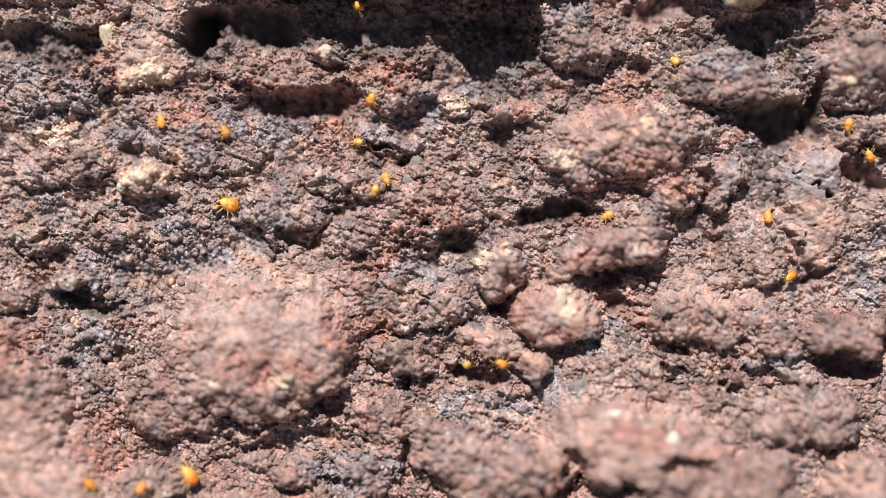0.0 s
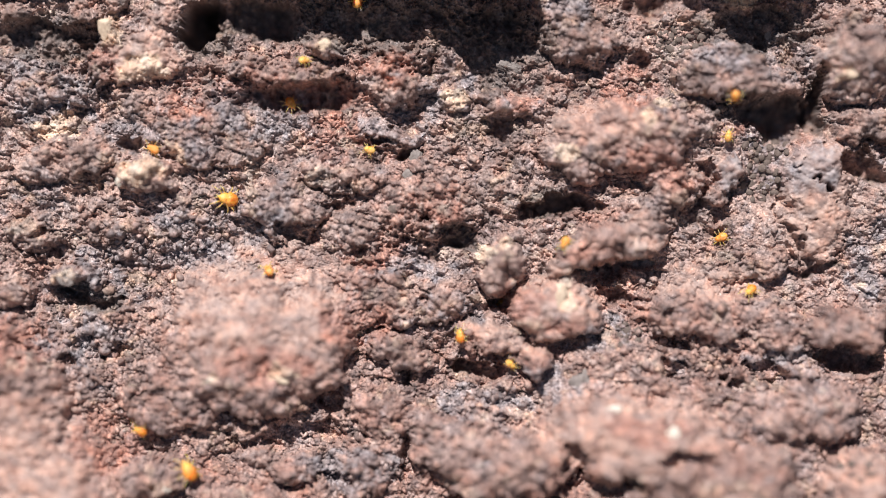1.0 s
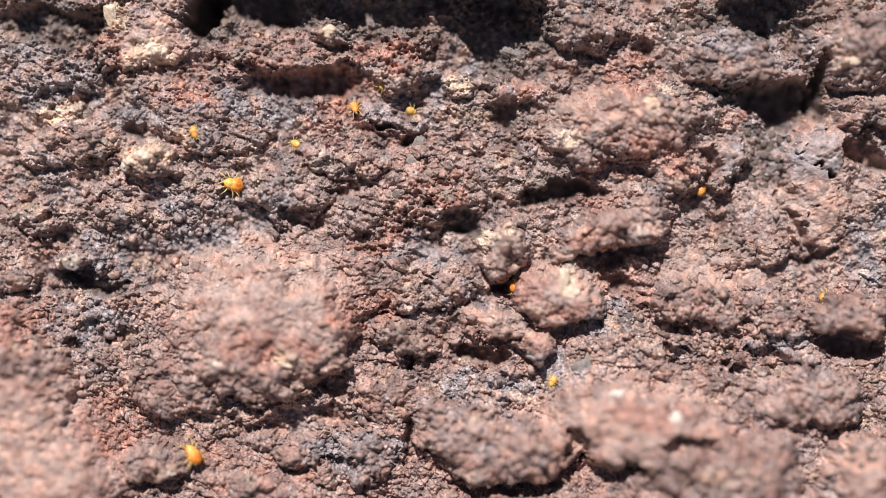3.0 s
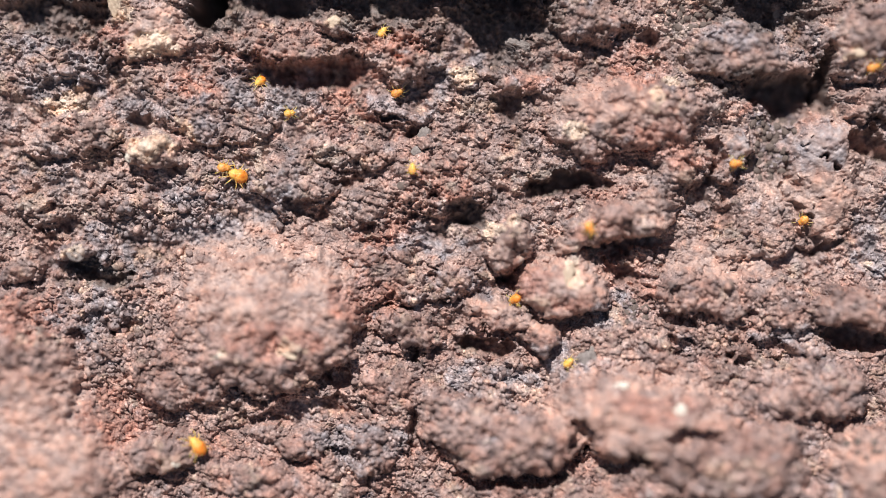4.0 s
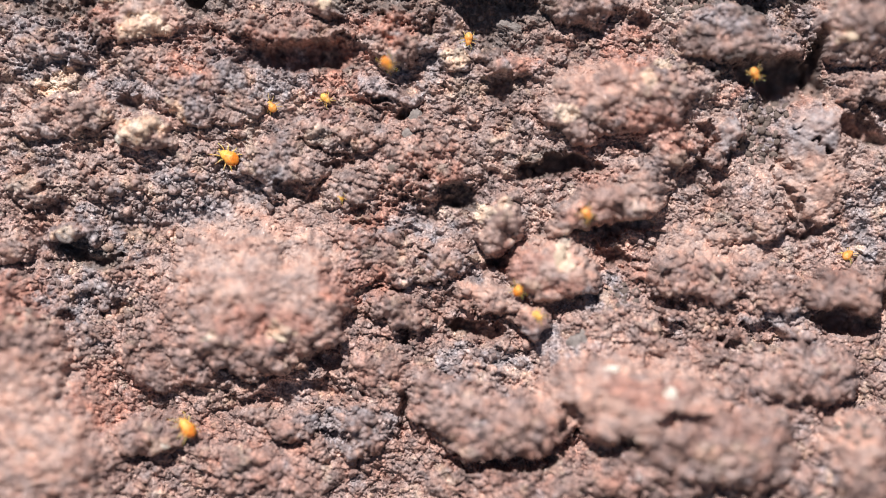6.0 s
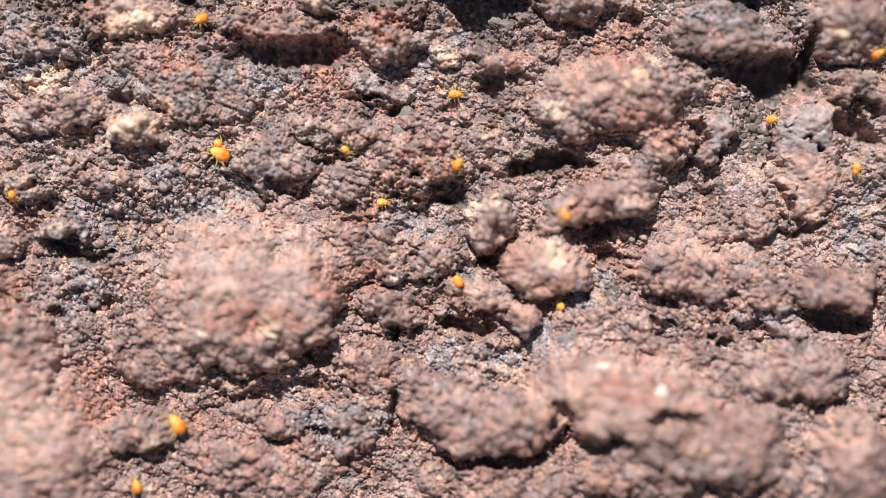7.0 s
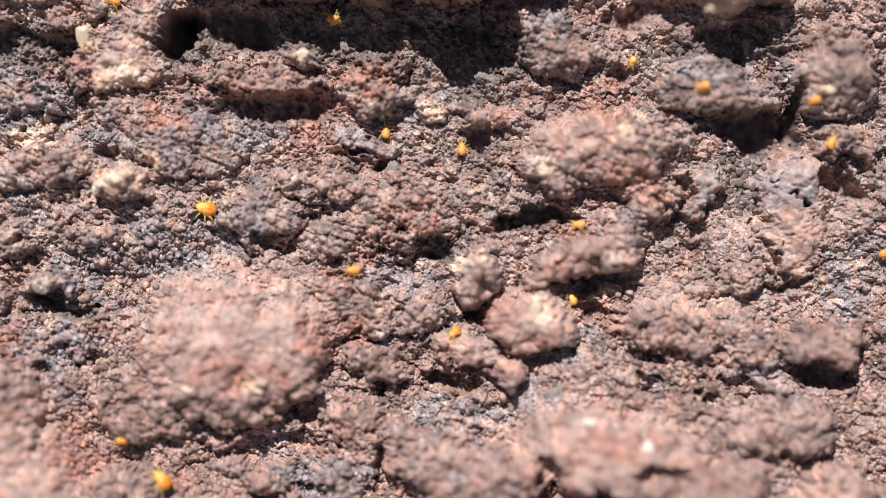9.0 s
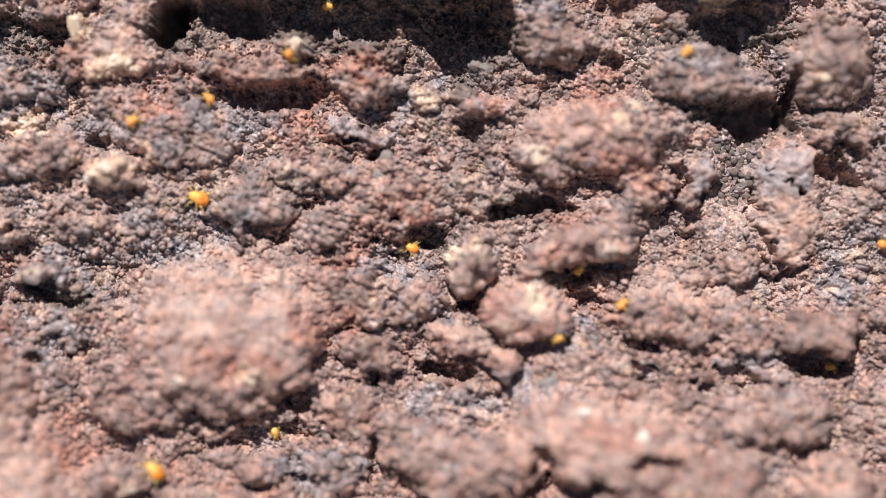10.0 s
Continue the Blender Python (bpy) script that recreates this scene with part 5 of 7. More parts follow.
    walk(MITES[6], [
        (0.00, on_rock(1.60, -7.13, 50)), (0.10, on_rock(2.11, -6.54, 51)), (0.20, on_rock(2.05, -6.59, 123)), (0.30, on_rock(1.19, -5.15, 121)),
        (0.40, on_rock(0.85, -4.55, 97)), (0.50, on_rock(1.07, -4.20, 17)), (0.62, on_rock(3.59, -3.94, -63, 2.4)),
        (0.88, on_rock(2.89, -8.00, -78, 2.4)), (1.00, on_rock(4.32, -7.45, -38)), (1.10, on_rock(3.69, -8.59, -74)),
        (1.20, on_rock(4.93, -9.45, -3)), (1.30, on_rock(6.55, -8.93, 45)), (1.40, on_rock(7.83, -6.52, 71)), (1.50, on_rock(7.42, -5.88, 103)),
        (1.60, on_rock(7.37, -4.17, 140)), (1.70, on_rock(5.47, -4.26, 206)), (1.80, on_rock(3.75, -5.88, 274)), (1.90, on_rock(5.63, -7.39, 250)),
        (2.03, on_rock(2.89, -8.00, 193, 2.4)), (7.27, on_rock(2.89, -8.00, 273, 2.4)), (7.40, on_rock(5.63, -9.29, 327)),
        (7.50, on_rock(5.41, -9.70, 247)), (7.60, on_rock(3.85, -8.77, 167)), (7.70, on_rock(3.08, -7.24, 108)), (7.80, on_rock(2.68, -5.11, 82)),
        (7.92, on_rock(3.59, -3.94, 64, 2.4)), (8.20, on_rock(2.86, -4.74, -16)), (8.30, on_rock(3.69, -7.05, -89)),
        (8.42, on_rock(2.89, -8.00, -9, 2.4)), (8.60, on_rock(11.04, -3.27, 13, 2.4)), (8.80, on_rock(7.99, -6.87, -67)),
        (8.90, on_rock(5.84, -6.41, -147)), (9.04, on_rock(3.59, -3.94, -67, 2.4)), (9.68, on_rock(11.04, -3.27, 11, 2.4)),
        (9.80, on_rock(9.37, -2.94, 91)), (9.90, on_rock(9.80, -2.95, 49)), (10.00, on_rock(10.39, -1.42, 61)),])
    walk(MITES[7], [
        (0.00, on_rock(25.58, 7.79, -107)), (0.10, on_rock(25.06, 6.15, -146)), (0.20, on_rock(22.55, 5.73, -194)),
        (0.30, on_rock(23.59, 6.48, -274)), (0.40, on_rock(24.00, 8.68, -261)), (0.50, on_rock(23.05, 8.93, -209)),
        (0.62, on_rock(23.78, 8.96, -162, 2.4)), (1.47, on_rock(20.71, 8.18, -128, 2.4)), (1.60, on_rock(20.99, 5.42, -84)),
        (1.70, on_rock(20.85, 5.78, -164)), (1.80, on_rock(20.58, 5.67, -84)), (1.90, on_rock(21.20, 5.29, -12)), (2.00, on_rock(22.28, 5.40, 7)),
        (2.10, on_rock(24.61, 5.72, 30)), (2.20, on_rock(25.89, 7.50, 66)), (2.30, on_rock(25.95, 8.89, 142)), (2.42, on_rock(23.78, 8.96, 178, 2.4)),
        (3.88, on_rock(23.78, 8.96, 98, 2.4)), (4.00, on_rock(26.25, 9.76, 18)), (4.10, on_rock(26.73, 9.01, -60)), (4.20, on_rock(26.77, 8.86, 20)),
        (4.30, on_rock(27.01, 9.63, 100)), (4.45, on_rock(23.78, 8.96, 151, 2.4)), (5.17, on_rock(20.03, 13.60, 103, 2.4)),
        (5.30, on_rock(22.74, 13.04, 23)), (5.40, on_rock(23.78, 12.21, -28)), (5.50, on_rock(24.27, 12.52, -86)),
        (5.66, on_rock(23.78, 8.96, -95, 2.4)), (7.08, on_rock(23.78, 8.96, -76, 2.4)), (7.20, on_rock(23.88, 7.49, -76)),
        (7.30, on_rock(23.77, 8.90, -156)), (7.40, on_rock(22.04, 9.66, -195)), (7.50, on_rock(20.91, 9.81, -164)),
        (7.60, on_rock(19.51, 8.92, -118)), (7.70, on_rock(19.59, 7.62, -38)), (7.82, on_rock(20.71, 8.18, -118, 2.4)),
        (8.47, on_rock(16.64, 3.96, -116, 2.4)), (8.60, on_rock(19.24, 5.12, -36)), (8.70, on_rock(18.09, 5.44, 44)),
        (8.80, on_rock(17.63, 7.04, 99)), (8.90, on_rock(17.56, 7.84, 20)), (9.04, on_rock(20.71, 8.18, 100, 2.4)),
        (9.66, on_rock(12.35, 11.46, 169, 2.4)), (9.80, on_rock(14.71, 9.44, 249)), (9.90, on_rock(14.55, 10.95, 169)),
        (10.00, on_rock(12.35, 11.46, 163, 2.4)),])
    walk(MITES[8], [
        (0.00, on_rock(21.79, -1.61, -155)), (0.10, on_rock(20.12, -2.42, -235)), (0.26, on_rock(22.39, 0.04, -155, 2.4)),
        (1.00, on_rock(19.32, -3.11, -127)), (1.10, on_rock(20.35, -2.81, -207)), (1.20, on_rock(20.74, -1.07, -285)),
        (1.30, on_rock(21.15, 0.26, -256)), (1.40, on_rock(19.89, 2.45, -240)), (1.50, on_rock(19.51, 3.03, -207)),
        (1.63, on_rock(16.64, 3.96, -273, 2.4)), (2.28, on_rock(20.03, 13.60, -299, 2.4)), (2.40, on_rock(20.52, 11.02, -379)),
        (2.50, on_rock(21.61, 10.72, -383)), (2.60, on_rock(23.83, 9.45, -379)), (2.70, on_rock(24.56, 9.67, -459)),
        (2.82, on_rock(23.78, 8.96, -499, 2.4)), (6.82, on_rock(23.78, 8.96, -419, 2.4)), (7.00, on_rock(27.67, 9.52, -339)),
        (7.10, on_rock(27.23, 10.52, -274)), (7.20, on_rock(28.08, 12.12, -345)), (7.43, on_rock(33.00, 12.04, -265, 2.4)),
        (7.81, on_rock(25.01, 18.00, -192, 2.4)), (8.00, on_rock(25.29, 13.87, -112)), (8.10, on_rock(23.81, 12.31, -192)),
        (8.30, on_rock(22.80, 14.77, -272)), (8.40, on_rock(24.15, 14.55, -347)), (8.50, on_rock(25.45, 15.41, -353)),
        (8.70, on_rock(27.89, 14.93, -315)), (8.84, on_rock(27.97, 18.00, -235, 2.4)), (9.08, on_rock(25.35, 18.00, -155, 2.4)),
        (9.20, on_rock(25.37, 15.84, -90)), (9.30, on_rock(25.43, 15.72, -10)), (9.42, on_rock(25.36, 18.00, 70, 2.4)),
        (9.57, on_rock(23.34, 18.00, 150, 2.4)), (9.70, on_rock(23.44, 15.27, 230)), (9.80, on_rock(24.76, 15.30, 150)),
        (9.93, on_rock(24.66, 18.00, 90, 2.4)), (10.00, on_rock(24.66, 18.00, 90, 2.4)),])
    walk(MITES[9], [
        (0.00, on_rock(-3.62, 4.30, -78)), (0.10, on_rock(-3.50, 4.35, -78)), (0.20, on_rock(-3.48, 3.58, -131)), (0.30, on_rock(-4.91, 2.70, -130)),
        (0.40, on_rock(-5.51, 1.14, -90)), (0.50, on_rock(-4.94, 0.77, -66)), (0.62, on_rock(-4.60, -0.86, 14, 2.4)),
        (1.08, on_rock(-2.00, 5.68, 61, 2.4)), (1.20, on_rock(-0.58, 6.54, 9)), (1.30, on_rock(-0.09, 6.04, -71)),
        (1.42, on_rock(-2.00, 5.68, -76, 2.4)), (1.85, on_rock(1.36, 0.32, -31, 2.4)), (2.00, on_rock(1.22, 3.73, 49)),
        (2.10, on_rock(0.26, 1.85, -31)), (2.22, on_rock(1.36, 0.32, 49, 2.4)), (7.06, on_rock(-2.00, 5.68, 93, 2.4)),
        (7.20, on_rock(1.04, 6.64, 29)), (7.30, on_rock(1.04, 7.38, 109)), (7.40, on_rock(0.04, 7.69, 157)), (7.50, on_rock(-1.26, 8.32, 182)),
        (7.60, on_rock(-3.83, 7.57, 194)), (7.70, on_rock(-5.08, 7.36, 248)), (8.00, on_rock(-5.00, 4.51, 297)), (8.10, on_rock(-3.49, 4.29, 377)),
        (8.22, on_rock(-2.00, 5.68, 297, 2.4)), (8.48, on_rock(-7.00, 2.68, 217, 2.4)), (8.60, on_rock(-5.34, 3.97, 297)),
        (8.70, on_rock(-4.41, 4.14, 377)), (9.00, on_rock(-2.21, 7.66, 438)), (9.10, on_rock(-3.64, 7.91, 518)), (9.40, on_rock(-5.65, 6.91, 598)),
        (9.50, on_rock(-3.64, 6.25, 672)), (9.60, on_rock(-3.27, 4.23, 605)), (9.70, on_rock(-5.06, 3.23, 562)),
        (9.80, on_rock(-7.00, 2.68, 555, 2.4)), (10.00, on_rock(-7.00, 2.68, 555, 2.4)),])
    walk(MITES[10], [
        (0.00, on_rock(-5.27, 6.85, -165)), (0.10, on_rock(-7.55, 6.31, -177)), (0.20, on_rock(-9.74, 6.59, -225)),
        (0.30, on_rock(-9.41, 8.20, -284)), (0.42, on_rock(-9.07, 9.18, -364, 2.4)), (2.28, on_rock(-7.00, 2.68, -429, 2.4)),
        (2.40, on_rock(-7.34, 4.61, -349)), (2.50, on_rock(-7.83, 4.92, -269)), (2.60, on_rock(-9.40, 4.74, -189)),
        (2.70, on_rock(-9.07, 4.92, -223)), (3.80, on_rock(-11.28, 6.50, -222)), (3.90, on_rock(-11.18, 6.81, -302)),
        (4.00, on_rock(-10.31, 6.81, -355)), (4.10, on_rock(-9.77, 6.94, -362)), (4.20, on_rock(-8.49, 6.83, -341)),
        (4.30, on_rock(-8.17, 7.60, -288)), (4.40, on_rock(-8.07, 7.96, -288)), (4.50, on_rock(-8.13, 7.78, -368)),
        (4.60, on_rock(-8.17, 7.40, -394)), (4.70, on_rock(-7.65, 7.45, -365)), (4.80, on_rock(-6.64, 7.22, -396)),
        (4.90, on_rock(-6.37, 6.52, -407)), (5.00, on_rock(-5.07, 5.52, -376)), (5.10, on_rock(-4.72, 6.04, -296)),
        (5.20, on_rock(-4.65, 6.92, -225)), (5.30, on_rock(-6.29, 7.63, -175)), (5.40, on_rock(-7.55, 6.72, -139)),
        (5.50, on_rock(-7.84, 6.45, -139)), (5.60, on_rock(-7.74, 6.66, -139)), (5.70, on_rock(-7.75, 6.63, -59)), (6.80, on_rock(-5.64, 5.71, -51)),
        (6.90, on_rock(-6.36, 4.95, -86)), (7.00, on_rock(-5.44, 3.20, -64)), (7.10, on_rock(-5.07, 2.30, 16)), (7.20, on_rock(-3.30, 4.09, 77)),
        (7.30, on_rock(-4.47, 4.90, 51)), (7.42, on_rock(-2.00, 5.68, 131, 2.4)), (7.68, on_rock(-9.07, 9.18, 152, 2.4)),
        (7.80, on_rock(-7.61, 8.56, 72)), (7.90, on_rock(-8.37, 9.71, 122)), (8.00, on_rock(-9.64, 11.70, 121)), (8.10, on_rock(-10.66, 13.58, 132)),
        (8.22, on_rock(-11.75, 14.03, 212, 2.4)), (9.88, on_rock(-8.39, -11.55, 277, 2.4)), (10.00, on_rock(-8.54, -11.83, 277)),])
    walk(MITES[11], [
        (0.00, on_rock(10.43, 1.96, -156)), (0.10, on_rock(9.51, 1.55, -191)), (0.22, on_rock(7.35, 2.46, -171, 2.4)),
        (0.45, on_rock(1.36, 0.32, -144, 2.4)), (0.60, on_rock(4.59, 0.42, -64)), (0.70, on_rock(5.81, 0.11, 16)),
        (0.83, on_rock(7.35, 2.46, 57, 2.4)), (2.23, on_rock(7.35, 2.46, -23, 2.4)), (2.40, on_rock(6.59, -1.30, -94)),
        (2.50, on_rock(7.14, -1.04, -14)), (2.60, on_rock(8.56, -1.47, -7)), (2.70, on_rock(9.70, -1.38, 73)), (3.80, on_rock(8.61, 0.47, 135)),
        (3.90, on_rock(8.28, 0.15, 215)), (4.00, on_rock(8.55, -0.49, 295)), (4.10, on_rock(8.95, -0.76, 337)), (4.20, on_rock(10.26, -1.27, 341)),
        (4.30, on_rock(10.41, -1.28, 261)), (4.40, on_rock(9.09, -1.37, 181)), (4.50, on_rock(8.57, -0.73, 101)), (4.60, on_rock(8.98, -0.09, 45)),
        (4.70, on_rock(9.32, -0.02, 12)), (4.80, on_rock(10.31, 0.20, -7)), (4.90, on_rock(10.35, -0.15, -87)), (5.00, on_rock(9.75, -1.65, -126)),
        (5.10, on_rock(9.27, -1.55, -206)), (5.20, on_rock(9.70, -1.23, -286)), (5.30, on_rock(9.64, -0.85, -232)), (5.40, on_rock(8.76, 0.17, -216)),
        (5.50, on_rock(8.44, 0.12, -165)), (5.60, on_rock(8.26, 0.04, -88)), (5.70, on_rock(8.45, -0.40, -48)), (6.80, on_rock(9.20, -1.08, -78)),
        (6.90, on_rock(8.67, -1.39, -158)), (7.00, on_rock(8.21, -0.84, -238)), (7.10, on_rock(8.16, 0.52, -263)), (7.20, on_rock(7.94, 1.63, -322)),
        (7.30, on_rock(9.18, 1.28, -384)), (7.40, on_rock(10.49, 0.50, -387)), (7.50, on_rock(11.04, 0.23, -394)),
        (7.60, on_rock(11.42, -0.17, -451)), (7.70, on_rock(11.04, -0.38, -514)), (7.80, on_rock(10.26, -0.74, -540)),
        (7.90, on_rock(9.46, -0.38, -535)), (8.00, on_rock(7.53, -1.00, -524)), (8.10, on_rock(7.69, -0.88, -604)), (8.20, on_rock(10.01, 0.00, -684)),
        (8.30, on_rock(10.09, 0.57, -604)), (8.40, on_rock(7.96, 1.22, -528)), (8.50, on_rock(7.78, 0.09, -448)), (8.60, on_rock(8.41, -1.34, -418)),
        (8.70, on_rock(8.60, -1.24, -338)), (8.80, on_rock(10.26, -0.13, -322)), (8.90, on_rock(11.46, 0.98, -260)),
        (9.00, on_rock(10.04, 1.83, -186)), (9.10, on_rock(9.25, 1.21, -106)), (9.20, on_rock(10.30, -0.58, -51)), (9.30, on_rock(10.99, -1.16, -32)),
        (9.40, on_rock(11.35, -1.23, 48)), (9.50, on_rock(11.10, 0.18, 100)), (9.60, on_rock(11.07, 1.80, 135)), (9.70, on_rock(9.61, 1.87, 169)),
        (9.80, on_rock(7.35, 2.46, 164, 2.4)), (10.00, on_rock(7.35, 2.46, 164, 2.4)),])
    walk(MITES[12], [
        (0.00, on_rock(27.06, 5.99, 98)), (0.10, on_rock(27.04, 7.00, 178)), (0.22, on_rock(26.70, 4.75, 148, 2.4)),
        (0.38, on_rock(23.78, 8.96, 95, 2.4)), (0.50, on_rock(26.32, 10.14, 95)), (0.62, on_rock(23.78, 8.96, 175, 2.4)),
        (1.28, on_rock(23.71, -1.46, 255, 2.4)), (1.40, on_rock(24.49, -1.70, 324)), (1.50, on_rock(25.45, -2.72, 254)),
        (1.60, on_rock(23.95, -4.26, 178)), (1.70, on_rock(24.17, -2.67, 98)), (1.82, on_rock(23.71, -1.46, 18, 2.4)),
        (2.20, on_rock(26.50, -2.72, 18)), (2.34, on_rock(23.71, -1.46, 98, 2.4)), (4.08, on_rock(23.71, -1.46, 178, 2.4)),
        (4.20, on_rock(22.98, -3.43, 258)), (4.30, on_rock(23.67, -4.75, 202)), (4.40, on_rock(22.78, -3.54, 122)), (4.50, on_rock(22.92, -3.48, 63)),
        (4.62, on_rock(23.71, -1.46, 97, 2.4)), (9.28, on_rock(22.39, 0.04, 161, 2.4)), (9.40, on_rock(21.42, -0.62, 241)),
        (9.50, on_rock(21.76, -1.80, 321)), (9.60, on_rock(23.59, -2.12, 372)), (9.70, on_rock(24.97, -1.10, 350)),
        (9.80, on_rock(26.27, -2.60, 288)), (9.90, on_rock(26.14, -4.28, 259)), (10.00, on_rock(25.50, -7.34, 263, 2.4)),])
    walk(MITES[13], [
        (0.00, on_rock(-17.68, 7.97, 98)), (0.10, on_rock(-17.80, 8.81, 178)), (0.25, on_rock(-19.96, 6.39, 228, 2.4)),
        (1.03, on_rock(-25.30, 0.57, 203, 2.4)), (1.20, on_rock(-28.02, 3.11, 203)), (1.37, on_rock(-25.30, 0.57, 123, 2.4)),
        (1.90, on_rock(-27.23, 4.34, 148)), (2.00, on_rock(-28.57, 2.61, 199)), (2.16, on_rock(-32.00, 2.61, 279, 2.4)),
        (6.88, on_rock(-25.30, 0.57, 337, 2.4)), (7.00, on_rock(-26.29, 0.17, 257)), (7.10, on_rock(-26.59, -1.19, 337)),
        (7.22, on_rock(-25.30, 0.57, 409, 2.4)), (8.27, on_rock(-19.96, 6.39, 404, 2.4)), (8.40, on_rock(-17.71, 8.04, 428)),
        (8.50, on_rock(-18.64, 9.81, 508)), (8.67, on_rock(-19.96, 6.39, 428, 2.4)), (9.38, on_rock(-15.21, 13.53, 387, 2.4)),
        (9.60, on_rock(-15.35, 8.77, 307)), (9.70, on_rock(-16.18, 9.89, 387)), (9.80, on_rock(-16.89, 12.31, 436)),
        (9.90, on_rock(-15.21, 13.53, 394, 2.4)), (10.00, on_rock(-15.21, 13.53, 394, 2.4)),])
    walk(MITES[14], [
        (0.00, on_rock(14.77, 11.84, 146)), (0.10, on_rock(13.17, 12.54, 186)), (0.22, on_rock(12.35, 11.46, 266, 2.4)),
        (1.60, on_rock(23.78, 8.96, 346, 2.4)), (1.80, on_rock(26.48, 12.63, 402)), (1.90, on_rock(26.57, 11.52, 322)),
        (2.07, on_rock(23.78, 8.96, 242, 2.4)), (2.40, on_rock(25.36, 11.86, 162)), (2.50, on_rock(26.39, 13.52, 82)),
        (2.71, on_rock(26.06, 18.00, 162, 2.4)), (7.88, on_rock(12.35, 11.46, 209, 2.4)), (8.00, on_rock(14.82, 11.78, 129)),
        (8.10, on_rock(13.27, 12.42, 127)), (8.20, on_rock(13.00, 13.70, 73)), (8.32, on_rock(14.14, 15.17, -1, 2.4)),
        (8.58, on_rock(20.03, 13.60, -22, 2.4)), (8.70, on_rock(17.64, 13.60, -102)), (8.80, on_rock(16.02, 12.63, -182)),
        (8.90, on_rock(14.68, 14.11, -178)), (9.00, on_rock(13.27, 12.37, -98)), (9.10, on_rock(15.15, 11.12, -135)),
        (9.22, on_rock(12.35, 11.46, -215, 2.4)), (9.48, on_rock(14.14, 15.17, -295, 2.4)), (9.60, on_rock(13.35, 13.70, -375)),
        (9.70, on_rock(13.62, 12.83, -455)), (9.80, on_rock(11.42, 13.34, -535)), (9.90, on_rock(11.44, 15.38, -615)),
        (10.00, on_rock(11.25, 18.00, -630, 2.4)),])
    walk(MITES[15], [
        (0.00, on_rock(-18.68, -14.84, 60)), (0.10, on_rock(-17.89, -13.49, 89)), (0.31, on_rock(-18.30, -8.78, 85, 2.4)),
        (8.47, on_rock(-15.21, 13.53, 89, 2.4)), (8.60, on_rock(-18.22, 13.53, 169)), (8.70, on_rock(-17.61, 13.86, 89)),
        (8.80, on_rock(-16.55, 14.12, 69)), (8.90, on_rock(-17.12, 15.13, 149)), (9.00, on_rock(-19.48, 15.74, 171)),
        (9.10, on_rock(-19.08, 15.37, 249)), (9.20, on_rock(-20.59, 13.30, 243)), (9.30, on_rock(-20.61, 12.68, 283)),
        (9.40, on_rock(-20.09, 11.24, 274)), (9.50, on_rock(-20.35, 10.45, 258)), (9.60, on_rock(-20.57, 8.46, 272)),
        (9.70, on_rock(-20.27, 7.50, 327)), (9.80, on_rock(-18.59, 7.12, 356)), (9.90, on_rock(-17.83, 7.32, 382)),
        (10.00, on_rock(-17.46, 7.54, 391)),])
    walk(MITES[16], [
        (0.00, on_rock(-22.02, -14.71, -26)), (0.10, on_rock(-21.43, -15.01, -85)), (0.37, on_rock(-21.08, -20.80, -97, 2.4)),
        (7.06, on_rock(-21.80, -20.80, -177, 2.4)), (7.20, on_rock(-22.09, -17.91, -255)), (7.30, on_rock(-23.10, -17.23, -265)),
        (7.40, on_rock(-22.29, -15.61, -308)), (7.50, on_rock(-21.45, -15.09, -330)), (7.60, on_rock(-19.90, -14.26, -345)),
        (7.70, on_rock(-19.39, -14.51, -419)), (7.80, on_rock(-18.73, -16.45, -443)), (7.96, on_rock(-18.37, -20.80, -363, 2.4)),
        (8.08, on_rock(-12.75, -12.58, -302, 2.4)), (8.20, on_rock(-14.70, -14.84, -382)), (8.30, on_rock(-13.90, -14.99, -302)),
        (8.40, on_rock(-14.83, -14.15, -249)), (8.50, on_rock(-14.48, -13.41, -324)), (8.62, on_rock(-12.75, -12.58, -244, 2.4)),
        (9.24, on_rock(-18.30, -8.78, -230, 2.4)), (9.40, on_rock(-15.26, -10.05, -310)), (9.50, on_rock(-14.49, -11.59, -390)),
        (9.60, on_rock(-14.78, -13.75, -461)), (9.70, on_rock(-14.98, -13.72, -406)), (9.80, on_rock(-13.72, -14.84, -377)),
        (9.90, on_rock(-11.29, -14.85, -297)), (10.00, on_rock(-12.75, -12.58, -232, 2.4)),])
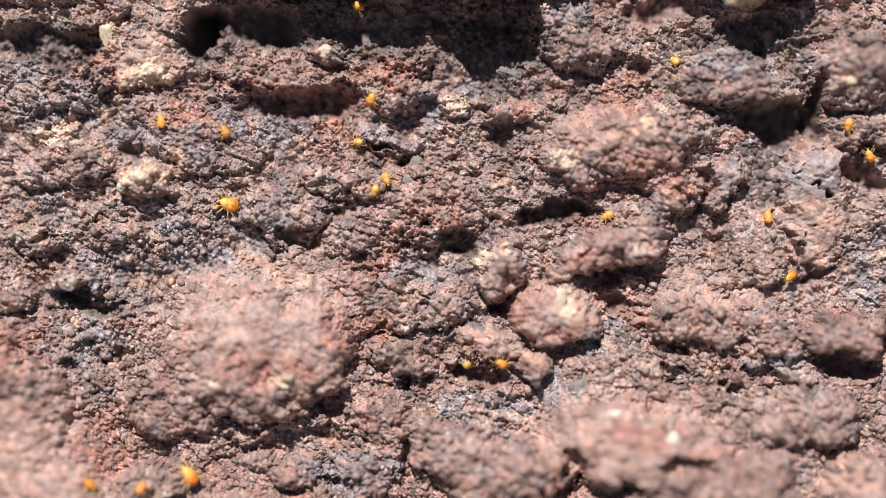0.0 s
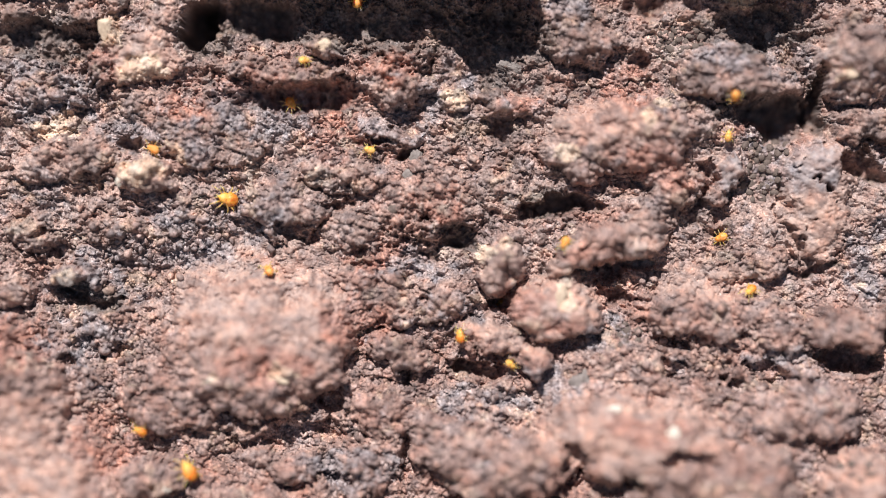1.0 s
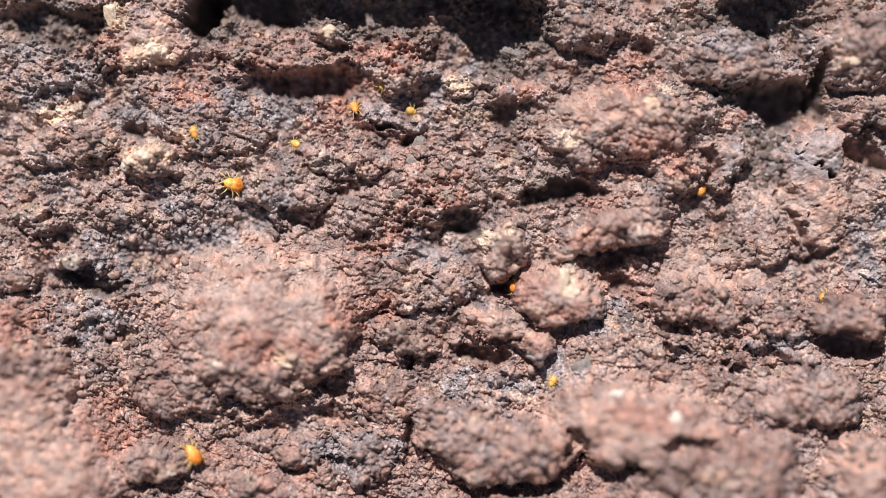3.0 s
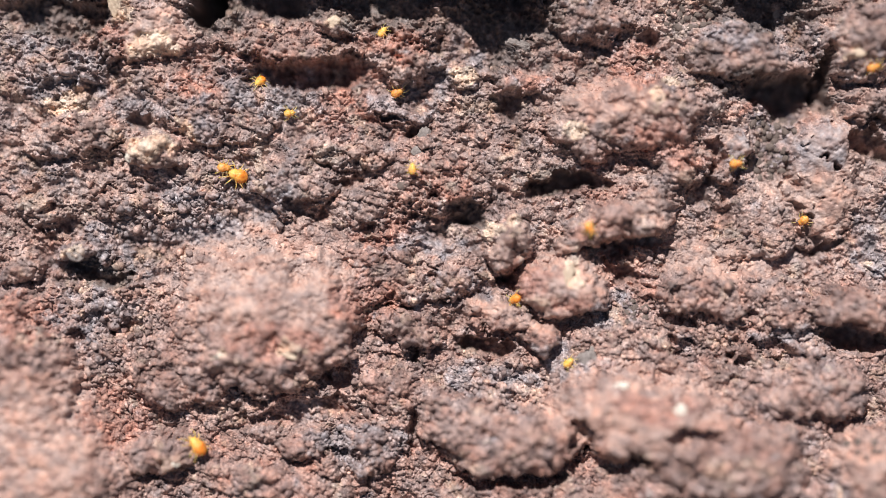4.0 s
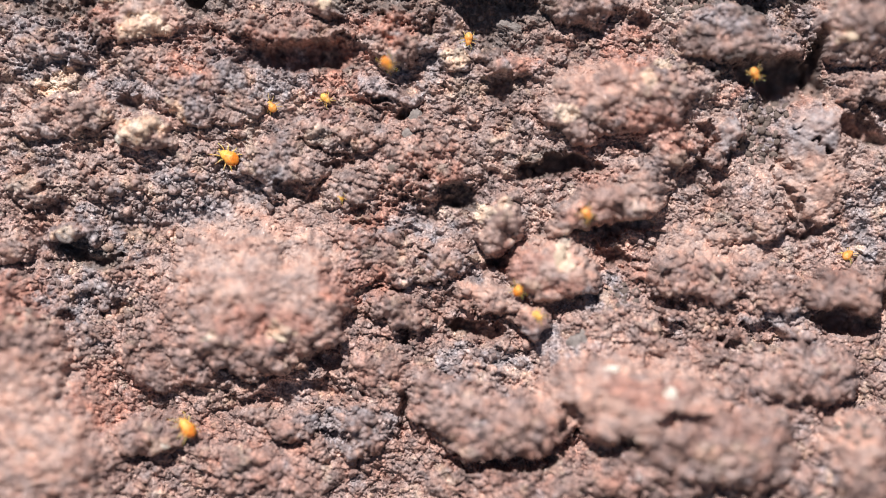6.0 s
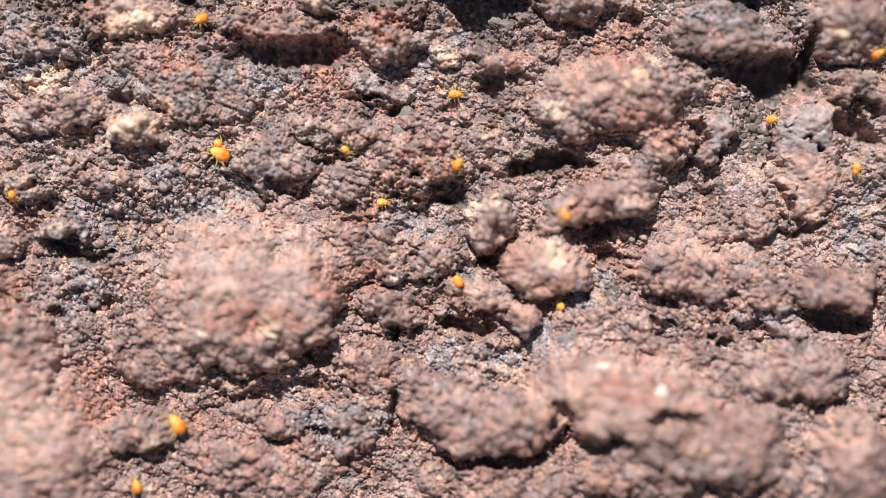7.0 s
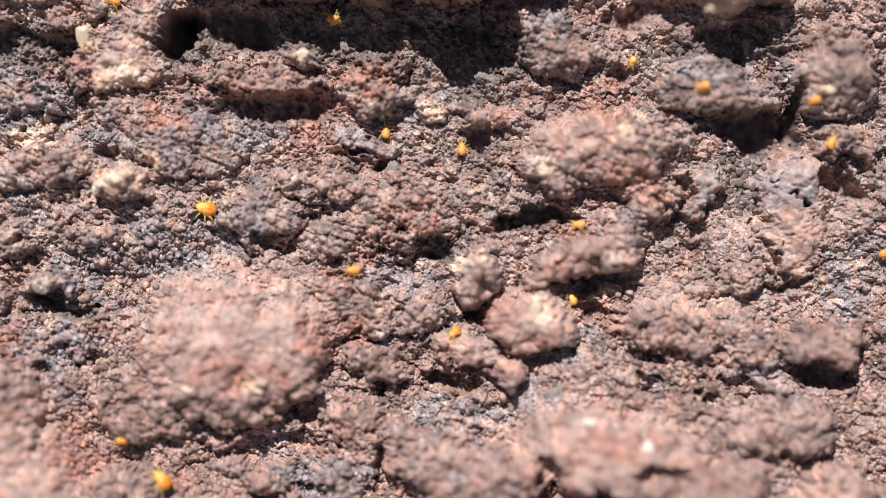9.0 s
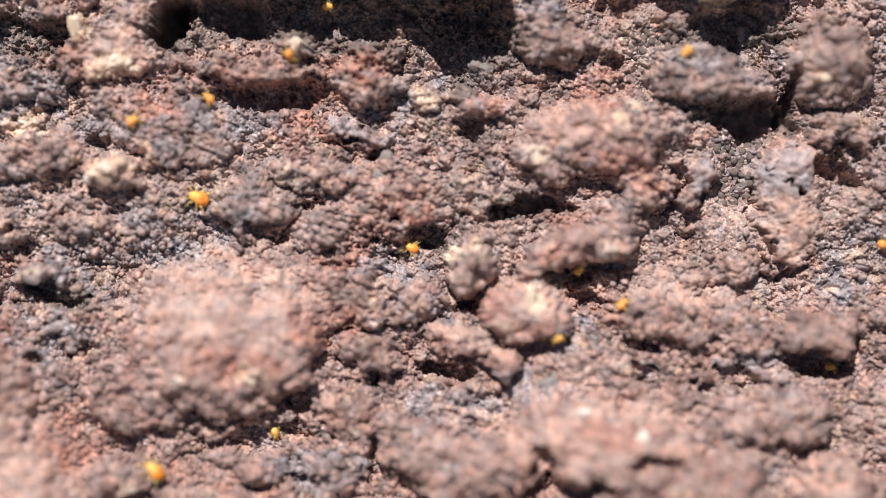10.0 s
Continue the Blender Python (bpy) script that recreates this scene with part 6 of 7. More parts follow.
    walk(MITES[17], [
        (0.00, on_rock(12.35, 11.46, -151, 2.4)), (0.10, on_rock(12.35, 11.46, -151, 2.4)), (0.20, on_rock(10.50, 10.47, -125)),
        (0.30, on_rock(10.72, 9.06, -52)), (0.40, on_rock(12.80, 7.62, -14)), (0.50, on_rock(13.91, 8.17, 26)), (0.60, on_rock(15.79, 9.06, 40)),
        (0.70, on_rock(16.65, 10.45, 45)), (0.80, on_rock(18.01, 11.29, 5)), (0.90, on_rock(18.76, 10.61, -75)), (1.00, on_rock(18.21, 9.32, -90)),
        (1.10, on_rock(18.49, 7.91, -56)), (1.20, on_rock(19.07, 7.83, -9)), (1.30, on_rock(19.01, 7.85, 45)), (1.40, on_rock(19.58, 8.33, 43)),
        (1.50, on_rock(19.71, 8.46, -37)), (1.60, on_rock(20.49, 7.14, -58)), (1.70, on_rock(20.64, 6.65, -129)), (1.80, on_rock(20.08, 6.47, -103)),
        (1.90, on_rock(20.57, 6.33, -100)), (2.00, on_rock(19.96, 5.66, -154)), (2.10, on_rock(18.40, 5.20, -185)),
        (2.20, on_rock(16.27, 5.97, -199)), (2.30, on_rock(15.01, 6.20, -154)), (2.40, on_rock(13.74, 4.76, -109)), (2.50, on_rock(14.32, 3.57, -61)),
        (2.60, on_rock(15.25, 2.23, -41)), (2.70, on_rock(15.97, 2.00, 39)), (3.80, on_rock(16.33, 4.40, 62)), (3.90, on_rock(17.03, 4.09, -18)),
        (4.00, on_rock(17.86, 3.71, 11)), (4.10, on_rock(18.34, 4.35, 80)), (4.20, on_rock(18.24, 5.34, 88)), (4.30, on_rock(18.37, 6.47, 72)),
        (4.40, on_rock(18.69, 7.72, 59)), (4.50, on_rock(19.28, 8.20, 40)), (4.60, on_rock(20.23, 8.92, 23)), (4.70, on_rock(21.38, 9.07, -7)),
        (4.80, on_rock(22.15, 8.59, -35)), (4.90, on_rock(21.94, 8.53, -113)), (5.00, on_rock(21.92, 8.07, -97)), (5.10, on_rock(21.67, 6.20, -126)),
        (5.20, on_rock(20.32, 5.61, -159)), (5.30, on_rock(19.30, 5.28, -201)), (5.40, on_rock(18.03, 6.50, -245)),
        (5.50, on_rock(18.15, 7.54, -297)), (5.60, on_rock(19.03, 8.61, -317)), (5.70, on_rock(19.88, 9.12, -397)),
        (6.80, on_rock(18.39, 5.62, -460)), (6.90, on_rock(19.13, 4.90, -380)), (7.00, on_rock(21.45, 5.21, -359)),
        (7.10, on_rock(22.34, 5.01, -279)), (7.26, on_rock(20.71, 8.18, -199, 2.4)), (7.66, on_rock(16.64, 3.96, -119, 2.4)),
        (7.80, on_rock(19.57, 4.98, -39)), (7.90, on_rock(18.31, 4.82, -119)), (8.00, on_rock(16.54, 6.88, -199)), (8.10, on_rock(16.52, 7.92, -279)),
        (8.20, on_rock(18.45, 9.72, -334)), (8.30, on_rock(19.70, 9.51, -381)), (8.40, on_rock(21.44, 8.38, -401)),
        (8.50, on_rock(21.28, 7.75, -481)), (8.62, on_rock(20.71, 8.18, -401, 2.4)), (8.88, on_rock(26.70, 4.75, -372, 2.4)),
        (9.00, on_rock(25.81, 7.18, -292)), (9.10, on_rock(26.73, 6.00, -372)), (9.20, on_rock(25.85, 3.66, -452)),
        (9.30, on_rock(26.70, 4.75, -372, 2.4)), (10.00, on_rock(26.70, 4.75, -372, 2.4)),])
    walk(MITES[18], [
        (0.00, on_rock(-15.21, 13.53, -58, 2.4)), (0.20, on_rock(-13.13, 10.22, -42)), (0.30, on_rock(-12.01, 10.66, 13)),
        (0.40, on_rock(-9.66, 11.01, 7)), (0.50, on_rock(-9.08, 11.14, 15)), (0.60, on_rock(-8.60, 11.32, 18)), (0.70, on_rock(-8.40, 11.44, 18)),
        (0.80, on_rock(-8.62, 11.40, 98)), (0.90, on_rock(-8.79, 11.55, 98)), (1.00, on_rock(-8.74, 11.38, 18)), (1.10, on_rock(-8.68, 11.26, -1)),
        (1.20, on_rock(-8.11, 11.40, 28)), (1.30, on_rock(-8.13, 11.63, -52)), (1.40, on_rock(-8.22, 11.15, -107)),
        (1.50, on_rock(-8.27, 10.87, -34)), (1.60, on_rock(-6.76, 10.11, -19)), (1.70, on_rock(-6.00, 10.01, -64)),
        (1.80, on_rock(-5.92, 8.41, -100)), (1.90, on_rock(-6.44, 7.89, -125)), (2.00, on_rock(-7.50, 6.63, -94)), (2.10, on_rock(-6.71, 5.70, -31)),
        (2.20, on_rock(-4.75, 4.93, -9)), (2.30, on_rock(-3.58, 5.17, 24)), (2.40, on_rock(-2.69, 5.84, 56)), (2.50, on_rock(-2.38, 7.00, 79)),
        (2.60, on_rock(-2.26, 8.17, 102)), (2.70, on_rock(-2.64, 8.24, 130)), (3.80, on_rock(-4.96, 11.36, 127)), (3.90, on_rock(-4.84, 11.13, 47)),
        (4.00, on_rock(-4.25, 11.79, 61)), (4.10, on_rock(-3.83, 12.65, 84)), (4.20, on_rock(-4.04, 13.45, 147)),
        (4.32, on_rock(-6.21, 14.25, 161, 2.4)), (8.18, on_rock(-6.21, 14.25, 140, 2.4)), (8.30, on_rock(-6.66, 14.56, 60)),
        (8.60, on_rock(-5.50, 15.00, 28)), (8.70, on_rock(-5.69, 15.06, 28)), (8.80, on_rock(-5.41, 14.98, 7)), (8.90, on_rock(-5.27, 15.15, 7)),
        (9.00, on_rock(-5.56, 14.86, -73)), (9.10, on_rock(-5.74, 14.61, 2)), (9.20, on_rock(-4.55, 14.96, 5)), (9.30, on_rock(-4.81, 14.72, 85)),
        (9.40, on_rock(-5.21, 14.98, 165)), (9.50, on_rock(-5.59, 14.76, 207)), (9.60, on_rock(-5.94, 14.61, 189)),
        (9.70, on_rock(-6.21, 14.65, 114)), (9.80, on_rock(-6.08, 14.94, 95)), (9.90, on_rock(-6.23, 15.02, 15)), (10.00, on_rock(-5.45, 14.96, -8)),])
    walk(MITES[19], [
        (0.00, on_rock(7.35, 2.46, -95, 2.4)), (0.05, on_rock(7.35, 2.46, -95, 2.4)), (0.20, on_rock(7.09, -0.81, -80)),
        (0.30, on_rock(8.08, -1.41, -11)), (0.40, on_rock(9.70, -1.33, 17)), (0.50, on_rock(11.13, -0.47, 67)), (0.60, on_rock(11.31, 1.76, 111)),
        (0.70, on_rock(10.42, 1.97, 191)), (0.80, on_rock(8.39, 0.65, 216)), (0.90, on_rock(8.10, 0.33, 228)), (1.00, on_rock(7.70, -0.07, 253)),
        (1.10, on_rock(7.69, -0.91, 319)), (1.20, on_rock(8.95, -1.19, 354)), (1.30, on_rock(9.50, -1.11, 390)), (1.40, on_rock(10.20, -0.46, 431)),
        (1.50, on_rock(10.25, 0.61, 478)), (1.60, on_rock(9.12, 1.86, 521)), (1.70, on_rock(7.62, 1.48, 584)), (1.80, on_rock(6.88, -0.20, 635)),
        (1.90, on_rock(7.85, -1.31, 715)), (2.00, on_rock(9.35, -0.29, 757)), (2.10, on_rock(10.31, 0.53, 822)), (2.20, on_rock(9.07, 1.26, 885)),
        (2.30, on_rock(7.50, 1.27, 862)), (2.42, on_rock(7.35, 2.46, 942, 2.4)), (9.48, on_rock(14.53, -8.07, 1014, 2.4)),
        (9.60, on_rock(12.59, -8.87, 934)), (9.70, on_rock(11.30, -7.16, 854)), (10.00, on_rock(13.15, -3.76, 781)),])
    walk(MITES[20], [
        (0.00, on_rock(-12.75, -12.58, 180, 2.4)), (0.10, on_rock(-12.75, -12.58, 180, 2.4)), (0.20, on_rock(-14.95, -12.69, 225)),
        (0.30, on_rock(-14.47, -14.28, 288)), (0.40, on_rock(-14.62, -13.98, 208)), (0.50, on_rock(-14.99, -13.95, 208)),
        (0.60, on_rock(-14.68, -13.81, 128)), (0.80, on_rock(-15.66, -12.95, 135)), (0.90, on_rock(-16.60, -11.89, 156)),
        (1.00, on_rock(-18.79, -11.52, 170)), (1.10, on_rock(-18.94, -11.45, 242)), (1.20, on_rock(-19.38, -12.71, 271)),
        (1.30, on_rock(-18.92, -14.19, 316)), (1.40, on_rock(-17.03, -15.14, 346)), (1.50, on_rock(-16.39, -14.81, 387)),
        (1.60, on_rock(-15.96, -14.60, 430)), (1.70, on_rock(-16.20, -14.24, 510)), (1.80, on_rock(-16.33, -14.49, 590)),
        (1.90, on_rock(-16.03, -14.53, 670)), (2.00, on_rock(-15.64, -14.66, 670)), (2.10, on_rock(-15.87, -14.66, 590)),
        (2.20, on_rock(-16.08, -14.71, 617)), (2.30, on_rock(-15.92, -14.95, 697)), (2.47, on_rock(-12.75, -12.58, 756, 2.4)),
        (3.92, on_rock(-12.75, -12.58, 676, 2.4)), (4.10, on_rock(-13.85, -16.88, 630)), (4.20, on_rock(-12.99, -15.43, 710)),
        (4.30, on_rock(-12.18, -15.24, 717)), (4.40, on_rock(-11.93, -15.46, 655)), (4.50, on_rock(-11.89, -16.04, 616)),
        (4.60, on_rock(-12.52, -17.59, 623)), (4.76, on_rock(-12.24, -20.80, 588, 2.4)), (5.06, on_rock(-15.52, -20.80, 508, 2.4)),
        (5.20, on_rock(-15.79, -18.08, 457)), (5.30, on_rock(-16.17, -17.93, 537)), (5.44, on_rock(-15.89, -20.80, 596, 2.4)),
        (6.86, on_rock(-18.05, -20.80, 516, 2.4)), (7.00, on_rock(-18.37, -18.04, 466)), (7.10, on_rock(-19.09, -18.40, 546)),
        (7.22, on_rock(-18.82, -20.80, 466, 2.4)), (8.48, on_rock(-18.30, -8.78, 440, 2.4)), (8.60, on_rock(-16.97, -9.38, 360)),
        (8.70, on_rock(-17.58, -9.22, 289)), (8.80, on_rock(-16.78, -10.24, 280)), (8.90, on_rock(-17.15, -11.71, 200)),
        (9.20, on_rock(-20.80, -11.20, 125)), (9.30, on_rock(-18.76, -9.63, 46)), (9.40, on_rock(-18.30, -8.78, 79, 2.4)),
        (10.00, on_rock(-18.30, -8.78, 79, 2.4)),])
    walk(MITES[21], [
        (0.00, on_rock(22.39, 0.04, 60, 2.4)), (0.10, on_rock(22.39, 0.04, 60, 2.4)), (0.20, on_rock(23.07, 1.15, -20)),
        (0.30, on_rock(22.27, -0.79, -56)), (0.40, on_rock(24.77, -1.41, 8)), (0.50, on_rock(26.62, -0.20, 55)), (0.70, on_rock(27.42, 2.53, 87)),
        (0.82, on_rock(26.70, 4.75, 167, 2.4)), (1.08, on_rock(22.39, 0.04, 203, 2.4)), (1.20, on_rock(21.60, 2.57, 123)),
        (1.30, on_rock(23.23, 1.48, 203)), (1.42, on_rock(22.39, 0.04, 220, 2.4)), (1.80, on_rock(21.51, 0.01, 140)),
        (1.90, on_rock(22.56, 2.08, 60)), (2.02, on_rock(22.39, 0.04, 79, 2.4)), (8.08, on_rock(23.78, 8.96, 75, 2.4)),
        (8.20, on_rock(24.91, 9.75, 14)), (8.30, on_rock(26.80, 9.70, -66)), (8.44, on_rock(23.78, 8.96, -146, 2.4)),
        (8.80, on_rock(24.67, 10.96, -226)), (8.90, on_rock(25.10, 10.31, -146)), (9.20, on_rock(22.40, 9.42, -153)),
        (9.30, on_rock(22.13, 8.83, -122)), (9.40, on_rock(20.73, 6.89, -136)), (9.50, on_rock(19.18, 5.88, -158)),
        (9.60, on_rock(17.66, 5.61, -202)), (9.70, on_rock(16.78, 6.76, -122)), (9.83, on_rock(16.64, 3.96, -95, 2.4)),
        (10.00, on_rock(16.64, 3.96, -95, 2.4)),])
    walk(MITES[22], [
        (0.00, on_rock(16.09, 1.46, -82, 2.4)), (0.09, on_rock(16.09, 1.46, -82, 2.4)), (0.20, on_rock(16.48, -1.02, -113)),
        (0.30, on_rock(15.43, -0.28, -182)), (0.40, on_rock(13.07, -0.90, -143)), (0.50, on_rock(12.55, -2.42, -155)),
        (0.62, on_rock(11.42, -1.67, -110, 2.4)), (1.77, on_rock(8.27, -13.94, -113, 2.4)), (2.00, on_rock(8.51, -9.21, -193)),
        (2.10, on_rock(9.59, -8.60, -273)), (2.20, on_rock(11.25, -7.15, -313)), (2.30, on_rock(11.97, -5.96, -248)),
        (2.40, on_rock(10.76, -6.02, -198)), (2.50, on_rock(9.62, -5.21, -175)), (2.60, on_rock(7.80, -6.24, -128)),
        (2.70, on_rock(7.21, -8.26, -112)), (3.80, on_rock(6.16, -10.45, -114)), (3.90, on_rock(6.42, -10.13, -34)), (4.00, on_rock(7.43, -9.00, 46)),
        (4.10, on_rock(8.23, -7.90, 89)), (4.20, on_rock(7.37, -6.72, 165)), (4.30, on_rock(6.42, -7.42, 245)), (4.40, on_rock(6.36, -9.49, 252)),
        (4.50, on_rock(5.49, -10.09, 252)), (4.60, on_rock(5.98, -10.47, 332)), (4.70, on_rock(6.94, -9.98, 412)), (4.80, on_rock(6.27, -9.20, 492)),
        (4.90, on_rock(5.34, -8.26, 464)), (5.00, on_rock(5.61, -6.57, 412)), (5.10, on_rock(6.97, -6.39, 369)), (5.20, on_rock(7.70, -6.08, 388)),
        (5.30, on_rock(7.66, -5.81, 468)), (5.40, on_rock(7.23, -5.44, 515)), (5.50, on_rock(6.58, -5.33, 563)), (5.60, on_rock(5.76, -6.22, 578)),
        (5.70, on_rock(5.01, -6.58, 658)), (6.80, on_rock(10.56, -7.78, 708)), (6.90, on_rock(9.36, -7.47, 788)), (7.00, on_rock(8.07, -6.54, 846)),
        (7.10, on_rock(7.97, -5.63, 826)), (7.20, on_rock(7.71, -5.30, 788)), (7.30, on_rock(8.22, -5.21, 708)), (7.40, on_rock(8.87, -5.58, 691)),
        (7.50, on_rock(9.00, -5.64, 669)), (7.60, on_rock(9.15, -5.93, 657)), (7.70, on_rock(9.28, -6.13, 668)), (7.80, on_rock(9.56, -6.42, 673)),
        (7.90, on_rock(9.62, -6.49, 753)), (8.00, on_rock(10.47, -4.85, 799)), (8.10, on_rock(10.19, -3.24, 848)), (8.20, on_rock(9.22, -3.17, 927)),
        (8.30, on_rock(8.73, -4.12, 978)), (8.40, on_rock(8.31, -6.60, 992)), (8.50, on_rock(8.75, -7.05, 1072)), (8.60, on_rock(11.30, -6.86, 1092)),
        (8.70, on_rock(12.19, -6.36, 1136)), (8.80, on_rock(12.36, -5.35, 1193)), (8.90, on_rock(11.44, -4.55, 1218)),
        (9.00, on_rock(9.56, -2.79, 1204)), (9.10, on_rock(10.42, -3.16, 1124)), (9.20, on_rock(12.57, -3.66, 1044)),
        (9.30, on_rock(13.52, -5.61, 992)), (9.40, on_rock(12.69, -6.39, 941)), (9.50, on_rock(11.85, -7.09, 910)),
        (9.60, on_rock(10.89, -6.67, 853)), (9.70, on_rock(10.61, -5.77, 858)), (9.80, on_rock(9.84, -5.73, 816)), (9.90, on_rock(10.46, -4.43, 896)),
        (10.00, on_rock(9.01, -5.65, 942)),])
    walk(MITES[23], [
        (0.00, on_rock(-9.07, 9.18, 59, 2.4)), (0.30, on_rock(-9.07, 9.18, 59, 2.4)), (0.40, on_rock(-8.09, 10.78, 65)),
        (0.50, on_rock(-8.09, 11.49, 145)), (0.62, on_rock(-9.07, 9.18, 144, 2.4)), (1.40, on_rock(-9.14, 12.25, 107)),
        (1.50, on_rock(-10.23, 13.24, 103)), (1.60, on_rock(-9.50, 14.25, 33)), (1.70, on_rock(-8.39, 14.55, 2)), (1.80, on_rock(-6.87, 14.44, -7)),
        (1.90, on_rock(-6.31, 14.37, -32)), (2.00, on_rock(-5.36, 13.53, -61)), (2.10, on_rock(-4.81, 11.73, -98)),
        (2.20, on_rock(-5.85, 9.64, -111)), (2.30, on_rock(-5.74, 8.82, -125)), (2.40, on_rock(-6.74, 8.38, -112)),
        (2.50, on_rock(-6.50, 7.46, -122)), (2.60, on_rock(-7.32, 7.79, -42)), (2.70, on_rock(-5.55, 7.70, -56)), (3.80, on_rock(-6.93, 7.19, -91)),
        (3.90, on_rock(-5.57, 7.30, -11)), (4.00, on_rock(-3.43, 8.22, 36)), (4.10, on_rock(-3.60, 8.58, -44)),
        (4.26, on_rock(-2.00, 5.68, -61, 2.4)), (4.88, on_rock(-2.00, 5.68, 19, 2.4)), (5.00, on_rock(-1.70, 8.00, 87)),
        (5.10, on_rock(-1.97, 6.59, 167)), (5.20, on_rock(-2.85, 6.14, 197)), (5.30, on_rock(-4.23, 5.86, 277)),
        (5.42, on_rock(-2.00, 5.68, 197, 2.4)), (8.18, on_rock(-6.21, 14.25, 117, 2.4)), (8.30, on_rock(-5.44, 14.58, 37)),
        (8.40, on_rock(-5.41, 14.58, 117)), (8.50, on_rock(-5.92, 14.81, 174)), (8.60, on_rock(-6.14, 14.63, 237)),
        (8.70, on_rock(-6.14, 14.53, 221)), (8.80, on_rock(-6.43, 14.42, 141)), (8.90, on_rock(-6.13, 14.92, 61)), (9.10, on_rock(-5.16, 14.93, -19)),
        (9.20, on_rock(-5.21, 14.62, -99)), (9.30, on_rock(-5.41, 14.43, -154)), (9.40, on_rock(-5.75, 14.36, -234)),
        (9.60, on_rock(-5.34, 14.93, -278)), (9.70, on_rock(-5.63, 14.99, -198)), (9.80, on_rock(-6.60, 14.05, -144)),
        (9.90, on_rock(-7.61, 13.53, -113)), (10.00, on_rock(-7.67, 11.84, -88)),])
    walk(MITES[24], [
        (0.00, on_rock(3.59, -3.94, 148, 2.4)), (0.30, on_rock(3.59, -3.94, 148, 2.4)), (0.40, on_rock(1.78, -2.83, 129)),
        (0.50, on_rock(2.00, -1.97, 49)), (0.80, on_rock(5.47, -3.84, -31)), (0.90, on_rock(5.19, -4.86, -111)),
        (1.02, on_rock(3.59, -3.94, -126, 2.4)), (1.88, on_rock(2.89, -8.00, -107, 2.4)), (2.00, on_rock(2.36, -7.96, -27)),
        (2.10, on_rock(4.19, -7.75, 30)), (2.20, on_rock(5.67, -6.30, 55)), (2.30, on_rock(5.94, -5.47, 131)), (2.42, on_rock(3.59, -3.94, 211, 2.4)),
        (8.40, on_rock(8.27, -13.94, 291, 2.4)), (8.60, on_rock(9.61, -9.83, 371)), (8.70, on_rock(10.04, -9.04, 377)),
        (8.92, on_rock(14.53, -8.07, 438, 2.4)), (9.16, on_rock(11.04, -3.27, 518, 2.4)), (9.40, on_rock(8.82, -8.22, 598)),
        (9.50, on_rock(9.39, -8.63, 678)), (9.74, on_rock(14.53, -8.07, 725, 2.4)), (10.00, on_rock(14.53, -8.07, 725, 2.4)),])
    walk(MITES[25], [
        (0.00, on_rock(-4.60, -0.86, 129, 2.4)), (0.30, on_rock(-4.60, -0.86, 129, 2.4)), (0.40, on_rock(-5.73, 0.49, 187)),
        (0.50, on_rock(-6.34, -1.06, 267)), (0.62, on_rock(-4.60, -0.86, 187, 2.4)), (1.88, on_rock(-8.89, 1.18, 156, 2.4)),
        (2.00, on_rock(-7.10, 0.23, 76)), (2.10, on_rock(-5.28, 0.91, 3)), (2.20, on_rock(-3.02, 0.47, 60)), (2.30, on_rock(-4.66, 1.91, 140)),
        (2.42, on_rock(-7.00, 2.68, 162, 2.4)), (7.28, on_rock(-7.00, 2.68, 82, 2.4)), (7.40, on_rock(-6.60, 3.05, 2)),
        (7.50, on_rock(-6.24, 1.95, -78)), (7.80, on_rock(-7.15, 1.61, -158)), (7.90, on_rock(-7.33, 2.76, -238)),
        (8.02, on_rock(-7.00, 2.68, -318, 2.4)), (8.28, on_rock(-4.60, -0.86, -398, 2.4)), (8.40, on_rock(-5.62, -0.06, -318)),
        (8.50, on_rock(-6.95, 1.58, -242)), (8.62, on_rock(-7.00, 2.68, -238, 2.4)), (9.20, on_rock(-7.99, 3.27, -241)),
        (9.30, on_rock(-8.00, 4.54, -321)), (9.40, on_rock(-7.00, 2.68, -401, 2.4)), (10.00, on_rock(-7.00, 2.68, -401, 2.4)),])
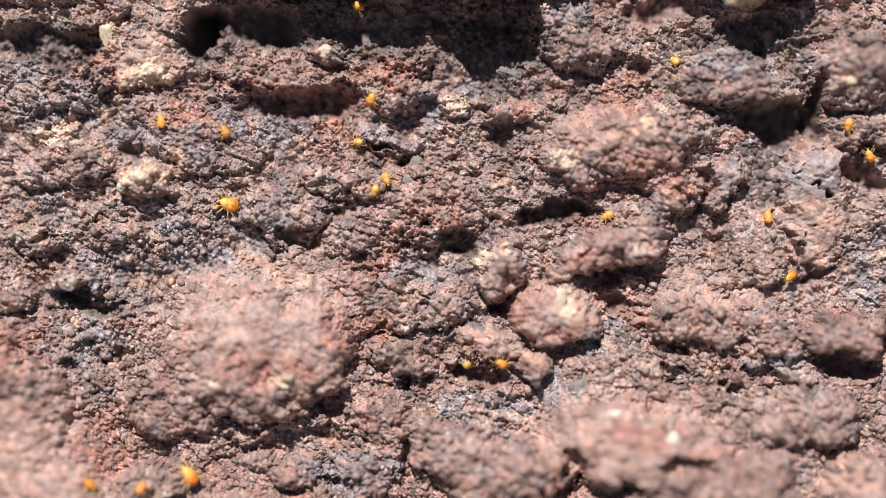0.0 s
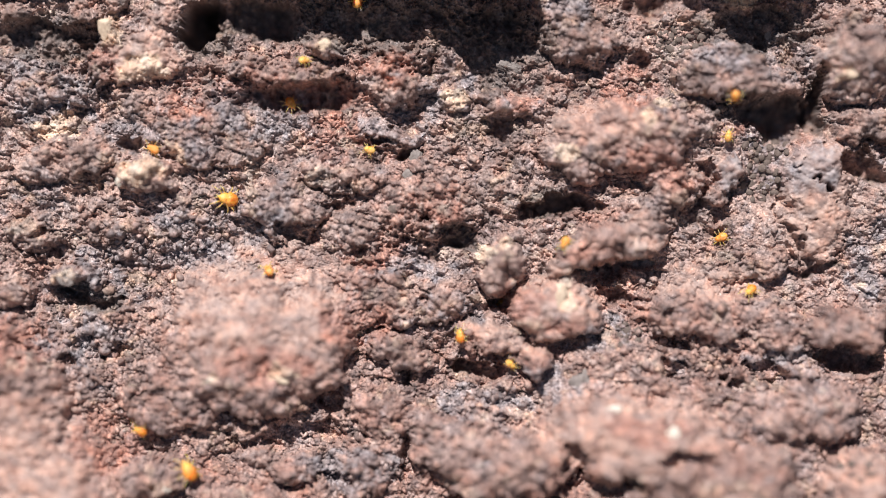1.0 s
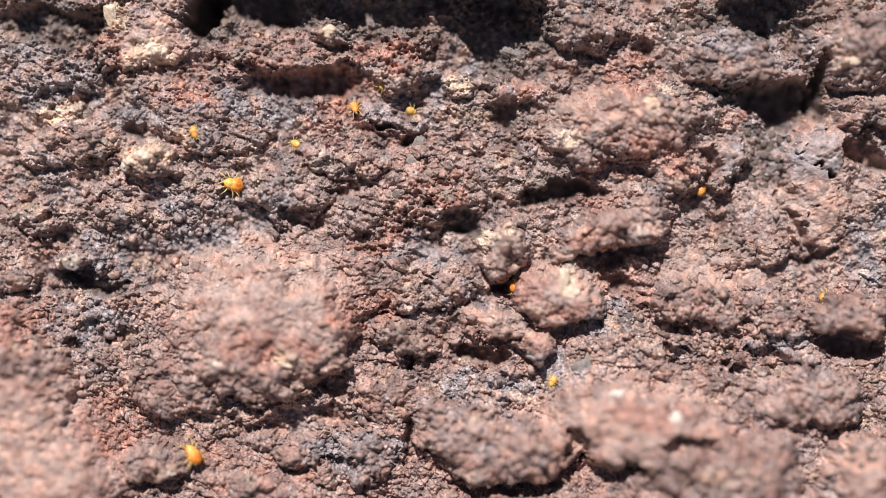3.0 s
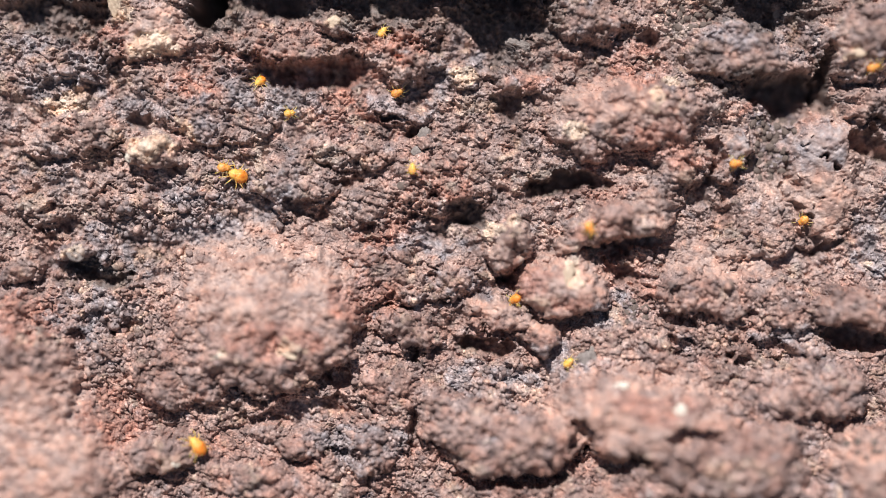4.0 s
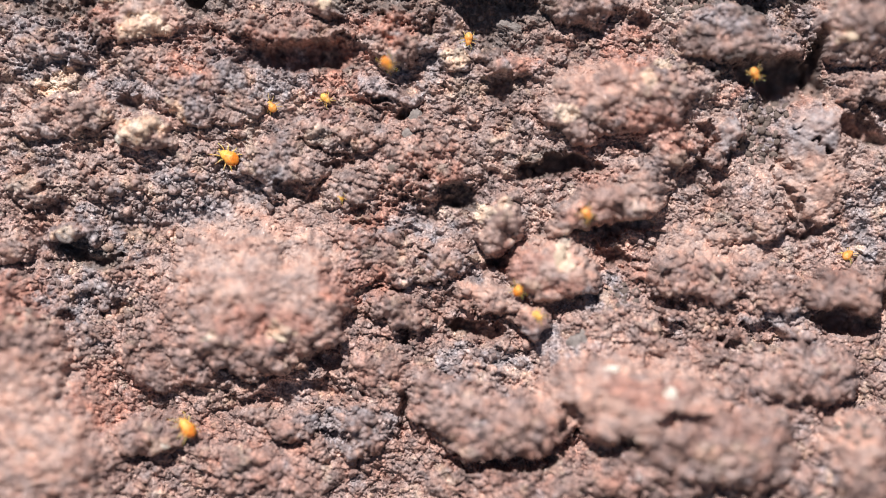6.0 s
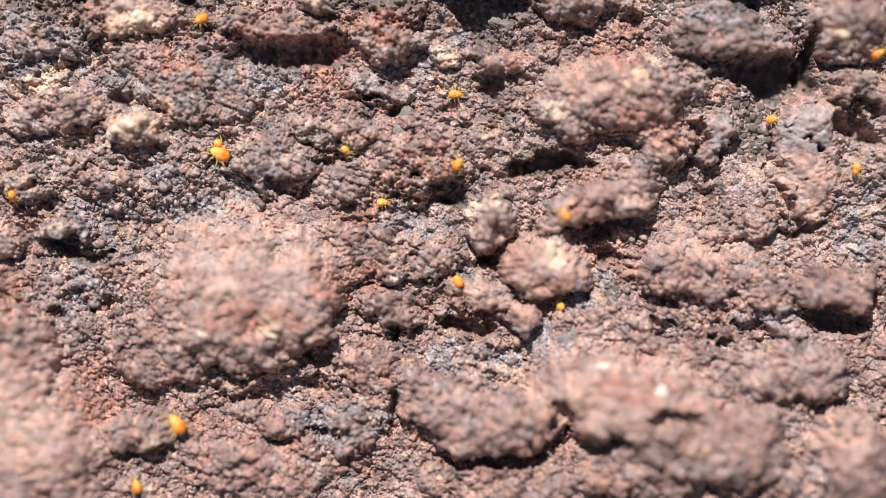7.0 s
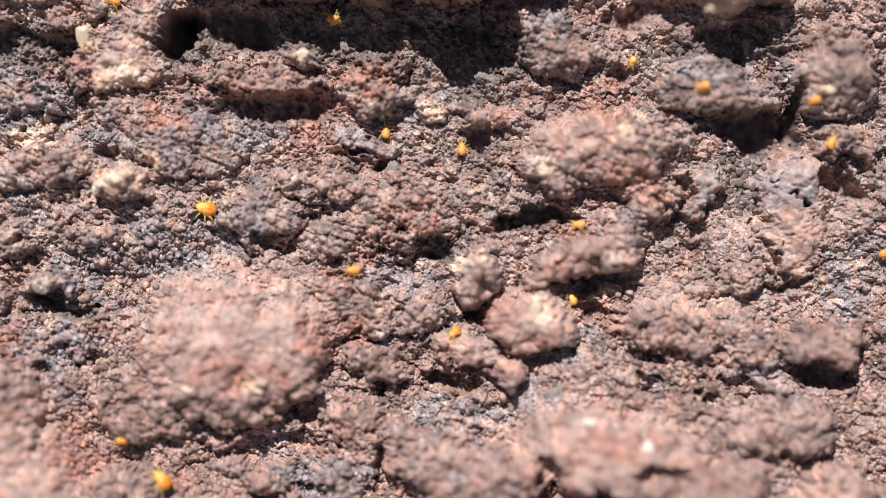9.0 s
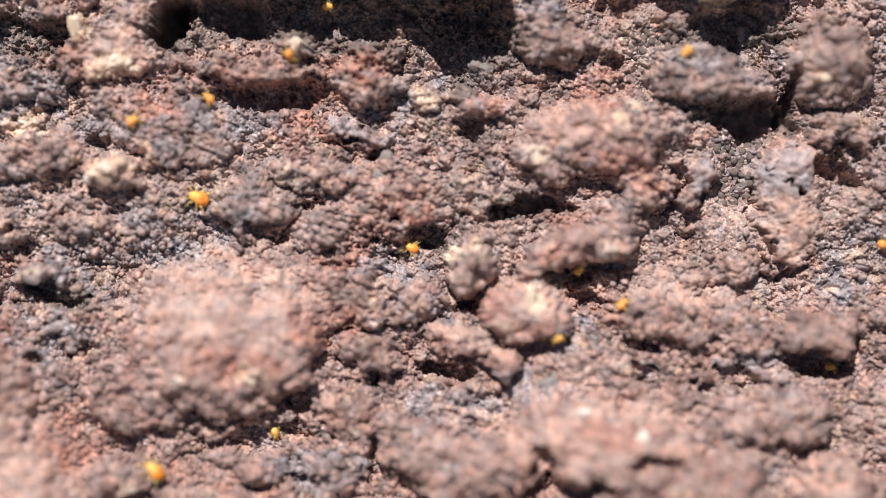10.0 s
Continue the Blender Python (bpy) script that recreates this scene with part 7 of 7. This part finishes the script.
    walk(MITES[26], [
        (0.00, on_rock(20.71, 8.18, 128, 2.4)), (0.50, on_rock(20.71, 8.18, 128, 2.4)), (0.60, on_rock(20.06, 9.04, 180)),
        (0.70, on_rock(19.60, 8.10, 252)), (0.80, on_rock(19.15, 6.34, 246)), (0.90, on_rock(18.77, 5.57, 166)), (1.00, on_rock(17.92, 6.78, 86)),
        (1.14, on_rock(20.71, 8.18, 166, 2.4)), (1.25, on_rock(16.64, 3.96, 196, 2.4)), (1.40, on_rock(17.20, 7.18, 116)),
        (1.50, on_rock(16.27, 6.98, 184)), (1.60, on_rock(14.45, 7.03, 159)), (1.70, on_rock(13.60, 8.18, 126)), (1.80, on_rock(13.18, 9.06, 69)),
        (1.90, on_rock(14.11, 9.48, 38)), (2.00, on_rock(15.41, 10.78, 50)), (2.10, on_rock(16.30, 12.13, 55)), (2.20, on_rock(17.04, 13.18, 22)),
        (2.30, on_rock(18.57, 12.97, 8)), (2.42, on_rock(20.03, 13.60, 88, 2.4)), (6.65, on_rock(14.14, 15.17, 168, 2.4)),
        (6.80, on_rock(16.01, 12.60, 168)), (6.95, on_rock(14.14, 15.17, 119, 2.4)), (7.60, on_rock(15.58, 13.14, 39)),
        (7.70, on_rock(17.01, 13.48, 10)), (7.80, on_rock(18.91, 13.60, -45)), (7.90, on_rock(18.28, 12.36, -7)),
        (8.02, on_rock(20.03, 13.60, 73, 2.4)), (8.50, on_rock(18.41, 15.13, 139)), (8.70, on_rock(18.09, 15.26, 219)),
        (8.82, on_rock(20.03, 13.60, 299, 2.4)), (10.00, on_rock(20.03, 13.60, 299, 2.4)),])
    walk(MITES[27], [
        (0.00, on_rock(-4.40, -4.76, 167, 2.4)), (0.45, on_rock(-4.40, -4.76, 167, 2.4)), (0.60, on_rock(-7.80, -4.06, 181)),
        (0.70, on_rock(-8.09, -4.85, 209)), (0.80, on_rock(-9.17, -4.80, 150)), (0.90, on_rock(-10.09, -3.71, 120)),
        (1.00, on_rock(-10.94, -1.82, 105)), (1.10, on_rock(-10.91, -0.16, 108)), (1.20, on_rock(-11.65, 0.72, 160)),
        (1.30, on_rock(-12.84, 0.51, 217)), (1.40, on_rock(-14.11, -1.03, 237)), (1.50, on_rock(-14.80, -2.30, 304)),
        (1.60, on_rock(-12.59, -3.17, 343)), (1.70, on_rock(-11.64, -3.27, 379)), (1.80, on_rock(-10.51, -2.44, 395)),
        (1.90, on_rock(-9.31, -1.62, 428)), (2.03, on_rock(-8.89, 1.18, 369, 2.4)), (7.48, on_rock(-4.60, -0.86, 346, 2.4)),
        (7.60, on_rock(-4.28, -0.01, 426)), (7.70, on_rock(-4.44, 0.20, 346)), (7.82, on_rock(-4.60, -0.86, 361, 2.4)),
        (8.08, on_rock(1.36, 0.32, 383, 2.4)), (8.20, on_rock(-0.35, 0.97, 463)), (8.30, on_rock(-1.47, -0.11, 383)),
        (8.43, on_rock(1.36, 0.32, 455, 2.4)), (8.63, on_rock(-2.00, 5.68, 513, 2.4)), (8.80, on_rock(-1.96, 2.05, 593)),
        (8.90, on_rock(-1.82, -0.11, 595)), (9.00, on_rock(-4.16, -1.07, 545)), (9.10, on_rock(-5.20, -0.38, 515)),
        (9.22, on_rock(-4.60, -0.86, 481, 2.4)), (9.68, on_rock(-7.00, 2.68, 500, 2.4)), (9.80, on_rock(-6.70, 0.87, 580)),
        (9.90, on_rock(-4.85, -0.04, 660)), (10.00, on_rock(-4.60, -0.86, 644, 2.4)),])
    walk(MITES[28], [
        (0.00, on_rock(1.36, 0.32, 173, 2.4)), (0.50, on_rock(1.36, 0.32, 173, 2.4)), (0.60, on_rock(-0.72, 0.56, 155)),
        (0.70, on_rock(0.27, 0.83, 75)), (0.82, on_rock(1.36, 0.32, 104, 2.4)), (1.40, on_rock(-0.24, 2.80, 152)), (1.50, on_rock(-2.42, 2.30, 121)),
        (1.65, on_rock(-2.00, 5.68, 175, 2.4)), (2.08, on_rock(-7.00, 2.68, 221, 2.4)), (2.20, on_rock(-5.20, 2.92, 301)),
        (2.30, on_rock(-5.64, 3.70, 221)), (2.40, on_rock(-6.86, 3.99, 218)), (2.52, on_rock(-7.00, 2.68, 138, 2.4)),
        (6.65, on_rock(-11.75, 14.03, 124, 2.4)), (6.80, on_rock(-12.44, 10.69, 204)), (6.90, on_rock(-13.52, 11.77, 168)),
        (7.00, on_rock(-14.65, 11.26, 207)), (7.10, on_rock(-14.88, 10.96, 254)), (7.20, on_rock(-14.99, 10.09, 284)),
        (7.30, on_rock(-14.43, 9.14, 306)), (7.40, on_rock(-13.86, 8.51, 332)), (7.50, on_rock(-13.71, 8.76, 411)),
        (7.60, on_rock(-13.46, 8.90, 437)), (7.70, on_rock(-13.58, 9.17, 461)), (7.80, on_rock(-13.52, 9.23, 381)),
        (7.90, on_rock(-12.98, 9.03, 357)), (8.00, on_rock(-11.42, 9.03, 348)), (8.10, on_rock(-10.71, 8.48, 293)),
        (8.20, on_rock(-10.65, 7.00, 258)), (8.30, on_rock(-11.33, 6.47, 233)), (8.40, on_rock(-11.98, 5.12, 236)),
        (8.50, on_rock(-12.84, 4.14, 308)), (8.73, on_rock(-8.89, 1.18, 388, 2.4)), (9.21, on_rock(-9.07, 9.18, 468, 2.4)),
        (9.40, on_rock(-11.06, 5.55, 548)), (9.50, on_rock(-12.49, 5.98, 535)), (9.80, on_rock(-15.23, 5.91, 527)),
        (9.90, on_rock(-16.59, 6.97, 534)), (10.00, on_rock(-19.96, 6.39, 549, 2.4)),])
    walk(MITES[29], [
        (0.00, on_rock(14.62, -6.22, 144, 2.4)), (0.50, on_rock(14.62, -6.22, 144, 2.4)), (0.60, on_rock(13.23, -5.19, 127)),
        (0.70, on_rock(14.02, -5.38, 47)), (0.80, on_rock(15.23, -4.49, 40)), (0.90, on_rock(15.99, -3.81, -40)),
        (1.02, on_rock(14.62, -6.22, 38, 2.4)), (1.87, on_rock(26.70, 4.75, 33, 2.4)), (2.00, on_rock(26.97, 1.84, 33)),
        (2.13, on_rock(26.70, 4.75, 95, 2.4)), (6.88, on_rock(26.70, 4.75, 175, 2.4)), (7.00, on_rock(26.74, 2.16, 255)),
        (7.10, on_rock(28.18, 0.77, 274)), (7.20, on_rock(27.02, -0.80, 233)), (7.30, on_rock(26.26, -1.66, 191)),
        (7.42, on_rock(23.71, -1.46, 111, 2.4)), (7.65, on_rock(26.70, 4.75, 56, 2.4)), (7.80, on_rock(25.77, 1.63, -24)),
        (7.90, on_rock(26.71, 0.42, -73)), (8.00, on_rock(26.78, -2.10, -72)), (8.10, on_rock(27.52, -2.52, -152)),
        (8.28, on_rock(23.71, -1.46, -232, 2.4)), (8.83, on_rock(33.00, 0.50, -312, 2.4)), (9.00, on_rock(29.33, 0.50, -312)),
        (9.17, on_rock(33.00, 0.50, -312, 2.4)), (9.50, on_rock(29.52, 0.41, -232)), (9.60, on_rock(29.54, 0.61, -232)),
        (9.70, on_rock(29.58, 0.60, -186)), (9.80, on_rock(29.07, 0.66, -184)), (9.90, on_rock(28.97, 0.65, -104)),
        (10.00, on_rock(29.54, 0.31, -29)),])
    walk(MITES[30], [
        (0.00, on_rock(25.50, -7.34, -22, 2.4)), (9.90, on_rock(25.50, -7.34, -22, 2.4)), (10.00, on_rock(26.38, -7.67, -22)),])
    walk(RESTING[0], [(0.0, on_rock(-13.70, 2.80, 165)), (2.0, on_rock(-13.66, 2.78, 172)), (4.5, on_rock(-13.62, 2.76, 160)), (6.5, on_rock(-13.52, 2.70, 150)), (8.0, on_rock(-13.48, 2.68, 172)), (10.0, on_rock(-13.46, 2.70, 158))])
    walk(RESTING[1], [(0.0, on_rock(-16.01, -14.32, 125)), (2.0, on_rock(-16.01, -14.32, 105)), (4.0, on_rock(-16.01, -14.32, 128)), (7.0, on_rock(-16.01, -14.32, 122)), (10.0, on_rock(-16.01, -14.32, 140))])
    for k, mite in enumerate((*MITES, *RESTING)):
        step_legs(mite, 1.0 if k < len(MITES) else 0.35, k * 1.7)


motions()
